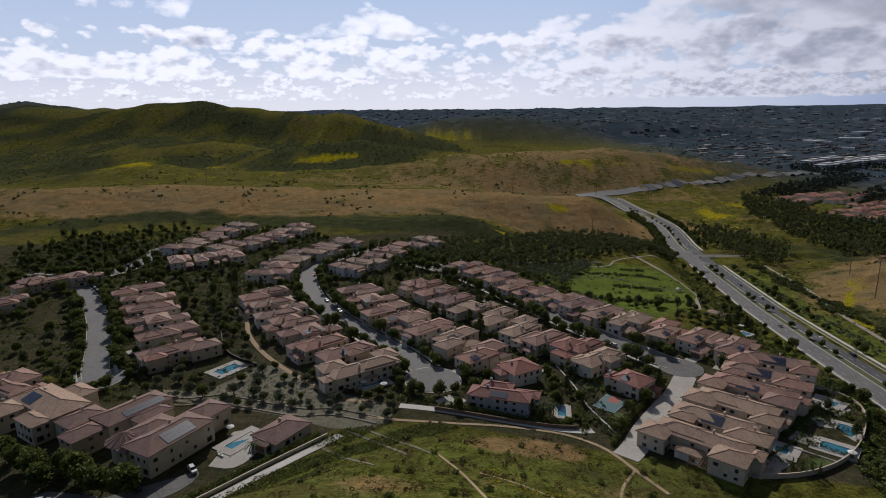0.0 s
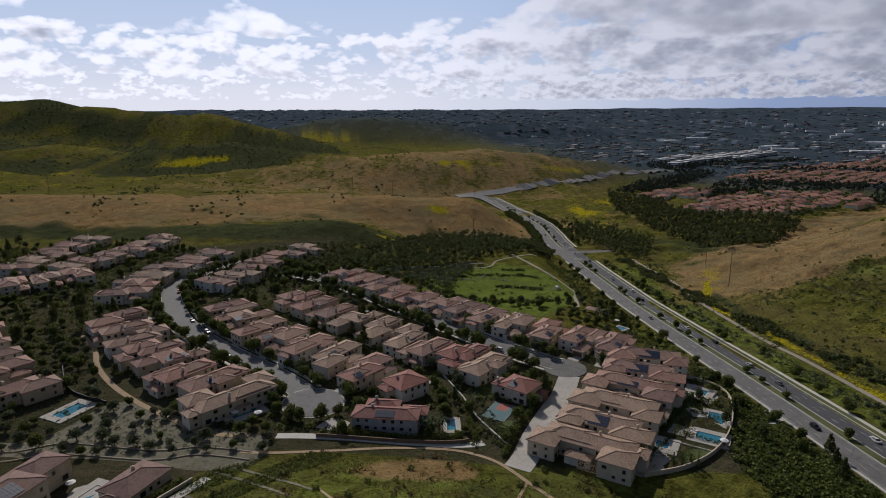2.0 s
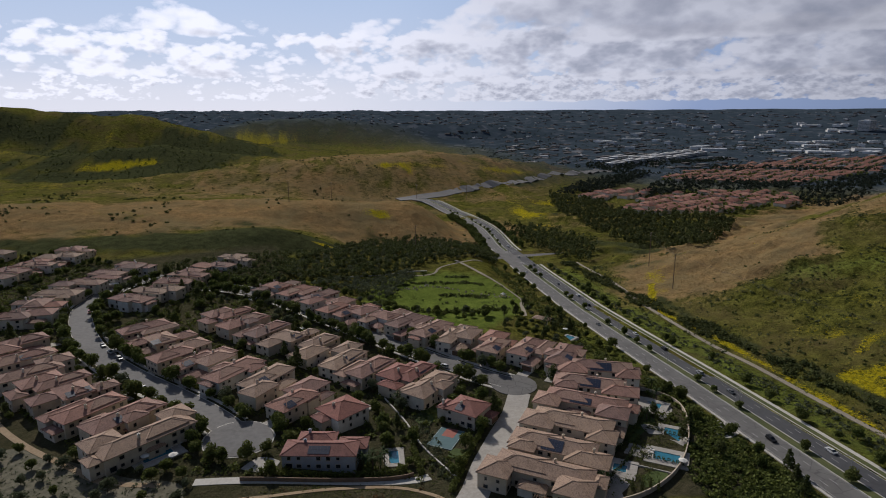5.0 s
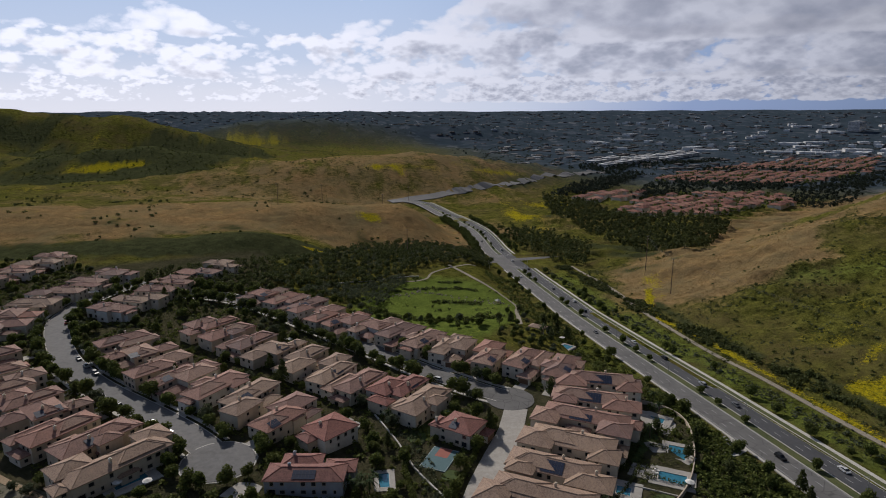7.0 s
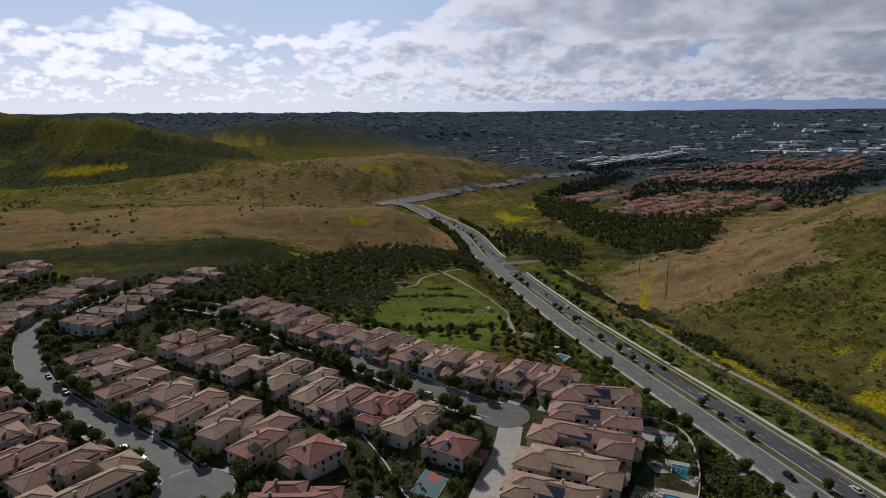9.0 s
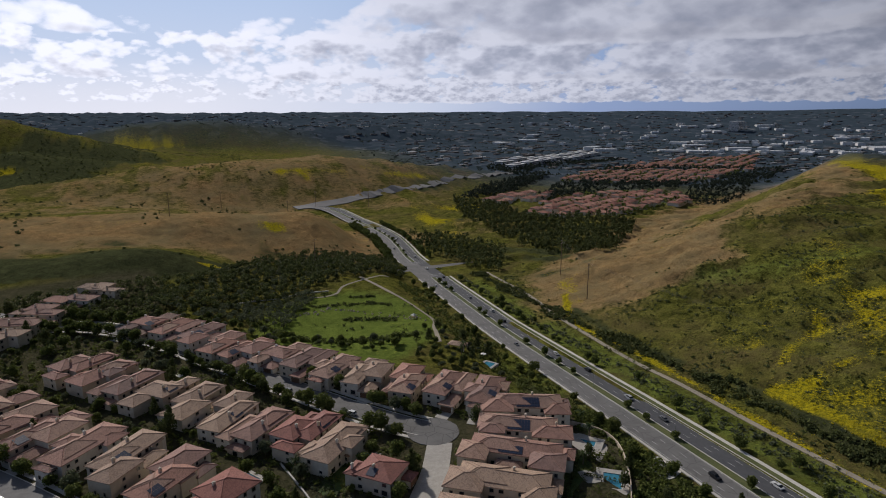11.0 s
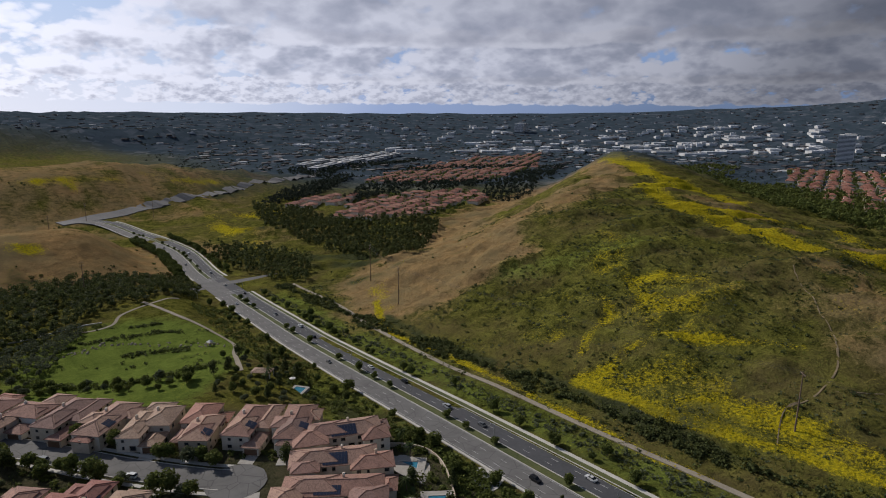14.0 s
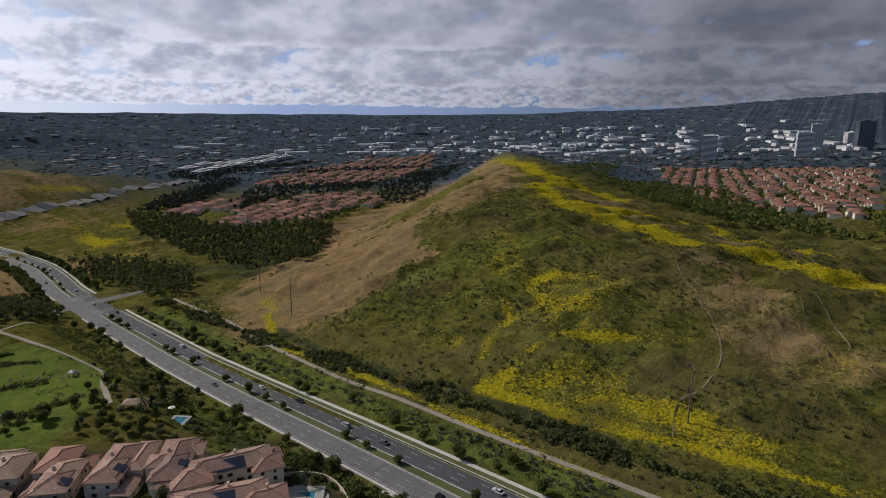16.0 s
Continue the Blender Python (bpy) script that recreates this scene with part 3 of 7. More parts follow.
def cover(x, y):
    """How far each spot is dry grass, yellow flowers, brush, garden soil, town or lush grass."""
    n1, n2 = bumps(x, y, 1 / 78, 3.1), bumps(x, y, 1 / 28, 7.7)
    x, y = x / SCALE, y / SCALE
    road = road_x(y * SCALE) / SCALE
    far = np.hypot(x, y)
    houses = smooth(12, 26, road - x) * smooth(157, 163, y + 0.25 * x) * smooth(-8, 0, -0.747 * (x + 31.3) + 0.665 * (y - 152.3) + 400 * smooth(-30, 0, x)) * smooth(450, 415, y - 0.1 * x) * smooth(-340, -300, x)
    houses = houses * (1 - smooth(234, 240, 0.76 * x + 0.65 * y) * smooth(10, 25, x))
    dry = 1.05 * hump(x, y, -90, 560, 400, 80, 3, 2) + 0.62 * hump(x, y, 190, 930, 380, 170, 3, 1.5) + 0.42 * hump(x, y, 40, 745, 330, 90, 0)
    dry += 1.0 * stroke(x, y, [(262, 318), (305, 360), (411, 458), (496, 490), (640, 560), (860, 620)], 44) + 0.9 * stroke(x, y, [(300, 305), (420, 345), (569, 375), (840, 555)], 34) + 0.8 * hump(x, y, 255, 352, 60, 26, 60) + 0.5 * stroke(x, y, [(320, 125), (300, 110), (262, 80)], 30) + 0.9 * hump(x, y, 900, 2500, 500, 90, -8)
    dry += 0.5 * stroke(x, y, [(500, 250), (440, 190), (400, 100)], 30) + 0.95 * hump(x, y, 22, 147, 17, 8, -5, 2) + 0.6 * hump(x, y, -8, 112, 30, 10, 10) + 0.6 * hump(x, y, 45, 122, 14, 10, 0) + 0.8 * hump(x, y, 140, 520, 60, 40, 0)
    dry -= 0.5 * stroke(x, y, [(330, 300), (420, 350), (520, 370)], 9)
    streaks = bumps(x * 1.6 + y * 1.1, (y - x) * 0.5, 1 / 26, 4.4)
    mx, my = x * SCALE, y * SCALE
    yellow = 1.1 * stroke(mx, my, [(300, 425), (278, 390), (265.6, 362), (259.5, 314), (251, 267), (245, 240)], 2.6) + 0.7 * stroke(mx, my, [(245, 240), (238, 205), (231, 175), (228, 150)], 3.0) + 0.4 * stroke(mx, my, [(298, 405), (308, 430), (318, 450)], 10)
    yellow += 1.0 * stroke(mx, my, [(265, 227), (260.5, 184), (261, 139), (259.5, 119), (257, 90)], 3.2) + 0.45 * stroke(mx, my, [(270, 225), (278, 192), (281, 168), (276, 140)], 11) + 0.36 * stroke(mx, my, [(276, 125), (268, 100), (260, 80)], 14)
    yellow += 0.75 * stroke(mx, my, [(276, 222), (291, 221), (314, 214), (320, 196), (332, 174), (336, 156)], 4) + 0.5 * stroke(mx, my, [(352, 240), (374, 262), (397, 236)], 7) + 0.5 * stroke(mx, my, [(288, 240), (309, 248), (329, 249), (345, 262)], 4) + 0.4 * stroke(mx, my, [(296, 262), (318, 270), (340, 285)], 4)
    yellow += 0.38 * stroke(mx, my, [(330, 225), (352, 240), (390, 282), (430, 320)], 18) + 0.30 * stroke(mx, my, [(300, 200), (340, 215), (390, 225)], 14) + 0.22 * stroke(mx, my, [(285, 140), (320, 120), (340, 100)], 12)
    yellow += 1.5 * stroke(x, y, [(960, 585), (816, 518), (720, 420), (640, 360), (584, 314), (544, 253)], 20) + 1.3 * stroke(x, y, [(552, 323), (500, 300), (472, 270), (458, 235), (462, 200)], 13) + 1.4 * stroke(x, y, [(438, 246), (405, 197), (382, 160), (376, 115), (355, 80), (337, 50)], 13) + 0.9 * stroke(x, y, [(480, 175), (419, 117), (403, 75)], 9)
    yellow += 1.6 * hump(x, y, -228, 1192, 70, 24, 6, 2) + 0.55 * hump(x, y, -400, 1170, 110, 30, 10) + 0.55 * hump(x, y, -640, 1150, 160, 40, 0) + 0.4 * hump(x, y, -330, 860, 160, 30, -8) + 1.0 * hump(x, y, 15, 2175, 130, 70, -20, 2) + 0.9 * hump(x, y, 27, 1624, 40, 20, 0, 2)
    yellow += 0.8 * hump(x, y, 215, 890, 70, 7, 3, 2) + 1.0 * stroke(x, y, [(320, 905), (360, 895), (412, 898)], 12) + 0.35 * stroke(x, y, [(172, 815), (190, 840), (226, 880)], 6) + 0.9 * hump(x, y, 108, 556, 22, 9, -30) + 0.9 * hump(x, y, 42, 455, 16, 6, 0) + 0.65 * stroke(x, y, [(266, 533), (292, 625), (317, 726), (380, 700)], 18)
    brush = 0.8 * stroke(mx, my, [(285, 395), (268, 330), (263, 290), (262, 250), (258, 215), (250, 180), (246, 150)], 5) + 0.50 * smooth(1000, 1300, far) * smooth(260, -100, x) + 0.5 * hump(x, y, -300, 1150, 260, 60, 0) + 0.9 * hump(x, y, -170, 1290, 170, 70, 0, 2)
    brush += 0.95 * stroke(mx, my, [(-430, 575), (-330, 640), (-250, 636), (-160, 618), (-90, 605), (0, 572), (60, 590)], 26) + 0.5 * hump(mx, my, -50, 640, 90, 40, 5, 2) + 0.4 * hump(x, y, -40, 452, 190, 20, 0, 2) + 0.3 * hump(x, y, 10, 466, 60, 22, 0) + 0.55 * hump(x, y, 37, 134, 13, 6, -20) + 0.5 * hump(x, y, 130, 150, 16, 90, -8) + 0.8 * hump(x, y, 290, 430, 60, 26, 50) + 0.7 * hump(x, y, 400, 860, 60, 40, 20)
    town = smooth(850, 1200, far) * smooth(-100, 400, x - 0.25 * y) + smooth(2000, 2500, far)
    lush = 0.25 * hump(x, y, 5, 455, 120, 26, 0) + 0.5 * smooth(172, 150, y + 0.2 * x) * smooth(110, 70, x) * smooth(-6, 4, 0.747 * (x + 31.3) - 0.665 * (y - 152.3)) + 1.0 * hump(x, y, 98, 328, 46, 58, -25, 3) + 0.9 * hump(x, y, 92, 288, 30, 60, -50, 3) + 0.6 * smooth(10, 16, x - road) * smooth(40, 24, x - road) * smooth(440, 380, y)
    lush += 0.5 * smooth(-46, -30, x - road) * smooth(-8, -14, x - road) * smooth(300, 250, y) + 0.5 * stroke(x, y, [(262, 290), (300, 240), (330, 220)], 20)
    houses = np.maximum(houses, smooth(0, 6, -0.747 * (x + 31.3) + 0.665 * (y - 152.3)) * smooth(-20, -35, x) * smooth(195, 180, y))
    jit = 0.34 * n1 + 0.26 * n2
    yellow = yellow + 0.5 * streaks * smooth(0.1, 0.4, yellow)
    ridges = bumps(x * SCALE, y * SCALE, 1 / 170, 6.6)
    brush = brush + 1.1 * ridges * smooth(850, 1100, far) * smooth(300, 0, x)
    yellow = yellow - 0.55 * ridges * smooth(850, 1100, far) * smooth(300, 0, x) - 0.12 * smooth(850, 1100, far)
    brush = brush * (1 - 0.9 * smooth(0.5, 0.8, yellow))
    dry = dry + 0.32 * streaks * smooth(0.1, 0.5, dry)
    brush = brush + 0.35 * streaks
    return [np.clip(v + jit * s, 0, 1.4) for v, s in ((dry, 1.0), (yellow, 1.3), (brush, 1.5))] + [np.clip(houses, 0, 1), np.clip(town, 0, 1), np.clip(lush, 0, 1)]


def ground_cover(nt, b):
    p = place(nt)

    def zone(name):
        n = nt.nodes.new("ShaderNodeAttribute")
        n.attribute_name = name
        return n.outputs["Fac"]

    fine, mid, wide = noise_tex(nt, p, 0.7, 8, 0.75), noise_tex(nt, p, 0.11, 8, 0.74, 0.5), noise_tex(nt, p, 0.02, 5, 0.6, 0.4)
    tuft = math_node(nt, "ADD", math_node(nt, "MULTIPLY", fine, 0.4), math_node(nt, "MULTIPLY", mid, 0.6))

    def edge(fac, low, high, rag=1.9):
        v = math_node(nt, "ADD", fac, math_node(nt, "MULTIPLY", math_node(nt, "SUBTRACT", tuft if rag < 3 else math_node(nt, "ADD", math_node(nt, "MULTIPLY", fine, 0.7), math_node(nt, "MULTIPLY", mid, 0.3)), 0.5), rag))
        return ramp(nt, v, [(low, 0.0), (high, 1.0)])

    green = mix_colour(nt, ramp(nt, tuft, [(0.38, 0.0), (0.62, 1.0)]), (0.015, 0.020, 0.005), (0.185, 0.178, 0.036))
    green = mix_colour(nt, ramp(nt, wide, [(0.42, 0.0), (0.66, 0.6)]), green, (0.120, 0.090, 0.042))
    lush = mix_colour(nt, ramp(nt, tuft, [(0.3, 0.0), (0.7, 1.0)]), (0.050, 0.078, 0.016), (0.190, 0.235, 0.045))
    dry = mix_colour(nt, ramp(nt, tuft, [(0.36, 0.0), (0.64, 1.0)]), (0.130, 0.082, 0.038), (0.390, 0.252, 0.108))
    dry = mix_colour(nt, ramp(nt, wide, [(0.35, 0.0), (0.7, 0.8)]), dry, (0.185, 0.155, 0.080))
    yellow = mix_colour(nt, ramp(nt, fine, [(0.38, 0.0), (0.66, 1.0)]), (0.120, 0.122, 0.014), (0.56, 0.44, 0.008))
    brush = mix_colour(nt, ramp(nt, tuft, [(0.35, 0.0), (0.65, 1.0)]), (0.020, 0.026, 0.012), (0.088, 0.094, 0.040))
    soil = mix_colour(nt, ramp(nt, tuft, [(0.35, 0.0), (0.65, 1.0)]), (0.028, 0.035, 0.014), (0.105, 0.090, 0.055))
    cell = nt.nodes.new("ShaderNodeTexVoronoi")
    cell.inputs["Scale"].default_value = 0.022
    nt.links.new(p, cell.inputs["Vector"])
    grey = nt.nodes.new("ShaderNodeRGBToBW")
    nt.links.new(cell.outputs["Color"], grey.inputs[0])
    # bluish, lightened tones: the haze of distance is mixed into the town's colour
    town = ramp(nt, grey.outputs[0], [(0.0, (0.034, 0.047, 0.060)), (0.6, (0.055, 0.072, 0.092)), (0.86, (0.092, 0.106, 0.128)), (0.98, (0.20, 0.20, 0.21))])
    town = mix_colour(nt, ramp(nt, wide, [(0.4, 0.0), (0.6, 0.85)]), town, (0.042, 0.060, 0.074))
    c = mix_colour(nt, edge(zone("lush"), 0.35, 0.8), green, lush)
    c = mix_colour(nt, edge(zone("dry"), 0.35, 0.75), c, dry)
    c = mix_colour(nt, edge(zone("yellow"), 0.45, 0.90, 3.2), c, yellow)
    c = mix_colour(nt, edge(zone("brush"), 0.4, 0.8), c, brush)
    c = mix_colour(nt, ramp(nt, zone("garden"), [(0.3, 0.0), (0.7, 1.0)]), c, soil)
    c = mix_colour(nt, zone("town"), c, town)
    relief(nt, b, tuft, 1.0, 2.8)
    return c


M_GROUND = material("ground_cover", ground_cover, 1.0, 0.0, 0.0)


def make_ground():
    xs, ys = grid_lines(-430, 730, 3.6, 4930), grid_lines(85, 730, 3.6, 4930)
    gx, gy = np.meshgrid(xs, ys)
    x, y = gx.ravel(), gy.ravel()
    z = surface(x, y)
    Heights.xs, Heights.ys, Heights.z = xs.tolist(), ys.tolist(), z.reshape(len(ys), len(xs)).tolist()
    nx, ny = len(xs), len(ys)
    idx = np.arange(nx * ny).reshape(ny, nx)
    faces = np.stack([idx[:-1, :-1], idx[:-1, 1:], idx[1:, 1:], idx[1:, :-1]], -1).reshape(-1, 4)
    me = bpy.data.meshes.new("ground")
    me.from_pydata(np.stack([x, y, z], 1).tolist(), [], faces.tolist())
    me.polygons.foreach_set("use_smooth", [True] * len(me.polygons))
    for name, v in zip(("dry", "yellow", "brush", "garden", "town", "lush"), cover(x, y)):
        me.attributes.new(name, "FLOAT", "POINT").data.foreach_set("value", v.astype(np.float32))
    me.materials.append(M_GROUND)
    tagged(new("ground", me), "rolling ground of green and dry brown grass with yellow wildflowers", "ground", kind="structure")


make_ground()


# ---- roads, streets and paths ----
ROAD_LINE = bend([(x, y) for x, y in ROAD], 6.0)
ROAD_Z = road_level(ROAD_LINE[:, 1])


def strip(name, line, left, right, lift, mat, label, category, thick=0.5, level=None):
    s = ribbon(line, left, right, lift, thick, None, level)
    return tagged(part(name, s, mat), label, category, kind="structure")


def cut(line, y0, y1):
    keep = (line[:, 1] >= y0) & (line[:, 1] <= y1)
    return line[keep], road_level(line[keep][:, 1])


main_road = strip("road", ROAD_LINE, -13.6, 12.3, 0.10, M_ASPHALT, "four-lane grey asphalt road with a planted median", "road", 0.8, ROAD_Z)
for y0, y1 in ((-130, 552.5), (616.2, 990)):
    line, z = cut(ROAD_LINE, y0, y1)
    m = strip("median", line, -1.8, 1.8, 0.26, M_VERGE, "raised median of green grass between concrete kerbs", "median", 0.3, z)
    for side, a, b in (("kerb", -2.1, -1.8), ("kerb", 1.8, 2.1)):
        part(side, ribbon(line, a, b, 0.30, 0.4, None, z), M_CONCRETE, m, "concrete kerb")
    v = strip("verge", line, 12.7, 15.1, 0.28, M_VERGE, "strip of green grass between kerb and pavement", "verge", 0.5, z)
    part("kerb", ribbon(line, 12.3, 12.7, 0.30, 0.5, None, z), M_CONCRETE, v, "concrete kerb")
    strip("pavement", line, 15.1, 17.0, 0.26, M_CONCRETE, "pale concrete pavement beside the road", "pavement", 0.5, z)
    k = strip("pavement", line, -14.6, -13.95, 0.26, M_CONCRETE, "narrow concrete edge of the road", "pavement", 0.5, z)
    part("kerb", ribbon(line, -13.95, -13.6, 0.30, 0.5, None, z), M_CONCRETE, k, "concrete kerb")

part("carriageway", ribbon(ROAD_LINE, 2.1, 12.3, 0.106, 0.1, None, ROAD_Z), M_ASPHALT_DARK, main_road, "newer dark asphalt of the eastern lanes")

# painted lines
dashes = Shell()
for off in (-9.8, -6.0, 5.4, 8.8):
    for k in range(0, len(ROAD_LINE) - 1, 2):
        y = ROAD_LINE[k, 1]
        if 556 < y < 618:
            continue
        seg = np.linspace(ROAD_LINE[k], ROAD_LINE[k] + (ROAD_LINE[k + 1] - ROAD_LINE[k]) * 0.6, 2)
        ribbon(seg, off - 0.08, off + 0.08, 0.115, 0.01, dashes, road_level(seg[:, 1]))
tagged(part("lane_dashes", dashes, M_PAINT, main_road), "white dashed lane lines", kind="stuff")
for off in (-12.6, 11.4, -2.5, 2.5):
    for y0, y1 in ((-130, 552.5), (616.2, 1000)):
        line, z = cut(ROAD_LINE, y0, y1)
        part("edge_line", ribbon(line, off - 0.08, off + 0.08, 0.116, 0.01, None, z), M_PAINT, main_road, "white painted line")
for y in (556, 561, 611, 616):
    c = np.array([road_x(y), y])
    seg = np.array([c + (-12.8, 0), c + (11.6, 0)])
    part("crosswalk_line", ribbon(seg, -0.2, 0.2, 0.117, 0.01, None, road_level(seg[:, 1])), M_PAINT, main_road, "white crosswalk line")

# the cross street at the junction, and the far road that joins from the north-east
strip("road", bend([(195, 587.6), (234, 588.9), (299, 583.7), (340.6, 572)], 5), -8, 8, 0.06, M_ASPHALT, "short asphalt side street at the junction", "road", 0.6, np.full(len(bend([(195, 587.6), (234, 588.9), (299, 583.7), (340.6, 572)], 5)), float(road_level(586))))
strip("road", bend([(228, 1011), (252, 1017), (290, 1030), (370, 1056), (511, 1108), (616, 1172), (721, 1238), (850, 1370), (988, 1560)], 6), -11, 11, 0.9, M_STREET, "distant asphalt road curving over the plain", "road", 1.5)

STREETS = {
    "c": [(-6, 250), (-15, 266), (-29, 286), (-56, 321), (-74, 350), (-86, 378), (-95, 408), (-97, 430), (-88, 466), (-66, 498)],
    "b": [(115.7, 263.9), (104, 278.2), (88.4, 301.6), (72.8, 328.9), (57.2, 354.9), (40.3, 380.9), (23.4, 405.6), (5.2, 429), (-18.2, 449.8), (-52, 462.8)],
    "e": [(-152.1, 244.4), (-162.5, 260), (-176.8, 288.6), (-201.5, 331.5), (-234, 375.7), (-266.5, 405.6), (-305.5, 418.6)],
    "f": [(-266.5, 405.6), (-242, 428), (-236, 462), (-242, 505)],
}
STREET_LINES = {k: bend(v, 3.0) for k, v in STREETS.items()}
for k, line in STREET_LINES.items():
    lift = 0.16 + 0.012 * "cbefg".index(k)
    strip("street", line, -5.6, 5.6, lift, M_ASPHALT if k == "b" else M_STREET, "quiet residential street of grey asphalt", "street")
    for a, b in ((-9.0, -7.4), (7.4, 9.0)):
        strip("pavement", line[3:-2], a, b, 0.24 + 0.01 * "cbefg".index(k), M_CONCRETE, "pale concrete pavement beside the street", "pavement")
    for a, b in ((-5.9, -5.6), (5.6, 5.9)):
        strip("kerb", line[3:-2], a, b, 0.30 + 0.01 * "cbefg".index(k), M_CONCRETE, "pale concrete kerb", "kerb")


def ring(cx, cy, r, n=10):
    return [(cx + r * math.cos(2 * math.pi * k / n), cy + r * math.sin(2 * math.pi * k / n)) for k in range(n)]


for cx, cy, r in ((-5, 246.5, 12.5), (113, 266, 10.5), (-154, 249, 10.0)):
    tagged(part("turning_circle", blob(ring(cx, cy, r), 0.26), M_ASPHALT if cx > 50 else M_STREET), "round asphalt end of a cul-de-sac", "street", kind="structure")
    if cx < 50:
        tagged(part("pavement", blob(ring(cx, cy, r + 0.6), 0.14), M_CONCRETE), "pale concrete kerb round a cul-de-sac", "pavement", kind="structure")

strip("driveway", bend([(111.8, 257.4), (101.4, 240.5), (91, 227.5), (78, 210.6), (68.9, 196.3), (63.7, 189.8)], 3), -4.8, 4.8, 0.22, M_PAVER, "wide pale concrete driveway", "driveway")
strip("path", bend([(-18.2, 222.3), (6.5, 217.1), (23.4, 213.2), (48.1, 208.7), (57.2, 209.3)], 3), -1.8, 1.8, 0.18, M_CONCRETE, "pale paved path along the foot of the slope", "path")
strip("path", bend([(-38.5, 200), (-56, 181), (-71.4, 163.5), (-92, 139)], 3), -1.7, 1.7, 0.22, M_CONCRETE, "pale concrete path beside a garden wall", "path")
strip("path", bend([(-124.8, 344.5), (-111.8, 322.4), (-104, 301.6), (-91, 279.5), (-75.4, 260), (-59.8, 244.4), (-46.8, 231.4), (-28.6, 223.6)], 3), -1.2, 1.2, 0.16, M_EARTH, "winding bare-earth path between the gardens", "path")
strip("path", bend([(300.3, 542.1), (284.7, 451.1), (267.8, 386.1), (249.6, 304.2), (243.8, 261.3), (237.9, 224.9), (233.3, 195), (228.8, 158.6), (223.6, 117), (218.4, 52)], 4), -1.3, 1.3, 0.3, M_TRACK, "pale footpath along the foot of the grass hill", "path")
strip("path", bend([(195, 525.2), (170.3, 517.4), (150, 506), (140, 490), (128, 486), (118, 490)], 3), -1.0, 1.0, 0.2, M_TRACK, "pale winding path round the park", "path")
strip("path", bend([(170.3, 526.5), (174.2, 500.5), (176.8, 477.1), (182, 442), (183.3, 413.4), (170.3, 384.8), (157.3, 351)], 3), -1.3, 1.3, 0.2, M_TRACK, "grey path along the park's edge", "path")
for pts, wide in (([(421, 184), (374, 158), (351, 144.6), (325, 137.6), (303, 138.6), (286, 145.6), (263, 141.4)], 0.3), ([(351, 144.6), (325, 137.6), (303, 138.6), (286, 145.6)], 0.55), ([(398, 133), (374, 126), (342, 96)], 0.4), ([(304, 134), (323, 109), (332, 95.5)], 0.3), ([(391, 114), (362, 105), (343, 95)], 0.4), ([(402, 108), (381, 98), (349, 87), (330, 77)], 0.5)):
    strip("trail", bend(pts, 3), -0.7 * wide, 0.7 * wide, 0.12, M_TRAIL, "bare-earth trail worn into the grass hill", "trail", 0.5)
strip("path", bend([(-30, 214), (-19, 211), (1.9, 208.5), (24.6, 208.5), (44.8, 205.5), (56.4, 197.6), (61.5, 188.8), (64.9, 180), (70.7, 167)], 3), -0.8, 0.8, 0.16, M_EARTH, "narrow gravel path along the foot of the slope", "path")
for pts in ([(64.9, 181.8), (55.9, 166.9), (51, 150), (52, 130)], [(-3.3, 180.8), (3, 165), (6.7, 151.1), (10.2, 132.8)], [(10.2, 160), (22, 150), (34, 138)]):
    strip("trail", bend(pts, 3), -0.45, 0.45, 0.12, M_EARTH, "narrow bare-earth trail over the grass slope", "trail", 0.6)
for pts in ([(-29.0, 203.4), (-17.7, 194.1), (-4.2, 178.4)], [(-37.1, 203.6), (-23.6, 192.7), (-11.2, 175.8)], [(-44, 192), (-32, 180), (-22, 166)]):
    strip("swale", bend(pts, 2), -0.55, 0.55, 0.14, M_MULCH, "stony drainage swale between green terraces", "swale", 0.6)


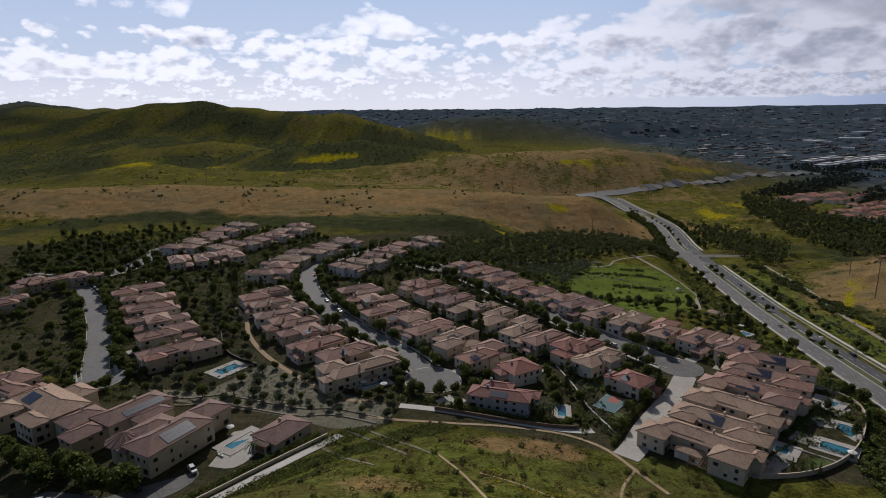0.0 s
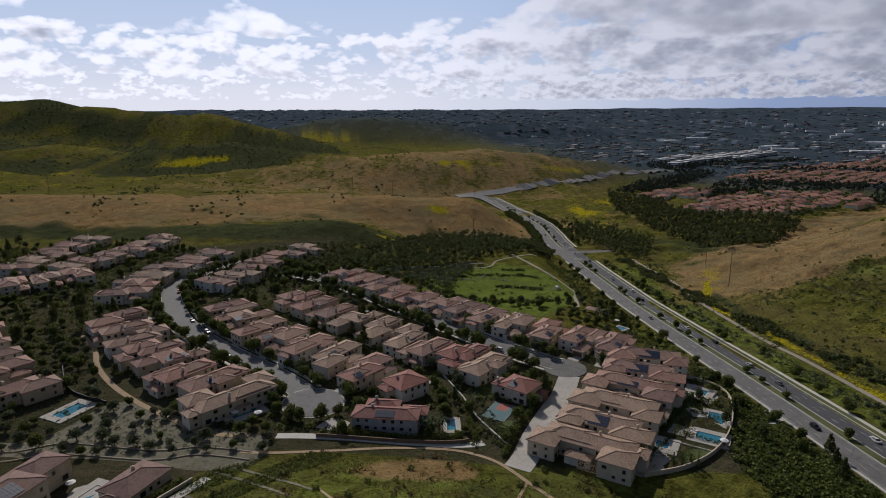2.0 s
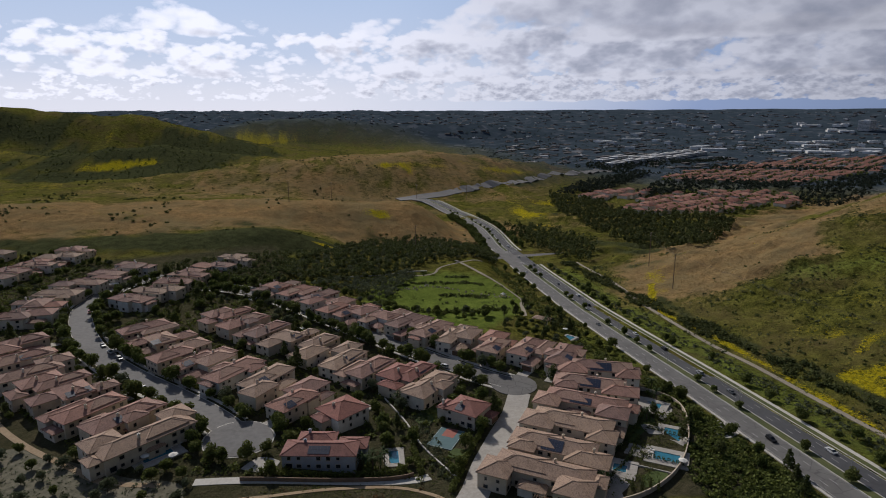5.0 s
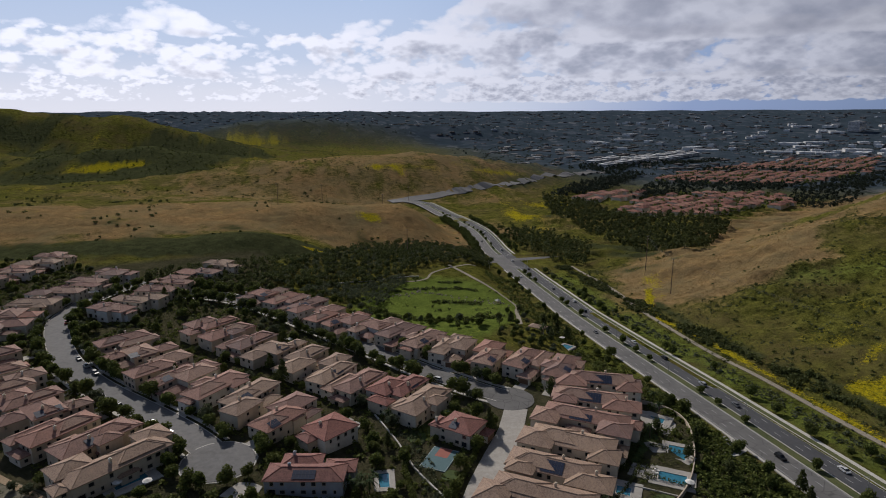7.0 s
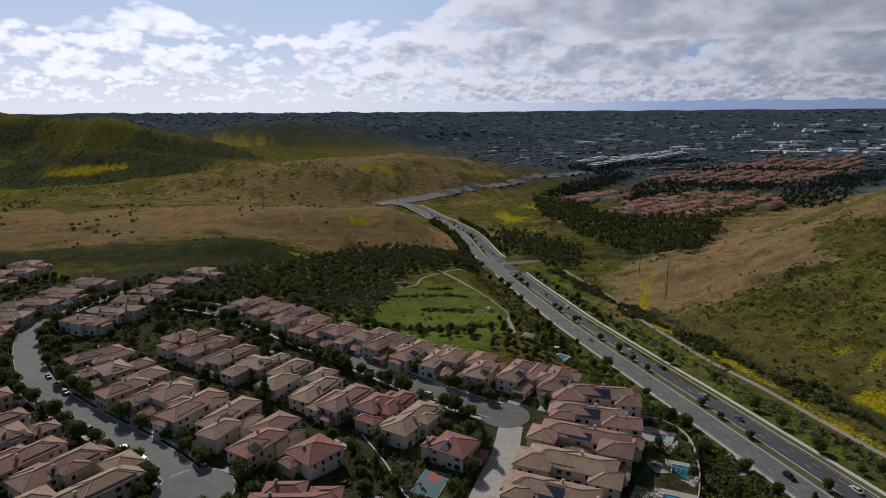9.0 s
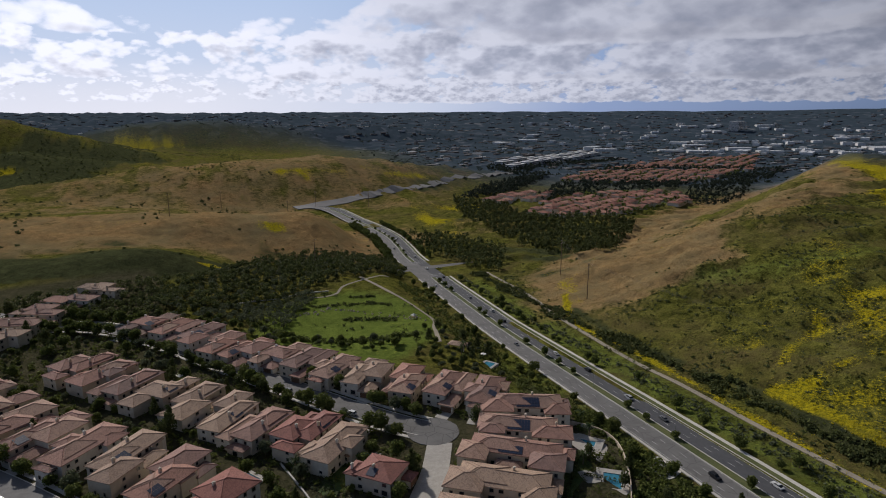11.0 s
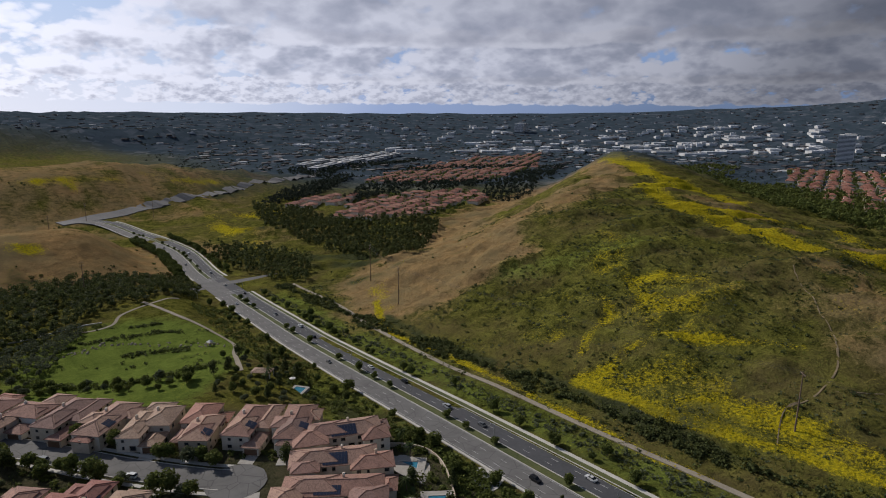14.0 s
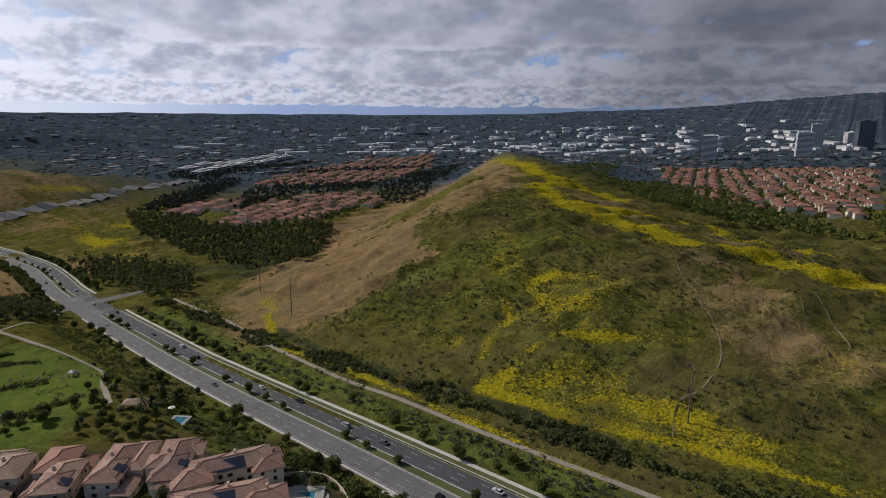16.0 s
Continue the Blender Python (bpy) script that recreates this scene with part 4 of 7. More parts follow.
# ---- houses ----
SIDES = ((0, -1), (1, 0), (0, 1), (-1, 0))
PLANS = [   # masses: x0, x1, y0, y1, height of the eaves; the street is towards -y
    [(-5.6, 2.6, -10, 11, 6.1), (1.2, 6.4, -3, 13, 5.4), (1.6, 6.4, -12.5, -2.6, 3.2), (-4.6, 1.4, 10.6, 14, 3.2)],
    [(-6.4, 0.4, -12, 6, 5.8), (-2.2, 6.4, -4.5, 9, 6.3), (0.8, 6.0, -13, -4.2, 3.1), (-5.6, 2.2, 8.6, 13.6, 5.2)],
    [(-2.6, 5.8, -13, 4, 6.0), (-6.4, 2.4, -1, 13, 5.6), (-6.2, -2.8, -9.5, -0.8, 3.0), (2.2, 6.3, 3.6, 10.5, 3.1)],
    [(-5.9, 5.9, -5, 5, 6.3), (-5.9, -0.6, -13, -4, 5.6), (-1.5, 5.5, 4, 13.5, 5.6), (-0.5, 5.3, -11, -4.6, 3.1)],
    [(-4.4, 4.4, -11.5, 11.5, 5.9), (-6.5, -1, -5, 2, 6.5), (1, 6.5, 2, 9.5, 5.3), (-3, 2.6, -13.8, -11, 4.7)],
    [(-6.3, 1.7, -8, 13.5, 5.8), (-1, 6.3, -13, -1, 6.2), (1.4, 6.1, -0.8, 8.5, 3.2)],
    # long houses on deep lots
    [(-7, 2.5, -14, 15, 5.9), (-1.5, 7.8, -17, -8, 6.2), (-0.5, 8.6, 6, 16.5, 6.4), (2.2, 6.4, -5, 3, 3.2), (-6, 0, 14.6, 19, 5.2)],
    [(-5.5, 4.5, -15, 12, 5.8), (-1, 7.4, 4, 17, 5.6), (1.5, 7.6, -14, -6, 6.3), (-7.7, -5.2, -5, 8, 3.0)],
    [(-6.4, 4, -13, 14, 5.8), (-2.5, 7.6, -16, -5, 6.2), (-1, 7.6, 7, 16, 5.2), (-7.6, -1, 13.6, 17.5, 3.1)],
    # a wide house across the end of the street
    [(-11, 10.5, -3.5, 4.5, 5.6), (-8, 3, 3.5, 9.5, 5.6), (4, 12.5, 4, 10, 3.2)],
    [(-6, 7, -6, 6, 5.8), (-9.5, -5.5, -2, 4, 4.9)],
    [(-5.5, 5.5, -7, 5, 5.8), (-5.5, 1, 4.5, 8, 5.2), (1, 5.2, -10, -6.5, 3.0)],
    # the largest, in the foreground
    [(-2, 10, -14.5, 9.5, 8.0), (-9.5, 2, -9.5, 5, 7.4), (-3, 6.5, 8.5, 20, 7.4), (-3.5, 1, -15.5, -9, 7.0)],
    [(-14, 14, -5, 8, 7.6), (-14, -3, -15, -4.5, 7.0), (2, 14, -11, -4.5, 7.2), (-7, 5, 7.5, 15, 7.0)],
    [(-6, 6, -8.5, 8.5, 3.6), (-2.5, 3.5, -11, -8, 3.2)],
    [(-5, 5.5, -3, 20, 7.8), (-14, -4.6, -10, 3, 7.2), (-4, 4, -14, -2.6, 6.8), (5, 11, 4, 16, 7.0)],
]


def window_mesh(glass):
    """A framed window: a raised frame with a sill round a set-back middle, in one piece; with or without its glass."""
    rings = [(0.68, 0.84, 0.02), (0.68, 0.84, -0.09), (0.54, 0.68, -0.09), (0.54, 0.68, -0.02)]
    v, f = [], []
    for w, h, y in rings:
        low = 0.12 if w > 0.6 else 0.0
        v.extend([(-w, y, -h - low), (w, y, -h - low), (w, y, h), (-w, y, h)])
    for r in range(3):
        for k in range(4):
            m = (k + 1) % 4
            f.append((4 * r + k, 4 * r + m, 4 * r + 4 + m, 4 * r + 4 + k))
    f.append((12, 13, 14, 15))
    me = bpy.data.meshes.new("window")
    me.from_pydata(v, [], f)
    me.materials.append(M_TRIM), me.materials.append(M_PANE)
    me.polygons[12].material_index = int(glass)
    return me


def pane_mesh():
    s = Shell().box(-0.54, 0.54, -0.03, -0.024, -0.68, 0.68)
    me = s.mesh("pane")
    me.materials.append(M_PANE)
    return me


WINDOW, WINDOW_FAR, PANE = window_mesh(False), window_mesh(True), pane_mesh()


def inside(masses, skip, x, y, z):
    return any(k != skip and a - 0.3 < x < b + 0.3 and c - 0.3 < y < d + 0.3 and z < h + 0.6 for k, (a, b, c, d, h) in enumerate(masses))


def slope_panels(house, mass, pitch, side, u, v, rows, cols, over=0.55):
    """Solar panels on one slope of a hipped roof: side 0 to 3, u metres along the eaves from their middle, v metres up the slope."""
    x0, x1, y0, y1, h = mass
    sx, sy = SIDES[side]
    cx, cy = (x0 + x1) / 2, (y0 + y1) / 2
    reach = (x1 - x0) / 2 + over if sx else (y1 - y0) / 2 + over
    tilt = math.atan(pitch)
    face = Matrix.Translation((cx + sx * reach, cy + sy * reach, h)) @ Matrix.Rotation(math.atan2(sy, sx) + math.pi / 2, 4, "Z") @ Matrix.Rotation(tilt, 4, "X")
    for r in range(rows):
        for c in range(cols):
            ob = part("solar_panel", PANEL, M_SOLAR, house)
            ob.matrix_basis = face @ Matrix.Translation((u + (c - (cols - 1) / 2) * 1.06, v + r * 1.70, 0.12))


def panel_mesh():
    s = Shell()
    s.box(-0.51, 0.51, 0, 1.65, -0.03, 0.03)
    me = s.mesh("solar_panel")
    me.materials.append(M_SOLAR)
    return me


PANEL = panel_mesh()


def make_house(masses, roof=None, wall=None, pitch=0.36, chimneys=1, step=3.1, gables=(), label="", near=True):
    house = thing("house", 0, 0, 0, 0, label or "two-storey stucco house with a hipped clay-tile roof", "house")
    roof, wall = roof or M_ROOF, wall or M_WALL
    luck_of = random.Random(int(100 * masses[0][1] + 10 * len(masses)))
    for k, (x0, x1, y0, y1, h) in enumerate(masses):
        part("wall", Shell().box(x0, x1, y0, y1, -2.5, h), wall, house)
        s = Shell()
        r0, r1 = s.hip(x0, x1, y0, y1, h, pitch, gable=k in gables)
        rf = part("roof", s, roof, house)
        cap = Shell()
        cap.tube(r0, r1, 0.16, 0.16, 5)
        for rr, ends in ((r0, (0, 3) if (x1 - x0) >= (y1 - y0) else (0, 1)), (r1, (1, 2) if (x1 - x0) >= (y1 - y0) else (2, 3))):
            for e in ends:
                corner = ((x0 - 0.55, y0 - 0.55), (x1 + 0.55, y0 - 0.55), (x1 + 0.55, y1 + 0.55), (x0 - 0.55, y1 + 0.55))[e]
                cap.tube(rr, (*corner, h), 0.13, 0.13, 5)
        part("ridge_tiles", cap, roof, rf)
        levels = (1.5,) if h <= 4.4 else (1.5, 4.35) if h < 6.6 else (1.8, 5.4)
        for n, (sx, sy) in enumerate(SIDES):
            span = (y1 - y0) if sx else (x1 - x0)
            count = max(1, int((span - 0.8) / step))
            for lv in levels:
                for c in range(count):
                    off = (c - (count - 1) / 2) * (span - 1.6) / max(count, 1)
                    x = (x1 if sx > 0 else x0) if sx else (x0 + x1) / 2 + off
                    y = (y1 if sy > 0 else y0) if sy else (y0 + y1) / 2 + off
                    if inside(masses, k, x + 0.1 * sx, y + 0.1 * sy, lv):
                        continue
                    if n == 0 and lv < 2 and c == 0 and h <= 4.4:
                        g = Shell().box(-2.4, 2.4, -0.08, 0.03, -1.5, 0.9)
                        ob = part("garage_door", g, M_DOOR, house)
                        ob.matrix_basis = pose((x0 + x1) / 2, y, lv)
                        break
                    if luck_of.random() < 0.3:
                        continue
                    wide, high = luck_of.choice(((1.0, 1.0), (0.75, 0.9), (1.4, 0.9), (1.0, 0.75), (1.9, 1.35) if lv < 2 else (1.2, 1.0)))
                    w = part("window", WINDOW if near else WINDOW_FAR, M_TRIM, house)
                    w.matrix_basis = Matrix.Translation((x, y, lv - (0.1 if high > 1.2 else 0))) @ Matrix.Rotation(math.atan2(sy, sx) + math.pi / 2, 4, "Z") @ Matrix.Diagonal((wide, 1, high, 1))
                    if near:
                        part("pane", PANE, M_PANE, w)
    for c in range(chimneys):
        x0, x1, y0, y1, h = masses[c % len(masses)]
        s = Shell().box(-0.45, 0.45, -0.35, 0.35, 0, 2.0)
        s.box(-0.55, 0.55, -0.45, 0.45, 2.0, 2.15)
        s.box(-0.3, 0.3, -0.2, 0.2, 2.15, 2.4)
        ob = part("chimney", s, wall, house)
        ob.matrix_basis = pose(x0 + 0.28 * (x1 - x0), y0 + 0.6 * (y1 - y0), h + 0.5)
    return house


def richer(plan):
    """A plan with a low bay at the side and a roof part that stands above the main one."""
    a, b, c, d, h = plan[0]
    mid = (c + d) / 2
    return [*plan, (a - 1.1, a + 0.6, mid - 3.0, mid + 2.2, 3.0), (a + 1.0, b - 1.3, c + 2.4, mid + 1.0, h + 0.75), (b - 3.2, b + 0.5, d - 6.5, d - 2.0, h - 0.5)]


PLANS = [richer(plan) if k < 9 else plan for k, plan in enumerate(PLANS)]
PLANS = [[(1.27 * a, 1.27 * b, 1.13 * c, 1.13 * d, h) for a, b, c, d, h in plan] if k < 6 else [(1.12 * a, 1.12 * b, 1.1 * c, 1.1 * d, h) for a, b, c, d, h in plan] if k in (6, 7, 8, 12, 13, 15) else [(1.16 * a, 1.16 * b, 1.16 * c, 1.16 * d, h) for a, b, c, d, h in plan] if k in (9, 10, 11) else plan for k, plan in enumerate(PLANS)]
FOOTPRINTS = []


class Street:
    """Prototypes, each built once and then copied."""
    made = {}


def put_house(x, y, turn, plan, key="clay", group="", label="", near=True, solar=None, drive=0.0):
    z = gz(x, y) + 0.25
    m = pose(x, y, z, 0, 0, turn)
    FOOTPRINTS.extend((x, y, radians(turn), *mass[:4]) for mass in PLANS[plan])
    name = (plan, key, near, solar)
    if name in Street.made:
        h = copy_thing(Street.made[name], m)
    else:
        roof, wall = {"clay": (M_ROOF, M_WALL), "tan": (M_ROOF_TAN, M_WALL), "red": (M_ROOF_RED, M_WALL), "pale": (M_ROOF, M_WALL_WHITE), "blue": (M_ROOF_RED, M_WALL_BLUE), "dark": (M_ROOF_DARK, M_WALL)}[key]
        h = make_house(PLANS[plan], roof, wall, chimneys=1 + plan % 2, step=3.1 if near else 3.8, near=near)
        h.matrix_basis = m
        for which, side, u, v, rows, cols in solar or ():
            slope_panels(h, PLANS[plan][which], 0.36, side, u, v, rows, cols)
        Street.made[name] = h
    if drive:
        front = min(PLANS[plan], key=lambda q: q[2])
        gx, gy = (front[0] + front[1]) / 2, front[2]
        spot = Vector((x, y)) + Vector((gx * math.cos(radians(turn)) - gy * math.sin(radians(turn)), gx * math.sin(radians(turn)) + gy * math.cos(radians(turn))))
        way = Vector((math.sin(radians(turn)), -math.cos(radians(turn))))
        tagged(part("driveway", ribbon(np.array([tuple(spot + way * d) for d in (0.3, 2, 4, drive)]), -2.8, 2.8, 0.12, 0.4), M_PAVER), "pale concrete driveway before a garage", "driveway", kind="structure")
    words = {"clay": "two-storey beige stucco house with a brown clay-tile roof", "tan": "two-storey stucco house with a tan tiled roof", "red": "two-storey stucco house with a red clay-tile roof", "pale": "pale two-storey house with a pinkish clay-tile roof", "blue": "red-roofed house with blue-grey walls", "dark": "two-storey stucco house with a dark brown tiled roof"}
    return tagged(h, label or words[key], "house", group)


ROW_A = [(15.6, 430.3), (27.3, 417.3), (39, 403.7), (50.1, 389.4), (60.5, 375.1), (70.9, 360.1), (81.2, 345.8), (92.3, 331.5), (104.7, 317.9), (118.3, 304.2), (131.3, 289.9), (143.7, 277.6)]
ROW_B = [(-15.6, 377), (-3.9, 362.7), (7.2, 348.4), (18.2, 334.8), (29.2, 320.4), (41, 306.8), (52.6, 293.8), (64.4, 280.8), (75.4, 267.8)]
ROW_C = [(-54.6, 362.7), (-43.6, 344.5), (-32.5, 327.6), (-20.8, 311.4), (-8.5, 296.4), (4.5, 281.4), (17.6, 267.2)]
ROW_D = [(-109.2, 356.2), (-99.5, 339.3), (-90.4, 323.1), (-80.6, 307.4), (-70.2, 292.5), (-59.1, 278.2), (-48.1, 263.9), (-37.1, 249.6)]
ROW_E = [(-192.4, 365.3), (-180.7, 345.8), (-169, 327.6), (-156.7, 309.4), (-143.7, 290.6), (-128.1, 269.1)]
WEST_PANELS = ((0, 3, 0.5, 0.7, 2, 4),)
EAST_PANELS = ((0, 3, -3.0, 0.7, 2, 3), (0, 3, 3.5, 0.7, 2, 2))
ROWS = (
    ("houses along the park", ROW_A, 217, (3, 0, 5, 2, 1, 3, 0, 4, 1, 2, 0, 4), ("clay", "clay", "pale", "clay", "clay", "pale", "clay", "clay", "tan", "clay", "clay", "clay"), (0, 2, 4, 7, 9, 10, 11)),
    ("houses backing the park street", ROW_B, 37, (1, 4, 0, 3, 2, 5, 0, 1, 4), ("clay", "clay", "clay", "tan", "tan", "tan", "clay", "red", "tan"), (1, 3, 5, 7)),
    ("houses above the curving street", ROW_C, 217, (0, 3, 2, 1, 4, 5, 2), ("clay", "clay", "clay", "clay", "pale", "tan", "clay"), (1, 3, 5, 6)),
    ("houses below the curving street", ROW_D, 37, (2, 0, 5, 1, 3, 0, 4, 6), ("clay", "clay", "pale", "clay", "clay", "clay", "clay", "tan"), (1, 4, 6)),
    ("houses on the western street", ROW_E, 217, (5, 1, 0, 3, 2, 7), ("clay", "clay", "clay", "pale", "clay", "clay"), ()),
)
NEAR_ROWS = ("houses above the curving street", "houses below the curving street")
jitter = random.Random(3)
for name, row, turn, kinds, keys, sunny in ROWS:
    for k, (x, y) in enumerate(row):
        a, b = row[max(0, k - 1)], row[min(len(row) - 1, k + 1)]
        along = math.degrees(math.atan2(b[1] - a[1], b[0] - a[0]))
        panels = (WEST_PANELS if k % 2 else EAST_PANELS) if k in sunny else None
        if panels and turn == 217:
            panels = ((0, 1, -5.0, 0.7, 2, 4),)
        back = jitter.uniform(-2.5, 2.5)
        heading = along + (0 if turn == 217 else 180) + jitter.uniform(-4, 4)
        put_house(x - back * math.sin(radians(heading)), y + back * math.cos(radians(heading)), heading, kinds[k], keys[k], name, near=name in NEAR_ROWS, solar=panels, drive=5.5)

UPPER = [
    [(-212, 533), (-207, 555), (-196, 575)], [(-218, 485), (-214, 506), (-203, 524)], [(-181, 481), (-170, 497), (-160, 513), (-151, 532), (-143, 551), (-137, 571)],
    [(-199, 440), (-182, 448), (-166, 458)], [(-121, 403), (-120, 423), (-115, 443), (-109, 464), (-98, 485), (-85, 506)], [(-70, 421), (-58, 437), (-49, 455), (-41, 475), (-28, 494), (-13, 514)],
]
for n, row in enumerate(UPPER):
    for k, (x, y) in enumerate(row):
        a, b = row[max(0, k - 1)], row[min(len(row) - 1, k + 1)]
        along = math.degrees(math.atan2(b[1] - a[1], b[0] - a[0])) + jitter.uniform(-5, 5)
        put_house(x, y, along + (180 if n in (0, 1, 4) else 0), (2 * n + k) % 6, ("clay", "pale", "tan", "clay")[(k + n) % 4], "houses on the upper streets", near=False)
for k, (x, y, turn) in enumerate([(-270.4, 386.1, 140), (-250.9, 397.8, 130), (-263.9, 340.6, 130), (-182, 235.3, 60)]):
    put_house(x, y, turn, (k * 2 + 1) % 6, "clay", "houses on the western street", near=False)

# the houses along the pale driveway, on deep lots
DEEP = "houses along the pale driveway"
put_house(90.4, 193.1, -131, 6, "tan", DEEP)
put_house(103.4, 206.1, -131, 7, "tan", DEEP, solar=((0, 1, 0.5, 0.6, 3, 7),))
put_house(115.7, 219.1, -131, 8, "tan", DEEP)
put_house(128.7, 232.1, -131, 6, "clay", DEEP, solar=((0, 1, -1.5, 0.6, 2, 8),))
put_house(141.7, 246.3, -125, 7, "clay", DEEP, solar=((0, 1, 0.5, 0.6, 3, 8),))
put_house(153.4, 261.9, -118, 8, "clay", DEEP, solar=((0, 1, 0.5, 0.6, 3, 9),))
# single houses
put_house(22.8, 224.2, -18, 9, "blue", "", "wide red-roofed house with a blue-grey rear wall and solar panels", solar=((0, 0, 0.0, 0.8, 2, 7),))
put_house(33.5, 253, 30, 10, "red", "", "two-storey house with a red hipped roof above the cul-de-sac")
put_house(81.9, 243.8, 40, 11, "red", "", "red-roofed house with solar panels beside a sport court", solar=((0, 3, -1.0, 1.0, 2, 3),))
put_house(-154, 213, -33, 13, "tan", "", "large tan-roofed house with dark solar panels", solar=((0, 0, -5.5, 1.2, 3, 7),))
put_house(-123, 200, -32, 15, "dark", "", "dark-roofed house with a long row of solar panels", solar=((0, 1, 2.0, 0.8, 2, 15),))
big = put_house(-98.5, 193.5, -28, 12, "dark", "", "large house with rows of solar panels and a round turret", solar=((0, 1, 0.5, 0.9, 3, 11),))
put_house(-59.5, 198.5, -32, 14, "dark", "", "low garden house with a brown tiled gable roof")
# the turret with its fanned conical roof
turret = part("turret", Shell().tube((-7.4, -11.5, -2.5), (-7.4, -11.5, 6.9), 4.4, 4.4, 18), M_WALL, big, "round stuccoed turret")
part("turret_roof", Shell().tube((-7.4, -11.5, 6.75), (-7.4, -11.5, 9.6), 6.2, 0.1, 22), M_ROOF_DARK, turret, "fan-shaped tiled roof")
for k in range(14):
    a = k * math.pi / 7
    part("hip_ridge", Shell().tube((-7.4 + 6.2 * math.cos(a), -11.5 + 6.2 * math.sin(a), 6.85), (-7.4, -11.5, 9.65), 0.15, 0.1, 5), M_ROOF_TAN, turret)


# ---- trees and shrubs ----
rng = random.Random(11)


def leaf_cloud(s, centre, radii, count, size, rnd, hollow=0.55):
    """Scatters small bent leaf clumps through an ellipsoid, most of them near its skin."""
    g = np.random.default_rng(rnd.getrandbits(32))

    def unit(v):
        return v / np.maximum(np.linalg.norm(v, axis=1, keepdims=True), 1e-6)

    d = unit(g.normal(size=(count, 3)))
    r = hollow + (1 - hollow) * g.random((count, 1))
    p = np.array(centre) + d * np.array(radii) * r
    a = unit(g.normal(size=(count, 3)) * (1, 1, 0.6))
    b = unit(np.cross(d + 0.7 * g.normal(size=(count, 3)), a))
    k = size * (0.6 + 0.8 * g.random((count, 1)))
    up = d * (0.25 * k)
    s.quads.append(np.stack([p - a * k, p - b * k * 0.6 + up, p + a * k, p + b * k * 0.6 + up], 1).reshape(-1, 3))


def crown_mesh(name, seed, lobes, spread, tall, base, count, size, mat, cone=False):
    rnd, s = random.Random(seed), Shell()
    for k in range(lobes):
        t = k / max(1, lobes - 1)
        if cone:
            z, r = base + tall * (0.1 + 0.85 * t), spread * (1.0 - 0.8 * t)
            c = (rnd.gauss(0, 0.12) * r, rnd.gauss(0, 0.12) * r, z)
            leaf_cloud(s, c, (r, r, tall / lobes * 0.9), int(count / lobes * (1.5 - t)), size, rnd)
        else:
            a, q = rnd.random() * 6.28, spread * 0.55 * math.sqrt(rnd.random())
            r = spread * (0.45 + 0.25 * rnd.random())
            c = (q * math.cos(a), q * math.sin(a), base + tall * (0.3 + 0.45 * rnd.random()))
            leaf_cloud(s, c, (r, r, r * 0.8 * tall / spread / 1.3), count // lobes, size, rnd)
    me = s.mesh(name)
    me.materials.append(mat)
    return me


def trunk_mesh(seed, tall, r):
    rnd, s = random.Random(seed), Shell()
    top = (rnd.gauss(0, 0.15), rnd.gauss(0, 0.15), tall)
    s.tube((0, 0, -0.6), top, r, r * 0.55, 7)
    for k in range(5):
        a = k * 1.26 + rnd.random()
        s.tube((top[0] * 0.8, top[1] * 0.8, tall * 0.8), (1.3 * math.cos(a), 1.3 * math.sin(a), tall * (1.25 + 0.3 * rnd.random())), r * 0.4, r * 0.15, 5)
    me = s.mesh("trunk")
    me.materials.append(M_BARK)
    return me


TREES = {}
for k in range(4):
    TREES["broad", k] = (trunk_mesh(k, 2.4, 0.22), crown_mesh("crown", 20 + k, 9, 3.0, 4.8, 1.3, 1300, 0.40, M_LEAF))
    TREES["olive", k] = (trunk_mesh(k, 1.8, 0.22), crown_mesh("crown", 30 + k, 8, 2.8, 3.9, 1.1, 760, 0.36, M_LEAF_GREY))
    TREES["pine", k] = (trunk_mesh(k, 3.4, 0.24), crown_mesh("crown", 40 + k, 9, 3.1, 8.6, 1.6, 680, 0.45, M_LEAF_DARK, cone=k % 2 == 0))
WORDS = {"broad": "leafy green broad-leaved tree", "olive": "grey-green leafy olive tree", "pine": "tall dark evergreen tree"}
PLANTED = []


def tree(kind, x, y, size=1.0, group=""):
    PLANTED.append((kind, rng.randrange(4), x, y, rng.random() * 360, size, size * rng.uniform(0.9, 1.15), group))


def wide_of(m):
    return m.to_scale().x


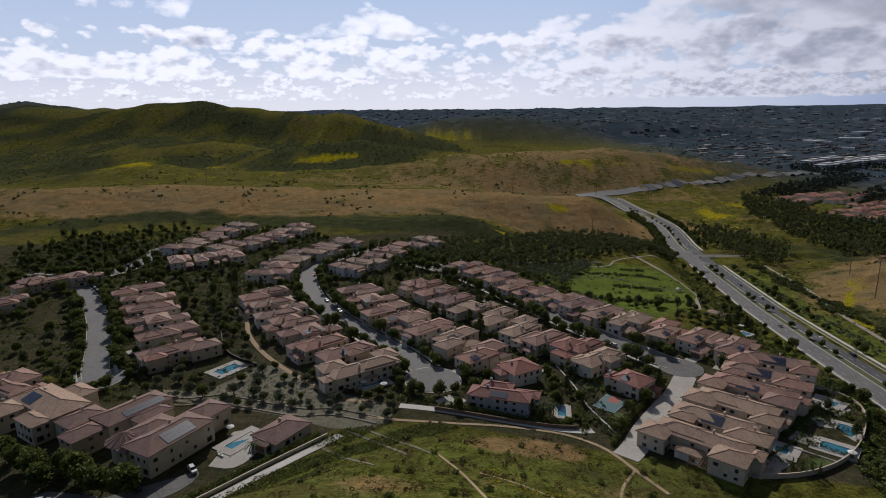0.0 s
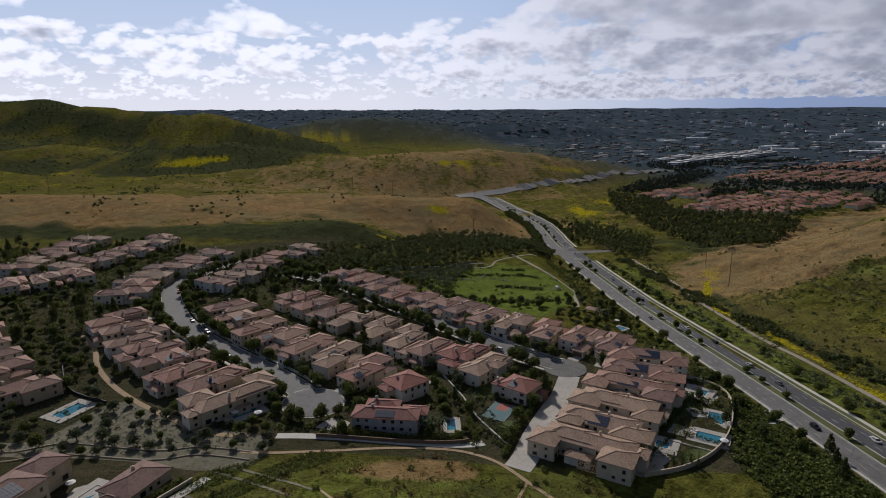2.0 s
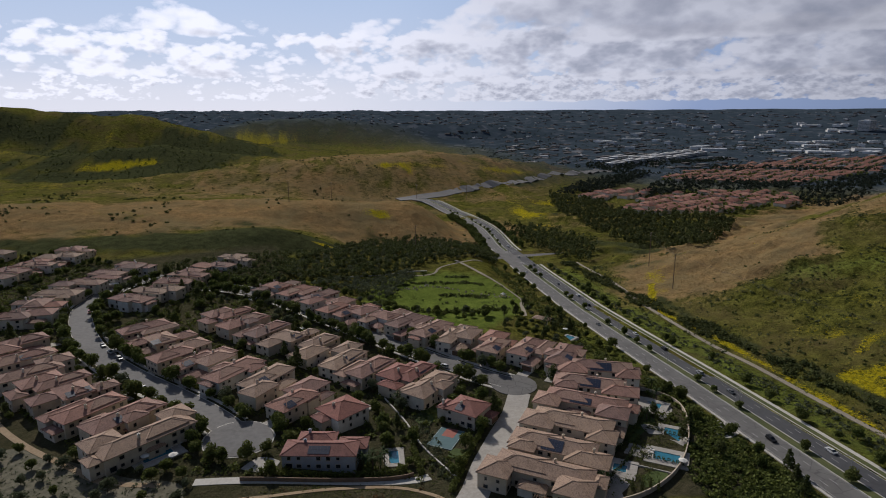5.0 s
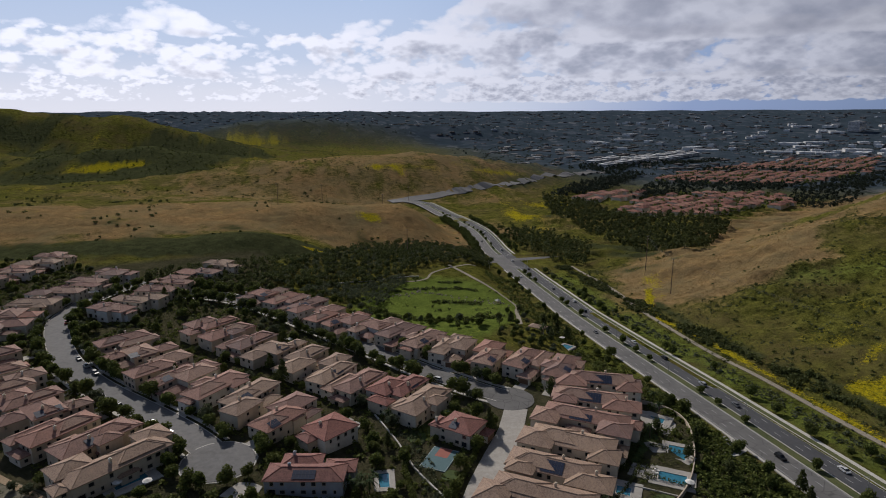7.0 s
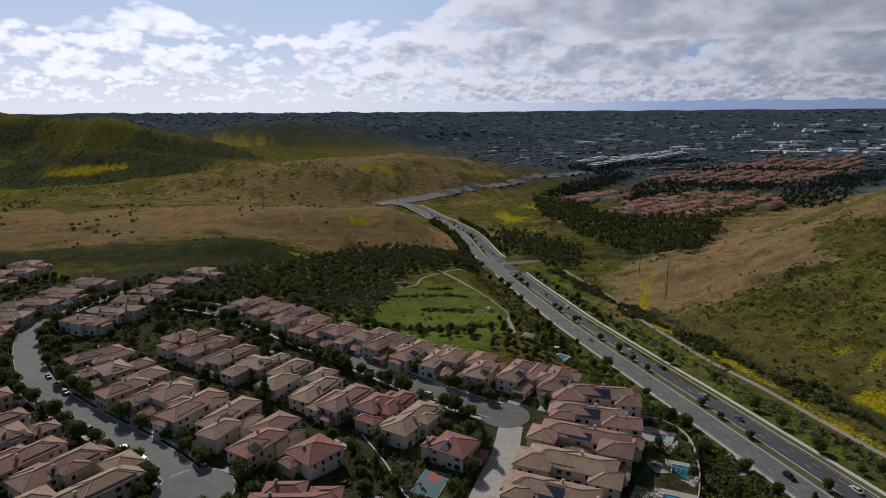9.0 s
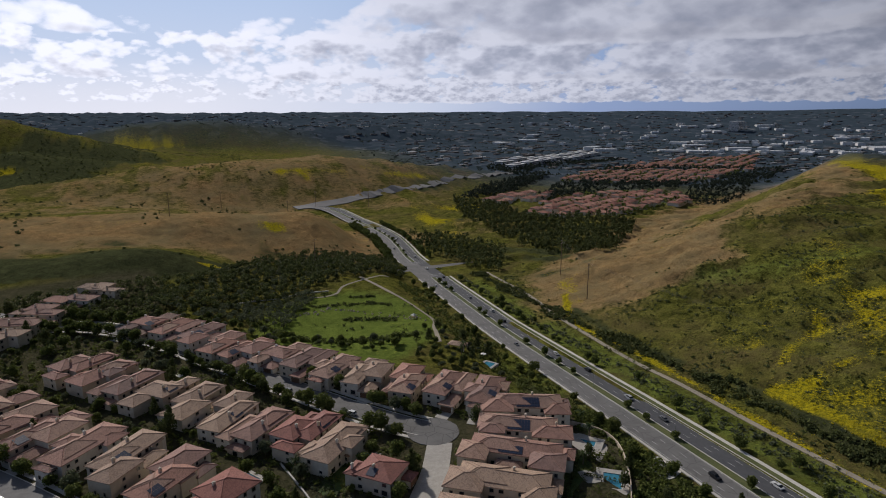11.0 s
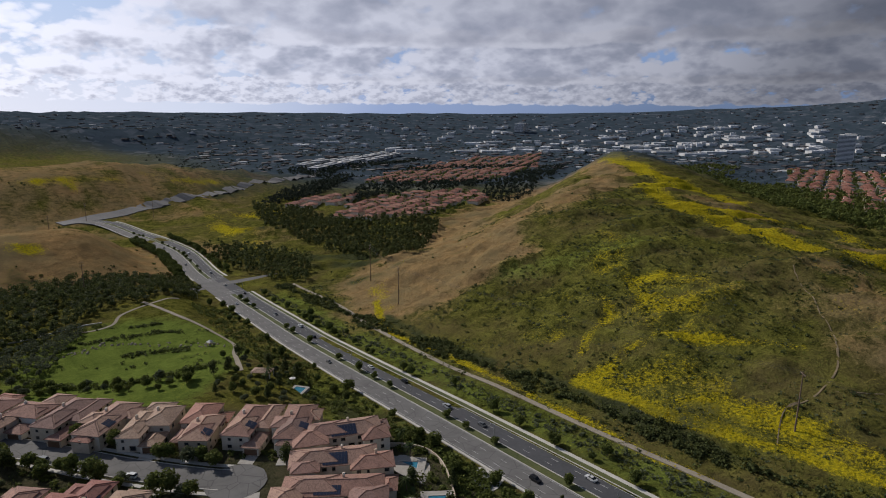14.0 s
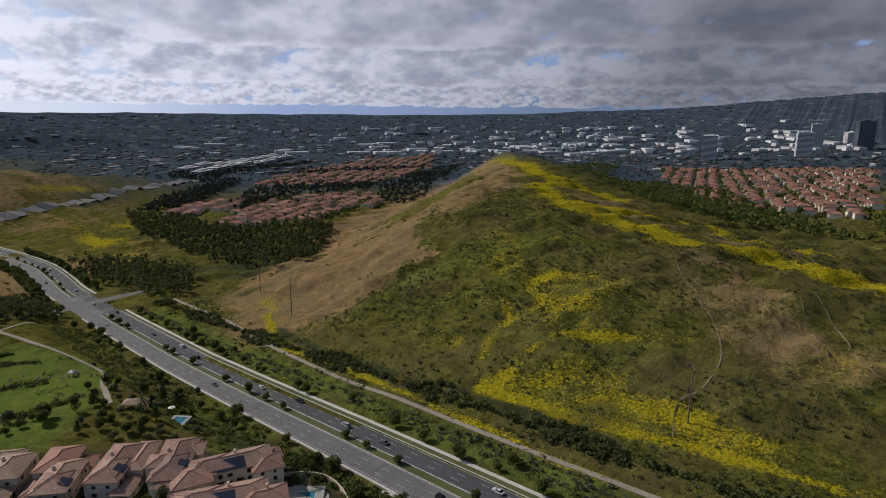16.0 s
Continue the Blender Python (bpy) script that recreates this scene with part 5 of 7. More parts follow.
def plant_all(centre, most):
    """The trees nearest to a spot of the plan stand singly, the others are joined."""
    order = sorted(PLANTED, key=lambda p: math.hypot(p[2] - centre[0], p[3] - centre[1]))
    rest = {}
    for n, (kind, k, x, y, turn, wide, tall, group) in enumerate(order):
        tr, cr = TREES[kind, k]
        m = pose(x, y, gz(x, y), 0, 0, turn) @ Matrix.Diagonal((wide, wide, tall, 1))
        if n < most:
            t = thing("tree", 0, 0, 0, 0, WORDS[kind], "tree", group)
            t.matrix_basis = m
            part("trunk", tr, M_BARK, t)
            part("crown", cr, M_LEAF, t)
        else:
            rest.setdefault(kind, []).append((m, tr, cr))
    for kind, made in rest.items():
        chunks, trunks = [], Shell()
        for m, tr, cr in made:
            r = np.array(m)
            co = np.empty(len(cr.vertices) * 3, np.float32)
            cr.vertices.foreach_get("co", co)
            chunks.append(co.reshape(-1, 3) @ r[:3, :3].T + r[:3, 3])
            trunks.tube(m @ Vector((0, 0, -0.6)), m @ Vector((0, 0, 2.6)), 0.2 * wide_of(m), 0.11 * wide_of(m), 5)
        me = quad_mesh(bpy.data.meshes.new("trees"), [np.array(trunks.v), *chunks], trunks.f, len(trunks.v))
        me.materials.append(made[0][2].materials[0]), me.materials.append(M_BARK)
        me.polygons.foreach_set("material_index", [1] * len(trunks.f) + [0] * (len(me.polygons) - len(trunks.f)))
        tagged(new("trees", me), "scattered " + WORDS[kind] + "s farther off", "trees", kind="stuff")


FOOT = np.array(FOOTPRINTS)


def to_house(x, y):
    """How far a spot lies from the nearest house wall."""
    dx, dy = x - FOOT[:, 0], y - FOOT[:, 1]
    c, s = np.cos(FOOT[:, 2]), np.sin(FOOT[:, 2])
    u, v = dx * c + dy * s, dy * c - dx * s
    return np.hypot(np.maximum(np.maximum(FOOT[:, 3] - u, u - FOOT[:, 4]), 0), np.maximum(np.maximum(FOOT[:, 5] - v, v - FOOT[:, 6]), 0)).min()


STREET_XY = np.concatenate(list(STREET_LINES.values()))
DRIVE_XY = bend([(111.8, 257.4), (91, 227.5), (68.9, 196.3), (63.7, 189.8)], 3)

# round patches that stay open: x, y, radius
OPEN = [(-5, 246.5, 15), (114, 265, 15), (-154, 249, 13), (142, 196, 9), (155, 210, 9), (122, 195, 8), (165, 236, 10), (-32, 243, 8), (-100, 258, 10), (70, 231, 9), (48, 224, 6), (170, 320, 6), (108, 185, 7)]


def clear(x, y, street=7.0, house=2.0):
    """Whether a spot keeps off the streets, the houses and the terraces."""
    return (np.hypot(STREET_XY[:, 0] - x, STREET_XY[:, 1] - y).min() > street and to_house(x, y) > house
            and np.hypot(DRIVE_XY[:, 0] - x, DRIVE_XY[:, 1] - y).min() > 6.5 and all(math.hypot(x - a, y - b) > r for a, b, r in OPEN))



for k, line in STREET_LINES.items():
    d = np.gradient(line, axis=0)
    d /= np.linalg.norm(d, axis=1, keepdims=True)
    nrm = np.stack([d[:, 1], -d[:, 0]], 1)
    for i in range(3, len(line) - 1, 2):
        for side in (-1, 1):
            if rng.random() < 0.03:
                continue
            p = line[i] + nrm[i] * side * (9.3 + rng.uniform(-2.2, 1.4)) + d[i] * rng.uniform(-2, 2)
            if clear(p[0], p[1], 6.4, 0.2):
                tree("broad" if rng.random() < 0.88 else "olive", p[0], p[1], rng.uniform(0.75, 1.25), "street trees")

for cx, cy, r in ((-5, 246.5, 15.2), (-154, 249, 12.5)):
    for k in range(14):
        a = k * 0.449 + rng.uniform(-0.1, 0.1)
        px, py = cx + r * math.cos(a), cy + r * math.sin(a)
        if to_house(px, py) > 0.5 and np.hypot(STREET_XY[:, 0] - px, STREET_XY[:, 1] - py).min() > 7 and rng.random() < 0.8:
            tree("broad", px, py, rng.uniform(0.7, 1.15), "trees round the cul-de-sac")

y = 30.0
while y < 900:
    y += rng.uniform(9, 24)
    if 540 < y < 632:
        continue
    if rng.random() < 0.6:
        tree("broad", road_x(y) + rng.uniform(-0.5, 0.5), y, rng.uniform(0.5, 0.85), "trees on the median")
    for off, p in ((19.0, 0.7), (-18.0, 0.5), (-24, 0.5), (26.0, 0.25)):
        if rng.random() < p and y < 830:
            tree("broad", road_x(y) + off + rng.uniform(-1.5, 1.5), y + rng.uniform(-5, 5), rng.uniform(0.55, 0.95), "trees beside the road")
for y in np.arange(640, 860, 6.5):
    for off in (-19, 20, -24):
        tree("broad", road_x(y) + off + rng.uniform(-2, 2), y + rng.uniform(-3, 3), rng.uniform(0.8, 1.2), "trees beside the road")


def within(points, x, y):
    """Whether a spot lies in a polygon."""
    odd = False
    for (ax, ay), (bx, by) in zip(points, [*points[1:], points[0]]):
        if (ay > y) != (by > y) and x < (bx - ax) * (y - ay) / (by - ay) + ax:
            odd = not odd
    return odd


def scatter(points, count, seed, gap=0.0):
    """Spots strewn over a polygon, no two nearer than the gap."""
    rnd, found, grid = random.Random(seed), [], {}
    x0, x1 = min(p[0] for p in points), max(p[0] for p in points)
    y0, y1 = min(p[1] for p in points), max(p[1] for p in points)
    for _ in range(count * 14):
        x, y = rnd.uniform(x0, x1), rnd.uniform(y0, y1)
        cell = (int(x // max(gap, 1)), int(y // max(gap, 1)))
        near = [q for i in (-1, 0, 1) for j in (-1, 0, 1) for q in grid.get((cell[0] + i, cell[1] + j), ())]
        if within(points, x, y) and all((x - a) ** 2 + (y - b) ** 2 > gap * gap for a, b in near):
            found.append((x, y))
            grid.setdefault(cell, []).append((x, y))
            if len(found) == count:
                break
    return found


WEST_SLOPE = [(-345, 395), (-280, 318), (-195, 228), (-170, 250), (-200, 318), (-262, 396)]
HOMES = [(-345, 390), (-280, 318), (-195, 228), (-136, 229), (-78, 231), (-26, 229), (20, 214), (62, 206), (166, 255), (146, 292), (39, 422), (13, 448), (-78, 520), (-156, 578), (-312, 585), (-364, 520)]
MEADOW = bend([(-124.8, 344.5), (-111.8, 322.4), (-104, 301.6), (-91, 279.5), (-75.4, 260), (-59.8, 244.4), (-46.8, 231.4)], 4)
GARDEN = [(-136, 234), (-78, 221), (-21, 213), (-18, 229), (-52, 240), (-88, 266), (-112, 318), (-122, 338), (-134, 320)]
for x, y in scatter(HOMES, 1150, 5, 4.2):
    if clear(x, y, 9.0, 1.5) and not within(GARDEN, x, y) and not (within(WEST_SLOPE, x, y) and rng.random() < 0.6) and (np.hypot(MEADOW[:, 0] - x, MEADOW[:, 1] - y).min() > 10 or rng.random() < 0.12):
        tree(rng.choice(("broad", "broad", "broad", "olive", "pine")), x, y, rng.uniform(0.5, 1.1), "garden trees")
for x, y in scatter(GARDEN, 90, 8, 5.0):
    if clear(x, y, 7, 2):
        tree(rng.choice(("broad", "olive", "olive")), x, y, rng.uniform(0.5, 1.0), "trees in the scrub garden")
for x, y in ((-142, 180), (-135, 176), (-150, 186), (-126, 178), (-119, 174), (-114, 169), (-108, 167), (-128, 170), (-100, 166), (-160, 188)):
    tree("broad", x, y, rng.uniform(1.3, 1.8), "large trees in the foreground")
for x, y in ((187, 170), (191, 177), (183, 163), (170, 205), (176, 192), (180, 214), (172, 226)):
    tree("pine", x - 14, y, rng.uniform(0.6, 0.85), "evergreens on the road bank")
for x, y in scatter([(150, 290), (172, 306), (190, 350), (178, 384), (160, 380), (142, 352), (136, 330)], 40, 12, 5.5):
    if clear(x, y, 8, 2):
        tree(rng.choice(("broad", "olive", "pine")), x, y, rng.uniform(0.5, 0.9), "trees round the park corner")
for x, y in scatter([(36, 438), (130, 350), (140, 358), (50, 448)], 46, 14, 3.5):
    tree(rng.choice(("broad", "broad", "olive")), x, y, rng.uniform(0.35, 1.0), "trees along the park's edge")
plant_all((45, 210), 290)


def stuff(name, spots, build, mat, label, category):
    s = Shell()
    rnd = random.Random(len(spots))
    for x, y in spots:
        if -15.5 < x - float(road_x(y)) < 18 and 0 < y < 1020:
            continue
        build(s, x, y, gz(x, y), rnd)
    return tagged(part(name, s, mat), label, category, kind="stuff")


def shrub(low, high, count=10, squash=0.7, size=0.45):
    def build(s, x, y, z, rnd):
        r = rnd.uniform(low, high)
        leaf_cloud(s, (x, y, z + r * squash * 0.6), (r, r, r * squash), max(4, int(count * r * r)), size * min(1.4, max(0.6, r)), rnd, 0.4)
    return build


def round_tree(low, high, wide, count, size):
    def build(s, x, y, z, rnd):
        h = rnd.uniform(low, high)
        r = h * wide * rnd.uniform(0.8, 1.2)
        s.tube((x, y, z - 0.5), (x, y, z + h * 0.45), 0.22, 0.13, 4)
        for k in range(4):
            a, q = rnd.random() * 6.28, r * 0.45 * (k > 0)
            leaf_cloud(s, (x + q * math.cos(a), y + q * math.sin(a), z + h * rnd.uniform(0.5, 0.74)), (r * 0.72, r * 0.72, h * 0.25), count // 4, size, rnd, 0.6)
    return build


def wood_tree(low, high, wide, count, size):
    def build(s, x, y, z, rnd):
        h = rnd.uniform(low, high)
        r = h * wide * rnd.uniform(0.8, 1.2)
        s.tube((x, y, z - 0.5), (x, y, z + h * 0.4), 0.25, 0.15, 4)
        for _ in range(4):
            t = rnd.uniform(0.3, 0.88)
            q = r * (1.15 - t) * 1.15
            leaf_cloud(s, (x + rnd.gauss(0, 0.3) * r, y + rnd.gauss(0, 0.3) * r, z + h * t), (q, q, h * 0.2), count // 4, size, rnd, 0.35)
    return build


PARK_WOOD = [(2, 456), (31, 506), (62, 570), (116, 636), (156, 650), (206, 656), (238, 634), (230, 562), (211, 538), (172, 528), (143, 524), (117, 500), (76, 470), (52, 456), (28, 450)]
stuff("wood", scatter(PARK_WOOD, 400, 21, 5.2), round_tree(5, 10, 0.36, 150, 0.62), M_LEAF_DARK, "dense dark wood behind the park", "wood")
stuff("wood", scatter([(28, 448), (62, 440), (92, 428), (108, 462), (124, 486), (117, 500), (76, 470)], 150, 28, 4.0), round_tree(3.5, 7, 0.48, 110, 0.48), M_LEAF_GREY, "olive trees at the edge of the park", "wood")
stuff("wood", scatter(PARK_WOOD, 300, 27, 4.6), round_tree(3.5, 7, 0.48, 110, 0.5), M_LEAF_GREY, "grey-green olive trees in the wood", "wood")
UPPER_WOOD = [(-60, 470), (2, 456), (31, 506), (62, 560), (30, 545), (-20, 530), (-60, 520)]
stuff("wood", scatter(UPPER_WOOD, 190, 24, 5.0), round_tree(4, 8, 0.42, 110, 0.6), M_LEAF_DARK, "dark trees behind the upper houses", "wood")
CLUMP = [(309, 747), (341, 728), (357, 650), (348, 585), (309, 533), (294, 572), (291, 637)]
WOOD = [(429, 832), (494, 988), (546, 910), (515, 793), (585, 712), (611, 676), (559, 624), (494, 572), (413, 500), (387, 520), (390, 572), (405, 670)]
stuff("wood", scatter(CLUMP, 150, 22, 5.6), wood_tree(7, 14, 0.34, 70, 1.0), M_LEAF_DARK, "dark clump of evergreens beside the junction", "wood")
stuff("wood", scatter(WOOD, 640, 23, 5.8), wood_tree(7, 14, 0.32, 60, 1.2), M_LEAF_DARK, "dark evergreen wood on the valley floor", "wood")
BANDS = [
    ([(500, 975), (640, 1020), (880, 1240), (800, 1225), (580, 1060)], 200), ([(611, 897), (832, 968), (936, 910), (1118, 1027), (962, 1157), (845, 1131), (676, 988)], 320),
    ([(832, 1274), (1040, 1508), (1430, 1638), (1560, 1729), (910, 1599)], 280), ([(1144, 1378), (1547, 1170), (1599, 1248), (1235, 1443)], 180), ([(806, 760), (923, 871), (1118, 1001), (1534, 1157), (1534, 1092), (1118, 884), (910, 741)], 280),
    ([(1300, 650), (1443, 611), (1248, 338), (897, 182), (728, 78), (728, 195), (832, 325), (1118, 494)], 900), ([(1443, 611), (1794, 689), (1950, 832), (1560, 910), (1417, 728)], 240), ([(728, 78), (910, 78), (858, -78), (676, -104)], 150),
]
for n, (poly, count) in enumerate(BANDS):
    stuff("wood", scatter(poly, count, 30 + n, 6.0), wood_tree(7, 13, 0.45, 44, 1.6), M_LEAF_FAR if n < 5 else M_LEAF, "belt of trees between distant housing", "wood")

# scrub, by the kind of cover
field = random.Random(77)


def strewn(count, box, test):
    out = []
    for _ in range(count * 30):
        x, y = field.uniform(box[0], box[1]), field.uniform(box[2], box[3])
        if test(x, y):
            out.append((x, y))
            if len(out) >= count:
                break
    return out


def off_road(x, y):
    return x - float(road_x(y))


stuff("scrub", strewn(800, (220, 380, 80, 546), lambda x, y: abs(off_road(x, y) - 52 + 0.03 * (y - 260)) < 4.5 + 3.5 * math.sin(y / 12)), shrub(0.8, 2.4), M_LEAF_DARK, "dark scrub along the foot of the grass hill", "scrub")
stuff("scrub", strewn(800, (195, 340, 80, 546), lambda x, y: 22.5 < off_road(x, y) < 35 - 0.02 * (y - 150)), shrub(0.5, 1.4), M_LEAF_GREY, "low grey-green scrub between road and footpath", "scrub")
stuff("scrub", strewn(1100, (104, 225, 80, 520), lambda x, y: -44 < off_road(x, y) < -17 and clear(x, y, 8, 3) and not within(HOMES, x, y)), shrub(0.6, 1.8), M_LEAF, "green scrub on the road bank", "scrub")
stuff("scrub", strewn(420, (290, 910, 60, 676), lambda x, y: off_road(x, y) > 70 and noise.noise((x / 40, y / 40, 3)) > 0.15), shrub(0.5, 1.7), M_LEAF_DARK, "scattered bushes on the grass hill", "scrub")
stuff("scrub", strewn(750, (-546, 325, 600, 1300), lambda x, y: off_road(x, y) < -32 and noise.noise((x / 70, y / 70, 9)) > 0.12), shrub(0.6, 2.2, 8, 0.7, 0.6), M_LEAF_DARK, "scattered bushes on the dry hills", "scrub")
stuff("scrub", strewn(7000, (-1600, 350, 1250, 2600), lambda x, y: noise.fractal((x / 170 + 6.6, y / 170 - 6.6, 6.6), 1.0, 2.0, 4) + 0.25 * noise.noise((x / 30, y / 40, 2)) > -0.05), shrub(0.9, 2.6, 1.5, 0.5, 1.2), M_LEAF_DARK, "dark brush on the far hills", "scrub")
stuff("shrubs", strewn(6500, (-350, 163, 165, 572), lambda x, y: within(HOMES, x, y) and not within(GARDEN, x, y) and not (within(WEST_SLOPE, x, y) and field.random() < 0.7) and clear(x, y, 9.2, 0.7) and np.hypot(MEADOW[:, 0] - x, MEADOW[:, 1] - y).min() > 7), shrub(0.5, 1.6), M_LEAF, "garden shrubs and hedges between the houses", "shrubs")
stuff("shrubs", strewn(1400, (-143, -13, 200, 340), lambda x, y: within(GARDEN, x, y)), shrub(0.3, 0.9), M_LEAF_GREY, "low shrubs in the scrub garden", "shrubs")
stuff("shrubs", strewn(110, (-45, 97, 117, 198), lambda x, y: clear(x, y, 7, 3)), shrub(0.5, 1.5, 40, 0.8, 0.28), M_LEAF, "dark bushes on the grass slope", "shrubs")
stuff("shrubs", strewn(70, (78, 182, 370, 520), lambda x, y: within([(91, 406), (135, 356), (166, 380), (182, 429), (174, 481), (143, 502), (109, 476)], x, y) and noise.noise((x / 16, y / 16, 2)) > 0.25), shrub(0.5, 1.3), M_LEAF_DARK, "low dark bushes in the park meadow", "shrubs")
def along(points, count, wide, seed):
    """Spots strewn along a line."""
    line, g = bend(points, 1.0), random.Random(seed)
    return [tuple(line[g.randrange(len(line))] + np.array([g.gauss(0, wide), g.gauss(0, wide)])) for _ in range(count)]


stuff("reeds", along([(84, 470), (100, 466), (112, 462)], 60, 1.0, 1) + along([(116, 466), (136, 462), (157, 455), (166, 446)], 150, 1.4, 2) + along([(130, 432), (143, 424), (157, 416)], 150, 2.2, 3) + along([(146, 476), (162, 470)], 50, 1.2, 4), shrub(0.5, 1.3, 12, 0.7), M_LEAF_DARK, "dark reeds along the creek in the park meadow", "shrubs")
stuff("shrubs", along([(66, 448), (84, 418), (104, 388), (130, 376), (158, 372)], 160, 2.0, 6) + along([(68, 452), (80, 474), (104, 486), (134, 494)], 120, 2.0, 7), shrub(0.7, 1.8, 11, 0.8), M_LEAF, "green shrubs round the edge of the park", "shrubs")
stuff("ground_cover", strewn(3800, (-100, 20, 135, 214), lambda x, y: within([(-97, 136), (-64, 172), (-40, 204), (-15, 210), (8, 206), (-8, 190), (-28, 182), (-48, 160), (-76, 130)], x, y) and math.sin(0.42 * (0.5 * x - 0.85 * y) + 2.2 * noise.noise((x / 25, y / 25, 3))) > -0.45), shrub(0.4, 0.85, 11, 0.55, 0.4), M_LEAF, "dense green ground cover in bands on the near slope", "ground cover")
stuff("scrub", strewn(1900, (95, 190, 120, 262), lambda x, y: -52 < off_road(x, y) < -17 and clear(x, y, 8, 3) and not within([(105, 178), (122.6, 179.7), (141, 188.4), (159, 205.5), (175.6, 229.6), (176, 246), (160, 258), (110, 250), (80, 200)], x, y)), shrub(0.6, 1.7), M_LEAF, "dense green bushes on the bank above the road", "scrub")
stuff("reeds", strewn(420, (60, 82, 205, 290), lambda x, y: abs(x - 58 - 0.05 * (y - 200)) < 7), shrub(0.4, 1.1), M_LEAF_GREY, "dry shrubs in the stony gully between gardens", "shrubs")


def by_cover(count, box, seed, keep):
    """Spots of a box that pass a test on the kind of cover, which gets the spots and their cover as arrays."""
    g = np.random.default_rng(seed)
    x, y = g.uniform(box[0], box[1], 12 * count), g.uniform(box[2], box[3], 12 * count)
    on = keep(x, y, cover(x, y), g.random(12 * count)) & (x - road_x(y) > 33)
    return list(zip(x[on].tolist(), y[on].tolist()))[:count]


HILL = (225, 640, 50, 520)
stuff("flowers", by_cover(5500, HILL, 1, lambda x, y, c, r: c[1] > 0.3 + 0.9 * r), shrub(0.35, 0.95, 9, 0.55, 0.42), M_FLOWER, "yellow mustard flowers in drifts on the grass hill", "flowers")
stuff("scrub", by_cover(9000, HILL, 2, lambda x, y, c, r: (c[0] < 0.5) & (c[1] < 0.7) & (bumps(x, y, 1 / 22, 6.0) > 0.6 * r - 0.25)), shrub(0.3, 0.85, 9, 0.5, 0.45), M_WEED, "knee-high green weeds on the grass hill", "scrub")
stuff("scrub", by_cover(4500, HILL, 5, lambda x, y, c, r: (c[0] < 0.6) & (c[1] < 0.75) & (bumps(x, y, 1 / 34, 2.5) > 0.7 * r - 0.35)), shrub(0.5, 1.25, 9, 0.55, 0.5), M_LEAF_DARK, "low dark brush over the grass hill", "scrub")
stuff("scrub", by_cover(3200, HILL, 3, lambda x, y, c, r: (c[0] < 0.6) & (c[1] < 0.8) & (bumps(x, y, 1 / 26, 8.0) > 0.5 * r - 0.1)), shrub(0.4, 1.15, 10, 0.55, 0.45), M_LEAF_GREY, "grey-green sage bushes on the grass hill", "scrub")
stuff("scrub", by_cover(3000, HILL, 4, lambda x, y, c, r: c[0] > 0.55 + 0.3 * r), shrub(0.3, 0.8, 9, 0.5, 0.45), M_STRAW, "tufts of golden dry grass on the hill's flank", "scrub")
stuff("weeds", strewn(4000, (-75, 110, 100, 212), lambda x, y: 0.747 * (x + 40.7) - 0.665 * (y - 198) > 4 and noise.noise((x / 12, y / 12, 5)) > -0.12 and clear(x, y, 8, 3)), shrub(0.25, 0.6, 14, 0.5, 0.4), M_WEED, "lush green weeds on the near slope", "weeds")
stuff("weeds", strewn(700, (-75, 110, 100, 212), lambda x, y: 0.747 * (x + 40.7) - 0.665 * (y - 198) > 4 and noise.noise((x / 9, y / 9, 1)) > 0.22 and clear(x, y, 8, 3)), shrub(0.4, 1.1, 12, 0.6, 0.4), M_DRYWEED, "reddish dry weeds on the near slope", "weeds")
stuff("flowers", strewn(420, (10, 60, 120, 165), lambda x, y: noise.noise((x / 10, y / 10, 12)) > 0.12), shrub(0.3, 0.7, 12, 0.6, 0.35), M_FLOWER, "yellow mustard flowers on the near slope", "flowers")


# ---- distant housing, offices and town ----


def two_tone(name, shell, split, mats):
    me = shell.mesh(name)
    for m in mats:
        me.materials.append(m)
    for k, p in enumerate(me.polygons):
        p.material_index = int(k >= split)
    return me


def far_house_mesh(w, d, h):
    s = Shell()
    s.box(-w / 2, w / 2, -d / 2, d / 2, -2, h)
    s.box(-w / 2, -w / 2 + 0.5 * w, -d / 2 - 3, -d / 2, -2, h - 0.8)
    for k in range(3):
        x = -w / 2 + (k + 0.5) * w / 3
        s.box(x - 0.6, x + 0.6, -d / 2 - 0.06 - (3 if k == 0 else 0), -d / 2 + 0.1, h - 2.2, h - 0.9)
    split = len(s.f)
    s.hip(-w / 2, w / 2, -d / 2, d / 2, h, 0.38)
    s.hip(-w / 2, 0, -d / 2 - 3, 0, h - 0.8, 0.38)
    return two_tone("distant_house", s, split, (M_WALL, M_ROOF_FAR))


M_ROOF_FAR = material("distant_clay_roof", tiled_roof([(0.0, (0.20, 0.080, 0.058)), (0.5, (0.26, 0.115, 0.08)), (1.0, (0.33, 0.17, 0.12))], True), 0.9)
FAR_HOUSES = [far_house_mesh(13, 17, 5.8), far_house_mesh(16, 13, 6.0), far_house_mesh(12, 19, 5.6)]


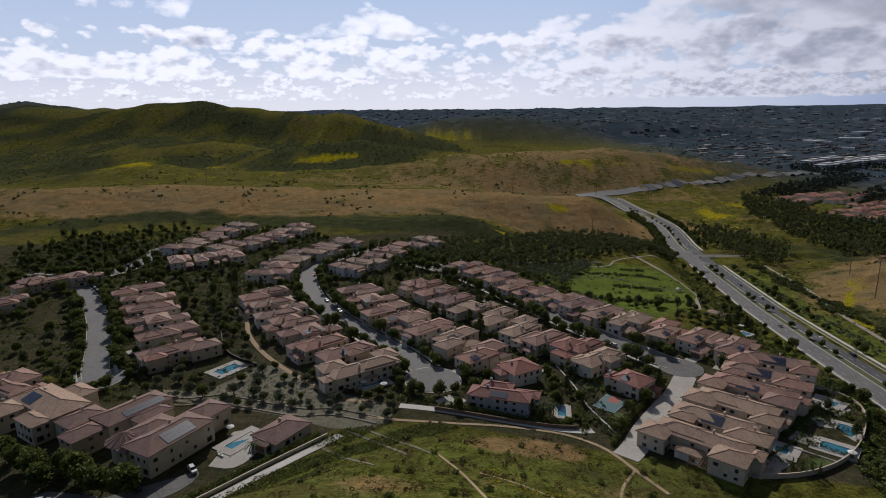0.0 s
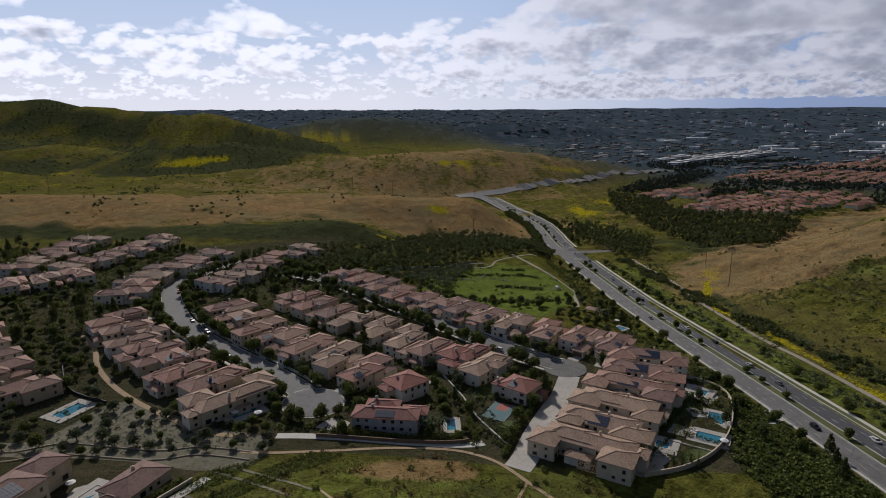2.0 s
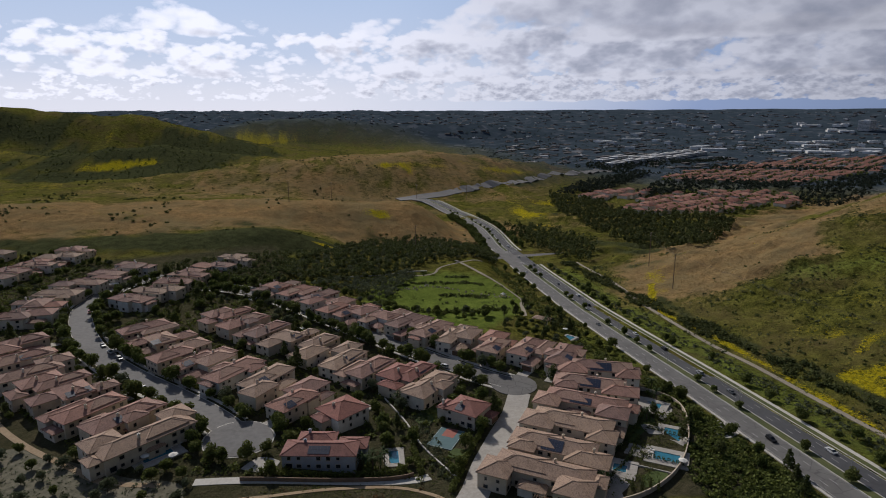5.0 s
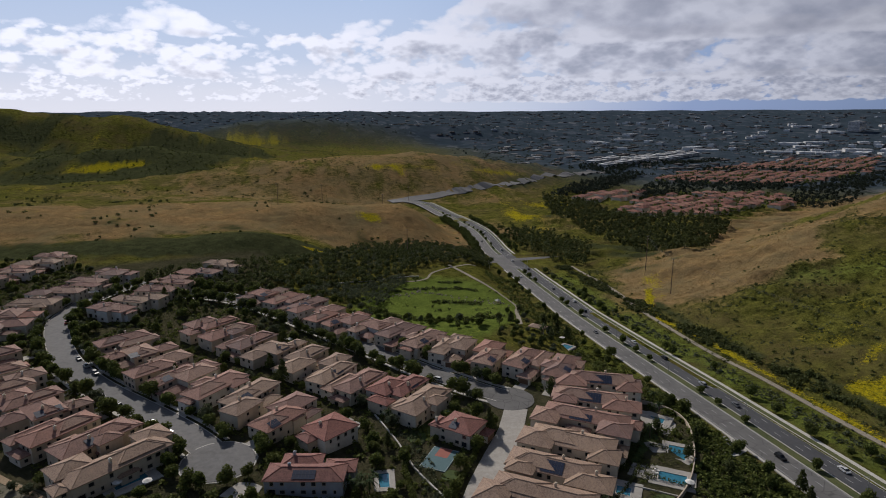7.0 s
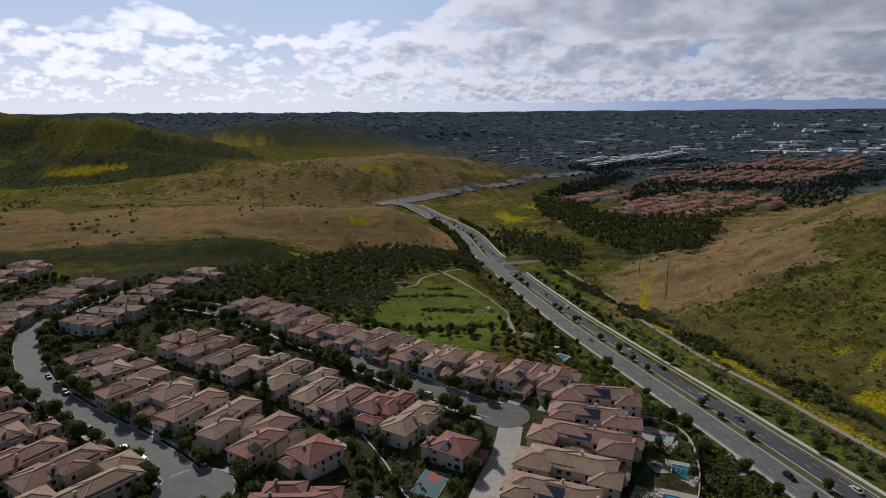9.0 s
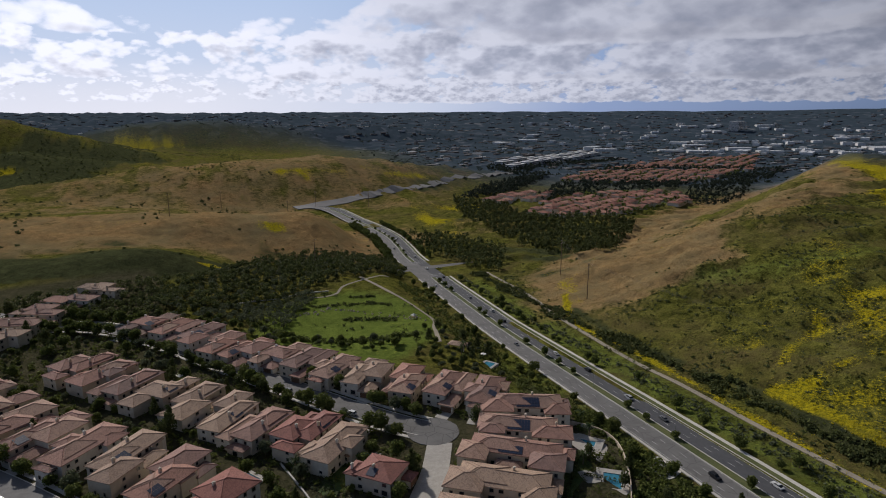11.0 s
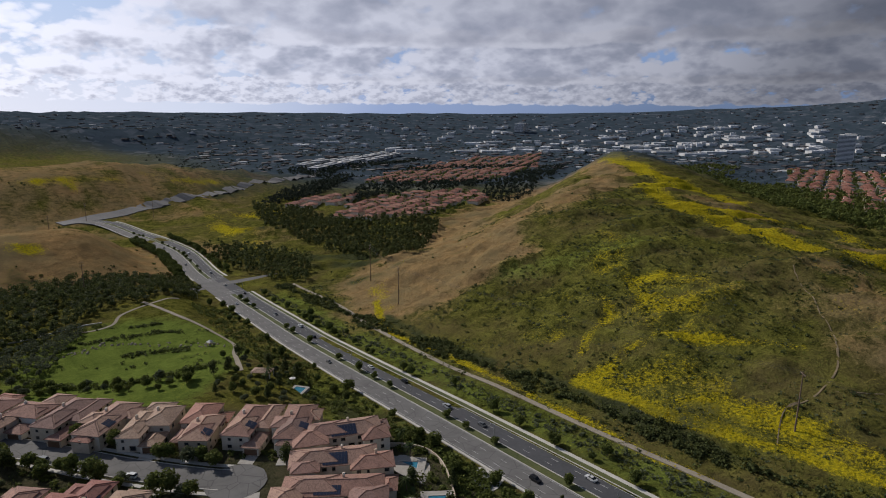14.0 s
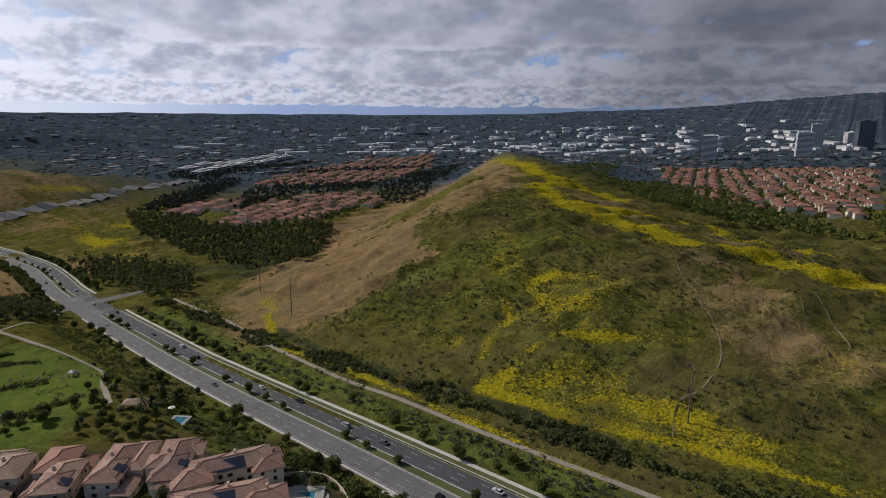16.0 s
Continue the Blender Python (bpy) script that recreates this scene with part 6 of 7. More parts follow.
def estate(poly, turn, dx, dy, label, group, single=True, loose=2.0, size=1.0):
    """Rows of houses over a polygon, each on its own or, far off, joined."""
    c, s = math.cos(radians(turn)), math.sin(radians(turn))
    cx, cy = sum(p[0] for p in poly) / len(poly), sum(p[1] for p in poly) / len(poly)
    rnd, joined = random.Random(int(cx)), []
    for i in range(-40, 41):
        for j in range(-40, 41):
            u, v = i * dx + (dx / 2 if j % 2 else 0), j * dy + (j // 2) * dy * 0.35
            x, y = cx + u * c - v * s + rnd.uniform(-loose, loose), cy + u * s + v * c + rnd.uniform(-loose, loose)
            if not within(poly, x, y) or rnd.random() < 0.06:
                continue
            m = pose(x, y, gz(x, y) + 0.2, 0, 0, turn + 180 * (j % 2) + rnd.uniform(-8, 8)) @ Matrix.Diagonal((size, size, rnd.uniform(0.9, 1.1), 1))
            me = FAR_HOUSES[rnd.randrange(3)]
            if single:
                h = new("distant_house", me)
                h.matrix_basis = m
                tagged(h, label, "house", group)
            else:
                joined.append((m, me))
    if joined:
        verts, faces, which = [], [], []
        for m, me in joined:
            n = len(verts)
            verts.extend(tuple(m @ v.co) for v in me.vertices)
            for p in me.polygons:
                faces.append([n + k for k in p.vertices])
                which.append(p.material_index)
        me = bpy.data.meshes.new("distant_houses")
        me.from_pydata(verts, [], faces)
        me.materials.append(M_WALL), me.materials.append(M_ROOF_FAR)
        me.polygons.foreach_set("material_index", which)
        tagged(new("distant_houses", me), label, "houses", kind="stuff")


FAR_WORDS = "distant two-storey house with a dark red tiled roof"
estate([(526, 954), (611, 1014), (685, 965), (608, 901)], 30, 18, 24, FAR_WORDS, "distant estate by the wood")
estate([(525, 815), (625, 894), (837, 950), (916, 879), (815, 768), (594, 710), (559, 748)], 22, 18, 24, FAR_WORDS, "distant estate behind the wood")
estate([(832, 1139), (1139, 1365), (1547, 1170), (1105, 1014)], 28, 20, 27, "distant two-storey houses with dark red tiled roofs", "", False)
estate([(1170, 1398), (1495, 1542), (2132, 1612), (1560, 1209)], 28, 21, 29, "distant two-storey houses with dark red tiled roofs", "", False)
estate([(910, 195), (1040, 294), (1560, 515), (1820, 572), (1716, 78), (897, 78)], 12, 17, 22, "distant two-storey houses with orange tiled roofs", "", False, 4.0, 0.8)


def shed_mesh(w, d, h, pale=True):
    s = Shell()
    s.box(-w / 2, w / 2, -d / 2, d / 2, -6, h)
    split = len(s.f)
    s.box(-w / 2 - 0.3, w / 2 + 0.3, -d / 2 - 0.3, d / 2 + 0.3, h, h + 0.8)
    for k in range(4):
        s.box(-w * 0.4 + k * w * 0.22, -w * 0.4 + k * w * 0.22 + 4, -3, 3, h + 0.8, h + 2.4)
    return two_tone("warehouse", s, split, (M_FARWALL, M_FARROOF))


SHEDS = [shed_mesh(66, 36, 7), shed_mesh(42, 28, 8), shed_mesh(95, 44, 7), shed_mesh(30, 26, 11)]
town = random.Random(5)
count = 0
while count < 230:
    a, r = town.uniform(-2.6, 85.8), town.uniform(2700, 4200)
    x, y = r * math.cos(radians(a)), r * math.sin(radians(a))
    if town.random() > smooth(0, 30, a) * 0.0 + 0.2 + 0.8 * math.exp(-((a - 22) / 20) ** 2):
        continue
    if y < 0.45 * (x - 3000) or y > 1.7 * x:
        continue
    ob = new("warehouse", SHEDS[town.randrange(4)])
    ob.matrix_basis = pose(x, y, gz(x, y) + 1, 0, 0, 28 + town.choice((0, 117)))
    tagged(ob, "low pale flat-roofed warehouse on the plain", "warehouse", "warehouses on the plain")
    count += 1


def banded(w, d, floors, storey, glassy=False):
    """A block in one piece whose set-back window bands alternate with parapets."""
    v, f, which = [], [], []
    rings = [(0.0, -4.0)]
    for k in range(floors):
        z = k * storey
        rings += [(0.0, z + 0.5 * storey), (0.6, z + 0.5 * storey), (0.6, z + storey), (0.0, z + storey)]
    rings += [(-w * 0.22, floors * storey + 0.1), (-w * 0.22, floors * storey + 3.5)]
    for grow, z in rings:
        a, b = w / 2 + grow, d / 2 + max(grow, -d * 0.3)
        v.extend([(-a, -b, z), (a, -b, z), (a, b, z), (-a, b, z)])
    for r in range(len(rings) - 1):
        for k in range(4):
            m = (k + 1) % 4
            f.append((4 * r + k, 4 * r + m, 4 * r + 4 + m, 4 * r + 4 + k))
            which.append(0 if r % 4 == 0 and r < len(rings) - 3 else 1)
    n = 4 * len(rings) - 4
    f.append((n, n + 1, n + 2, n + 3)), which.append(1)
    me = bpy.data.meshes.new("office")
    me.from_pydata(v, [], f)
    me.materials.append(M_FARGLASS), me.materials.append(M_FARGLASS if glassy else M_FARWALL)
    me.polygons.foreach_set("material_index", which)
    return me


# glass-walled offices beyond the wood
for k in range(16):
    x, y = 990 + 80 * (k % 8) + 26 * (k // 8), 1550 + 47 * (k % 8) + 104 * (k // 8)
    me = banded(72, 30, 3, 4.2)
    ob = new("office", me)
    ob.matrix_basis = pose(x, y, gz(x, y), 0, 0, 30)
    tagged(ob, "low office block with bands of dark glass", "office", "offices beyond the wood")


def tower(x, y, w, d, floors, turn, glassy=False):
    me = banded(w, d, floors, 4.0, glassy)
    ob = new("office_tower", me)
    ob.matrix_basis = pose(x, y, gz(x, y), 0, 0, turn)
    tagged(ob, "dark glass office tower" if glassy else "pale office tower with bands of windows", "tower", "office towers")


for x, y, w, d, floors, turn, glassy in ((2330, 560, 98, 46, 21, 10, False), (2440, 285, 104, 46, 21, 8, False), (3050, 290, 65, 46, 26, 8, False), (2880, 125, 80, 52, 27, 12, True), (2790, -70, 72, 52, 31, 12, True), (3250, 170, 117, 52, 12, 10, False), (2280, -40, 60, 40, 27, 6, False), (3000, 2400, 90, 52, 13, 20, False)):
    tower(x, y, w, d, floors, turn, glassy)

# the scattered town to the skyline
M_TOWN = material("town_walls", lambda nt, b: ramp(nt, nt.nodes.new("ShaderNodeNewGeometry").outputs["Random Per Island"], [(0.0, (0.06, 0.05, 0.045)), (0.6, (0.12, 0.105, 0.10)), (0.85, (0.24, 0.23, 0.22)), (1.0, (0.66, 0.66, 0.66))]), 0.85)
spots = []
while len(spots) < 4000:
    a, r = town.uniform(-5.2, 166.4), 1500 + 1900 * town.random()
    x, y = r * math.cos(radians(a)), r * math.sin(radians(a))
    if y > 0.45 * (x - 3000) and (x - 0.25 * y > 200 or r > 3000) and noise.noise((x / 260, y / 260, 1)) > -0.25:
        spots.append((x, y))
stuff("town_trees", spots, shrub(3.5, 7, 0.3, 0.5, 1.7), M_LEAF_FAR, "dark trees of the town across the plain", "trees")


def small_block(s, x, y, z, rnd):
    w, d, h = rnd.uniform(9, 34), rnd.uniform(9, 22), rnd.uniform(2.5, 5)
    s.box(x - w / 2, x + w / 2, y - d / 2, y + d / 2, z - 4, z + h)


spots = []
while len(spots) < 3200:
    a, r = town.uniform(-5.2, 166.4), 1800 + 3050 * town.random()
    x, y = r * math.cos(radians(a)), r * math.sin(radians(a))
    if y > 0.45 * (x - 3000) and (x - 0.25 * y > 330 or r > 3100):
        spots.append((x, y))
stuff("town_buildings", spots, small_block, M_TOWN, "small buildings of the town across the plain", "buildings")
for poly, n, gap in (([(525, 815), (625, 894), (837, 950), (916, 879), (815, 768), (594, 710)], 260, 8), ([(832, 1139), (1139, 1365), (1547, 1170), (1105, 1014)], 420, 9), ([(1170, 1398), (1495, 1542), (2132, 1612), (1560, 1209)], 380, 10), ([(910, 195), (1040, 294), (1560, 515), (1820, 572), (1716, 78), (897, 78)], 1100, 9)):
    stuff("estate_trees", scatter(poly, n, 60 + n, gap), wood_tree(5, 9, 0.5, 20, 2.0), M_LEAF, "green trees between distant houses", "trees")


# ---- gardens, walls, pools ----


def pool(x, y, w, d, turn, deck=3.0, label="blue swimming pool in a pale paved terrace"):
    z = gz(x, y)
    p = thing("swimming_pool", x, y, z, turn, label, "pool")
    a, b = w / 2, d / 2
    part("terrace", frame_mesh("terrace", a, b, deck), M_PAVER, p, "pale paving round the water")
    part("water", Shell().box(-a, a, -b, b, -0.4, 0.12), M_WATER, p, "clear blue water")
    part("coping", frame_mesh("coping", a - 0.02, b - 0.02, 0.35, 0.34, 0.2), M_CONCRETE, p)
    return p


def frame_mesh(name, a, b, wide, top=0.28, low=-1.2):
    """A flat rectangular ring in one piece."""
    v, f = [], []
    for x, y, z in ((a, b, low), (a, b, top), (a + wide, b + wide, top), (a + wide, b + wide, low)):
        v.extend([(-x, -y, z), (x, -y, z), (x, y, z), (-x, y, z)])
    for r in range(4):
        for k in range(4):
            m, q = (k + 1) % 4, (r + 1) % 4
            f.append((4 * r + k, 4 * r + m, 4 * q + m, 4 * q + k))
    me = bpy.data.meshes.new(name)
    me.from_pydata(v, [], f)
    return me


pool(142, 196, 9, 5.5, -41)
pool(155, 210, 6, 9, -41, 2.5)
pool(122, 195, 4.5, 4.5, -41, 3.5, "small square pool in a pale terrace")
pool(165, 236, 7, 4, -50)
pool(-32, 243, 10, 4.5, 30, 3.5)
pool(-100, 258, 11, 6, 55, 3.0)
pool(48, 224, 3.5, 8, -10, 2.0)
pool(170, 320, 7, 5.5, 30, 1.2)
pool(-74, 197, 4, 12, -32, 3.0, "long narrow pool beside a garden house")
pool(83, 262, 3.5, 8, 40, 1.5)
pool(42, 264, 5, 7, 30, 1.5)


def slab(name, points, mat, label, category, lift=0.16):
    return tagged(part(name, blob(points, lift), mat), label, category, kind="structure")


slab("lawn", [(126, 184), (133, 184), (136, 188), (130, 190)], M_LAWN, "small green garden lawn", "lawn")
slab("lawn", [(136, 208), (146, 216), (141, 223), (131, 215)], M_LAWN, "small green garden lawn", "lawn")
slab("lawn", [(66, 242), (76, 254), (72, 260), (62, 248)], M_LAWN, "green garden lawn behind a house", "lawn")
slab("terrace", [(104, 178), (120, 186), (116, 194), (100, 186)], M_PAVER, "pale paved terrace behind a house", "terrace")
slab("terrace", [(-80, 181), (-71, 180), (-66, 190), (-70, 202), (-79, 203), (-79, 192)], M_PAVER, "pale paved courtyard of the garden house", "terrace", 0.12)
slab("forecourt", [(-132, 160), (-100, 158), (-84, 168), (-82, 178), (-92, 172), (-108, 164), (-126, 168)], M_ASPHALT, "grey forecourt before the large house", "forecourt", 0.12)
slab("forecourt", [(-4, 226), (4, 222), (9, 228), (2, 232)], M_PAVER, "pale paved square below the cul-de-sac", "forecourt", 0.19)
slab("lay_by", [(183.5, 205), (183, 217), (175, 213), (174.5, 203)], M_CONCRETE, "bare concrete pad beside the road", "pad", 0.2)
slab("mulch", [(-132, 240), (-104, 236), (-84, 262), (-58, 246), (-40, 232), (-22, 222), (-24, 206), (-42, 205), (-62, 214), (-88, 222), (-112, 228)], M_MULCH, "pale mulch of the scrub garden", "ground", 0.05)
for pts in ([(106, 178), (114, 180), (114, 186), (107, 185)], [(146, 212), (151, 211), (153, 217), (147, 219)], [(160, 222), (172, 232), (168, 244), (158, 236)]):
    slab("terrace", pts, M_PAVER, "pale paved garden terrace", "terrace", 0.15)
for pts in ([(124, 183), (132, 183), (136, 189), (127, 189)], [(142, 212), (156, 222), (150, 232), (138, 222)]):
    slab("lawn", pts, M_LAWN, "mown green garden lawn", "lawn", 0.1)
for pts in ([(114, 190), (128, 199), (140, 210)], [(126, 204), (140, 214), (152, 226)], [(144, 190), (134, 200)], [(160, 206), (148, 216)]):
    line = bend(pts, 1.2)
    rnd, s = random.Random(int(pts[0][0])), Shell()
    for px, py in line:
        leaf_cloud(s, (px, py, gz(px, py) + 0.8), (0.7, 0.7, 0.9), 26, 0.3, rnd, 0.4)
    tagged(part("hedge", s, M_LEAF_DARK), "low dark hedge between gardens", "hedge", kind="stuff")
for k in range(20):
    a, b = divmod(k, 5)
    step = part("stepping_slab", Shell().box(-0.7, 0.7, -0.7, 0.7, -0.3, 0.05), M_PAVER)
    step.matrix_basis = pose(133 + 1.25 * b - 1.1 * a, 199 + 1.1 * b + 1.25 * a, gz(135, 202) + 0.2, 0, 0, -41)
    tagged(step, "square pale stone slab set in grass", "slab", "stepping slabs by the pool")
slab("green", [(71, 216), (75, 220), (71, 224), (67, 220)], M_LAWN, "small putting green in a garden", "lawn")

court = thing("sport_court", 70, 231.5, gz(70, 231.5), -40, "blue-green sport court with a red keyhole", "court")
part("court_floor", Shell().box(-5, 5, -7, 7, -0.6, 0.25), M_SPORT, court)
part("court_key", Shell().box(-2.4, 2.4, 1, 7.0, 0.2, 0.255), M_SPORT_RED, court, "red painted area")
for x0, x1, y0, y1 in ((-4.8, 4.8, 6.7, 6.8), (-4.8, 4.8, -6.8, -6.7), (-4.8, -4.7, -6.7, 6.7), (4.7, 4.8, -6.7, 6.7)):
    part("court_line", Shell().box(x0, x1, y0, y1, 0.2, 0.262), M_PAINT, court, "white painted line")


def wall_run(name, points, height, thick, mat, label, category, step=3.0):
    line = bend(points, step)
    s = ribbon(line, -thick / 2, thick / 2, height, height + 0.8)
    return tagged(part(name, s, mat), label, category, kind="structure")


wall_run("wall_garden", [(105, 178), (122.6, 179.7), (141, 188.4), (159, 205.5), (175.6, 229.6), (176, 246), (160, 258)], 1.8, 0.4, M_WALL, "beige garden wall curving round the deep lots", "wall")
wall_run("wall_path", [(-43, 199.5), (-60, 181), (-74, 165), (-95, 142)], 1.4, 0.4, M_WALL, "low beige garden wall beside the path", "wall")
wall_run("wall_red_house", [(-4, 219), (20, 213.5), (44, 210), (52, 211)], 1.6, 0.4, M_WOOD, "brown garden wall below the red-roofed house", "wall")
for pts in ([(61.8, 199), (75, 219), (88, 237), (96, 250)], [(2, 222), (22, 216), (42, 213), (50, 215)], [(-46, 199.5), (-62, 182), (-76, 167), (-97, 144)], [(60, 240), (56, 226), (55, 212)]):
    line = bend(pts, 1.3)
    s, rnd = Shell(), random.Random(len(line))
    for px, py in line:
        leaf_cloud(s, (px + rnd.uniform(-0.3, 0.3), py + rnd.uniform(-0.3, 0.3), gz(px, py) + 1.1), (1.3, 1.3, 1.5), 60, 0.34, rnd, 0.4)
    tagged(part("hedge", s, M_LEAF), "clipped dark green garden hedge", "hedge", kind="stuff")
wall_run("wall_lots", [(-128, 330), (-118, 300), (-106, 276), (-88, 262)], 1.2, 0.3, M_IRON, "dark garden fence beside the earth path", "wall")
wall_run("wall_gully", [(54, 270), (58, 248), (60, 228), (66, 206)], 0.5, 0.6, M_CONCRETE, "low pale kerb along the stony gully", "wall")
# terraces of the scrub garden
for k in range(2):
    wall_run("wall_terrace", [(-132 + 6 * k, 240 - 7 * k), (-110, 230 - 6 * k), (-92, 232 - 7 * k), (-60, 221 - 6 * k), (-44, 220 - 5 * k), (-26, 213 - 5 * k)], 0.4, 0.45, M_TRACK, "low retaining wall in the scrub garden", "wall")


def palm_mesh(seed):
    s, rnd = Shell(), random.Random(seed)
    for k in range(26):
        a, lift = rnd.random() * 6.28, rnd.uniform(-0.5, 1.0)
        prev, w = Vector((0, 0, 5.2)), 0.22
        for j in range(4):
            q = prev + Vector((math.cos(a) * 0.75, math.sin(a) * 0.75, lift * 0.55 - 0.32 * j))
            side = Vector((-math.sin(a), math.cos(a), 0)) * w
            n = len(s.v)
            s.v.extend(tuple(p) for p in (prev - side, prev + side, q + side * 0.8, q - side * 0.8))
            s.f.append((n, n + 1, n + 2, n + 3))
            prev, w = q, w * 0.8
    me = s.mesh("fronds")
    me.materials.append(M_PALM)
    return me


FRONDS = [palm_mesh(k) for k in range(3)]
PALM_TRUNK = Shell().tube((0, 0, -0.5), (0.1, 0, 5.2), 0.22, 0.16, 7).mesh("trunk")
PALM_TRUNK.materials.append(M_BARK)
for k, (x, y) in enumerate([(36, 219), (39, 217), (42, 218), (44, 221), (40, 221), (58, 262), (160, 330), (164, 336), (-66, 186), (112, 188), (152, 222), (170, 240), (-96, 268), (100, 182), (168, 260), (176, 252)]):
    p = thing("palm_tree", x, y, gz(x, y), 50 * k, "feathery green palm tree with a slim trunk", "palm", "palms in the gardens")
    part("trunk", PALM_TRUNK, M_BARK, p)
    part("fronds", FRONDS[k % 3], M_PALM, p)
# tall thin cypresses
CYPRESS = crown_mesh("crown", 91, 7, 0.7, 4.6, 0.1, 150, 0.28, M_LEAF_DARK, cone=True)
CY_TRUNK = Shell().tube((0, 0, -0.4), (0, 0, 1.2), 0.1, 0.08, 5).mesh("trunk")
CY_TRUNK.materials.append(M_BARK)
for x, y in [(119, 183), (121.5, 181.5), (124, 180.6), (126.4, 179.6), (-177, 236), (-172, 240), (-184, 232)]:
    p = thing("cypress", x, y, gz(x, y), 0, "slim dark green garden cypress", "tree", "garden cypresses")
    part("trunk", CY_TRUNK, M_BARK, p)
    part("crown", CYPRESS, M_LEAF_DARK, p)


def umbrella(x, y):
    u = thing("parasol", x, y, gz(x, y) + 0.28, 0, "open white parasol on a pool terrace", "parasol", "parasols by the pools")
    part("pole", Shell().tube((0, 0, 0), (0, 0, 2.4), 0.04, 0.03, 6), M_METAL, u)
    s = Shell()
    ring = [(1.6 * math.cos(k * math.pi / 4), 1.6 * math.sin(k * math.pi / 4), 2.05) for k in range(8)]
    s.v = [*ring, (0, 0, 2.6)]
    s.f = [(k, (k + 1) % 8, 8) for k in range(8)]
    part("canopy", s, M_CLOTH, u, "white canvas canopy")


for x, y in ((-38, 246), (-35, 240), (-26, 238), (175, 333), (-80, 203), (144, 190)):
    umbrella(x, y)


def lounger(x, y, turn):
    b = thing("sun_lounger", x, y, gz(x, y) + 0.28, turn, "white sun lounger beside a pool", "lounger", "loungers by the pools")
    part("seat", Shell().box(-0.35, 0.35, -0.9, 0.4, 0.25, 0.38), M_CLOTH, b)
    part("backrest", Shell().box(-0.35, 0.35, 0.4, 0.95, 0.38, 0.75), M_CLOTH, b)
    for lx, ly in ((-0.3, -0.8), (0.3, -0.8), (-0.3, 0.5), (0.3, 0.5)):
        part("leg", Shell().box(lx - 0.03, lx + 0.03, ly - 0.03, ly + 0.03, -0.05, 0.25), M_METAL, b)


for x, y, turn in ((-28, 247, 30), (-26.5, 248, 30), (-25, 248.8, 30), (138, 200, 50), (139.5, 201, 50), (158, 205, 40), (-79, 188, 40), (-77.5, 187, 40)):
    lounger(x, y, turn)


def pavilion(x, y, turn, w, d, roof):
    p = thing("garden_pavilion", x, y, gz(x, y), turn, "small open garden pavilion with a tiled roof", "pavilion")
    for sx in (-1, 1):
        for sy in (-1, 1):
            part("post", Shell().box(sx * w / 2 - 0.2, sx * w / 2 + 0.2, sy * d / 2 - 0.2, sy * d / 2 + 0.2, -1, 2.8), M_WALL, p)
    s = Shell()
    s.hip(-w / 2, w / 2, -d / 2, d / 2, 2.8, 0.4)
    part("roof", s, roof, p)


pavilion(116, 200, -41, 4.5, 4.5, M_ROOF_TAN)
pavilion(148, 229, -41, 9, 4.5, M_ROOF)
pavilion(163, 340, 40, 5, 9, M_ROOF_TAN)

YARD = [(108, 181), (122, 182), (140, 191), (157, 207), (173, 230), (166, 246), (140, 222), (120, 200)]
WET = [(142, 196, 6.5), (155, 210, 7), (122, 195, 5), (165, 236, 6.5)]
stuff("shrubs", strewn(420, (104, 176, 178, 250), lambda x, y: within(YARD, x, y) and to_house(x, y) > 0.6 and all(math.hypot(x - a, y - b) > r for a, b, r in WET) and noise.noise((x / 7, y / 7, 4)) > -0.1), shrub(0.4, 1.0, 14, 0.8, 0.3), M_LEAF, "garden shrubs between the pool terraces", "shrubs")


def pergola(x, y, turn, w, d):
    p = thing("pergola", x, y, gz(x, y), turn, "dark timber pergola against a house wall", "pergola")
    for sx in (-1, 1):
        for sy in (-1, 1):
            part("post", Shell().box(sx * w / 2 - 0.1, sx * w / 2 + 0.1, sy * d / 2 - 0.1, sy * d / 2 + 0.1, -0.5, 2.7), M_WOOD, p)
    for sy in (-1, 1):
        part("beam", Shell().box(-w / 2 - 0.3, w / 2 + 0.3, sy * d / 2 - 0.08, sy * d / 2 + 0.08, 2.7, 2.95), M_WOOD, p)
    for k in range(9):
        a = -w / 2 + k * w / 8
        part("rafter", Shell().box(a - 0.05, a + 0.05, -d / 2 - 0.4, d / 2 + 0.4, 2.96, 3.12), M_WOOD, p)


pergola(86.5, 182.5, -41, 6.5, 4.0)


def shade_sail(x, y, z, turn, w, d, label):
    c = thing("flat_canopy", x, y, z, turn, label, "canopy")
    for sx in (-1, 1):
        for sy in (-1, 1):
            part("post", Shell().tube((sx * (w / 2 - 0.2), sy * (d / 2 - 0.2), -2.6), (sx * (w / 2 - 0.2), sy * (d / 2 - 0.2), 0), 0.07, 0.07, 6), M_METAL, c)
    part("roof_sheet", Shell().box(-w / 2, w / 2, -d / 2, d / 2, 0, 0.12), M_CLOTH, c, "white sheet")


# added white sheets; the first stands in for a sun glint off a roof
shade_sail(-90, 470, gz(-90, 470) + 2.7, 20, 6, 5, "flat white canopy added in place of a bright roof glint")
shade_sail(-30, 470, gz(-30, 470) + 2.7, 35, 7, 4, "flat white canopy beside an upper house")
shade_sail(26, 356, gz(26, 356) + 2.7, 40, 4, 4, "small white canopy behind a house")

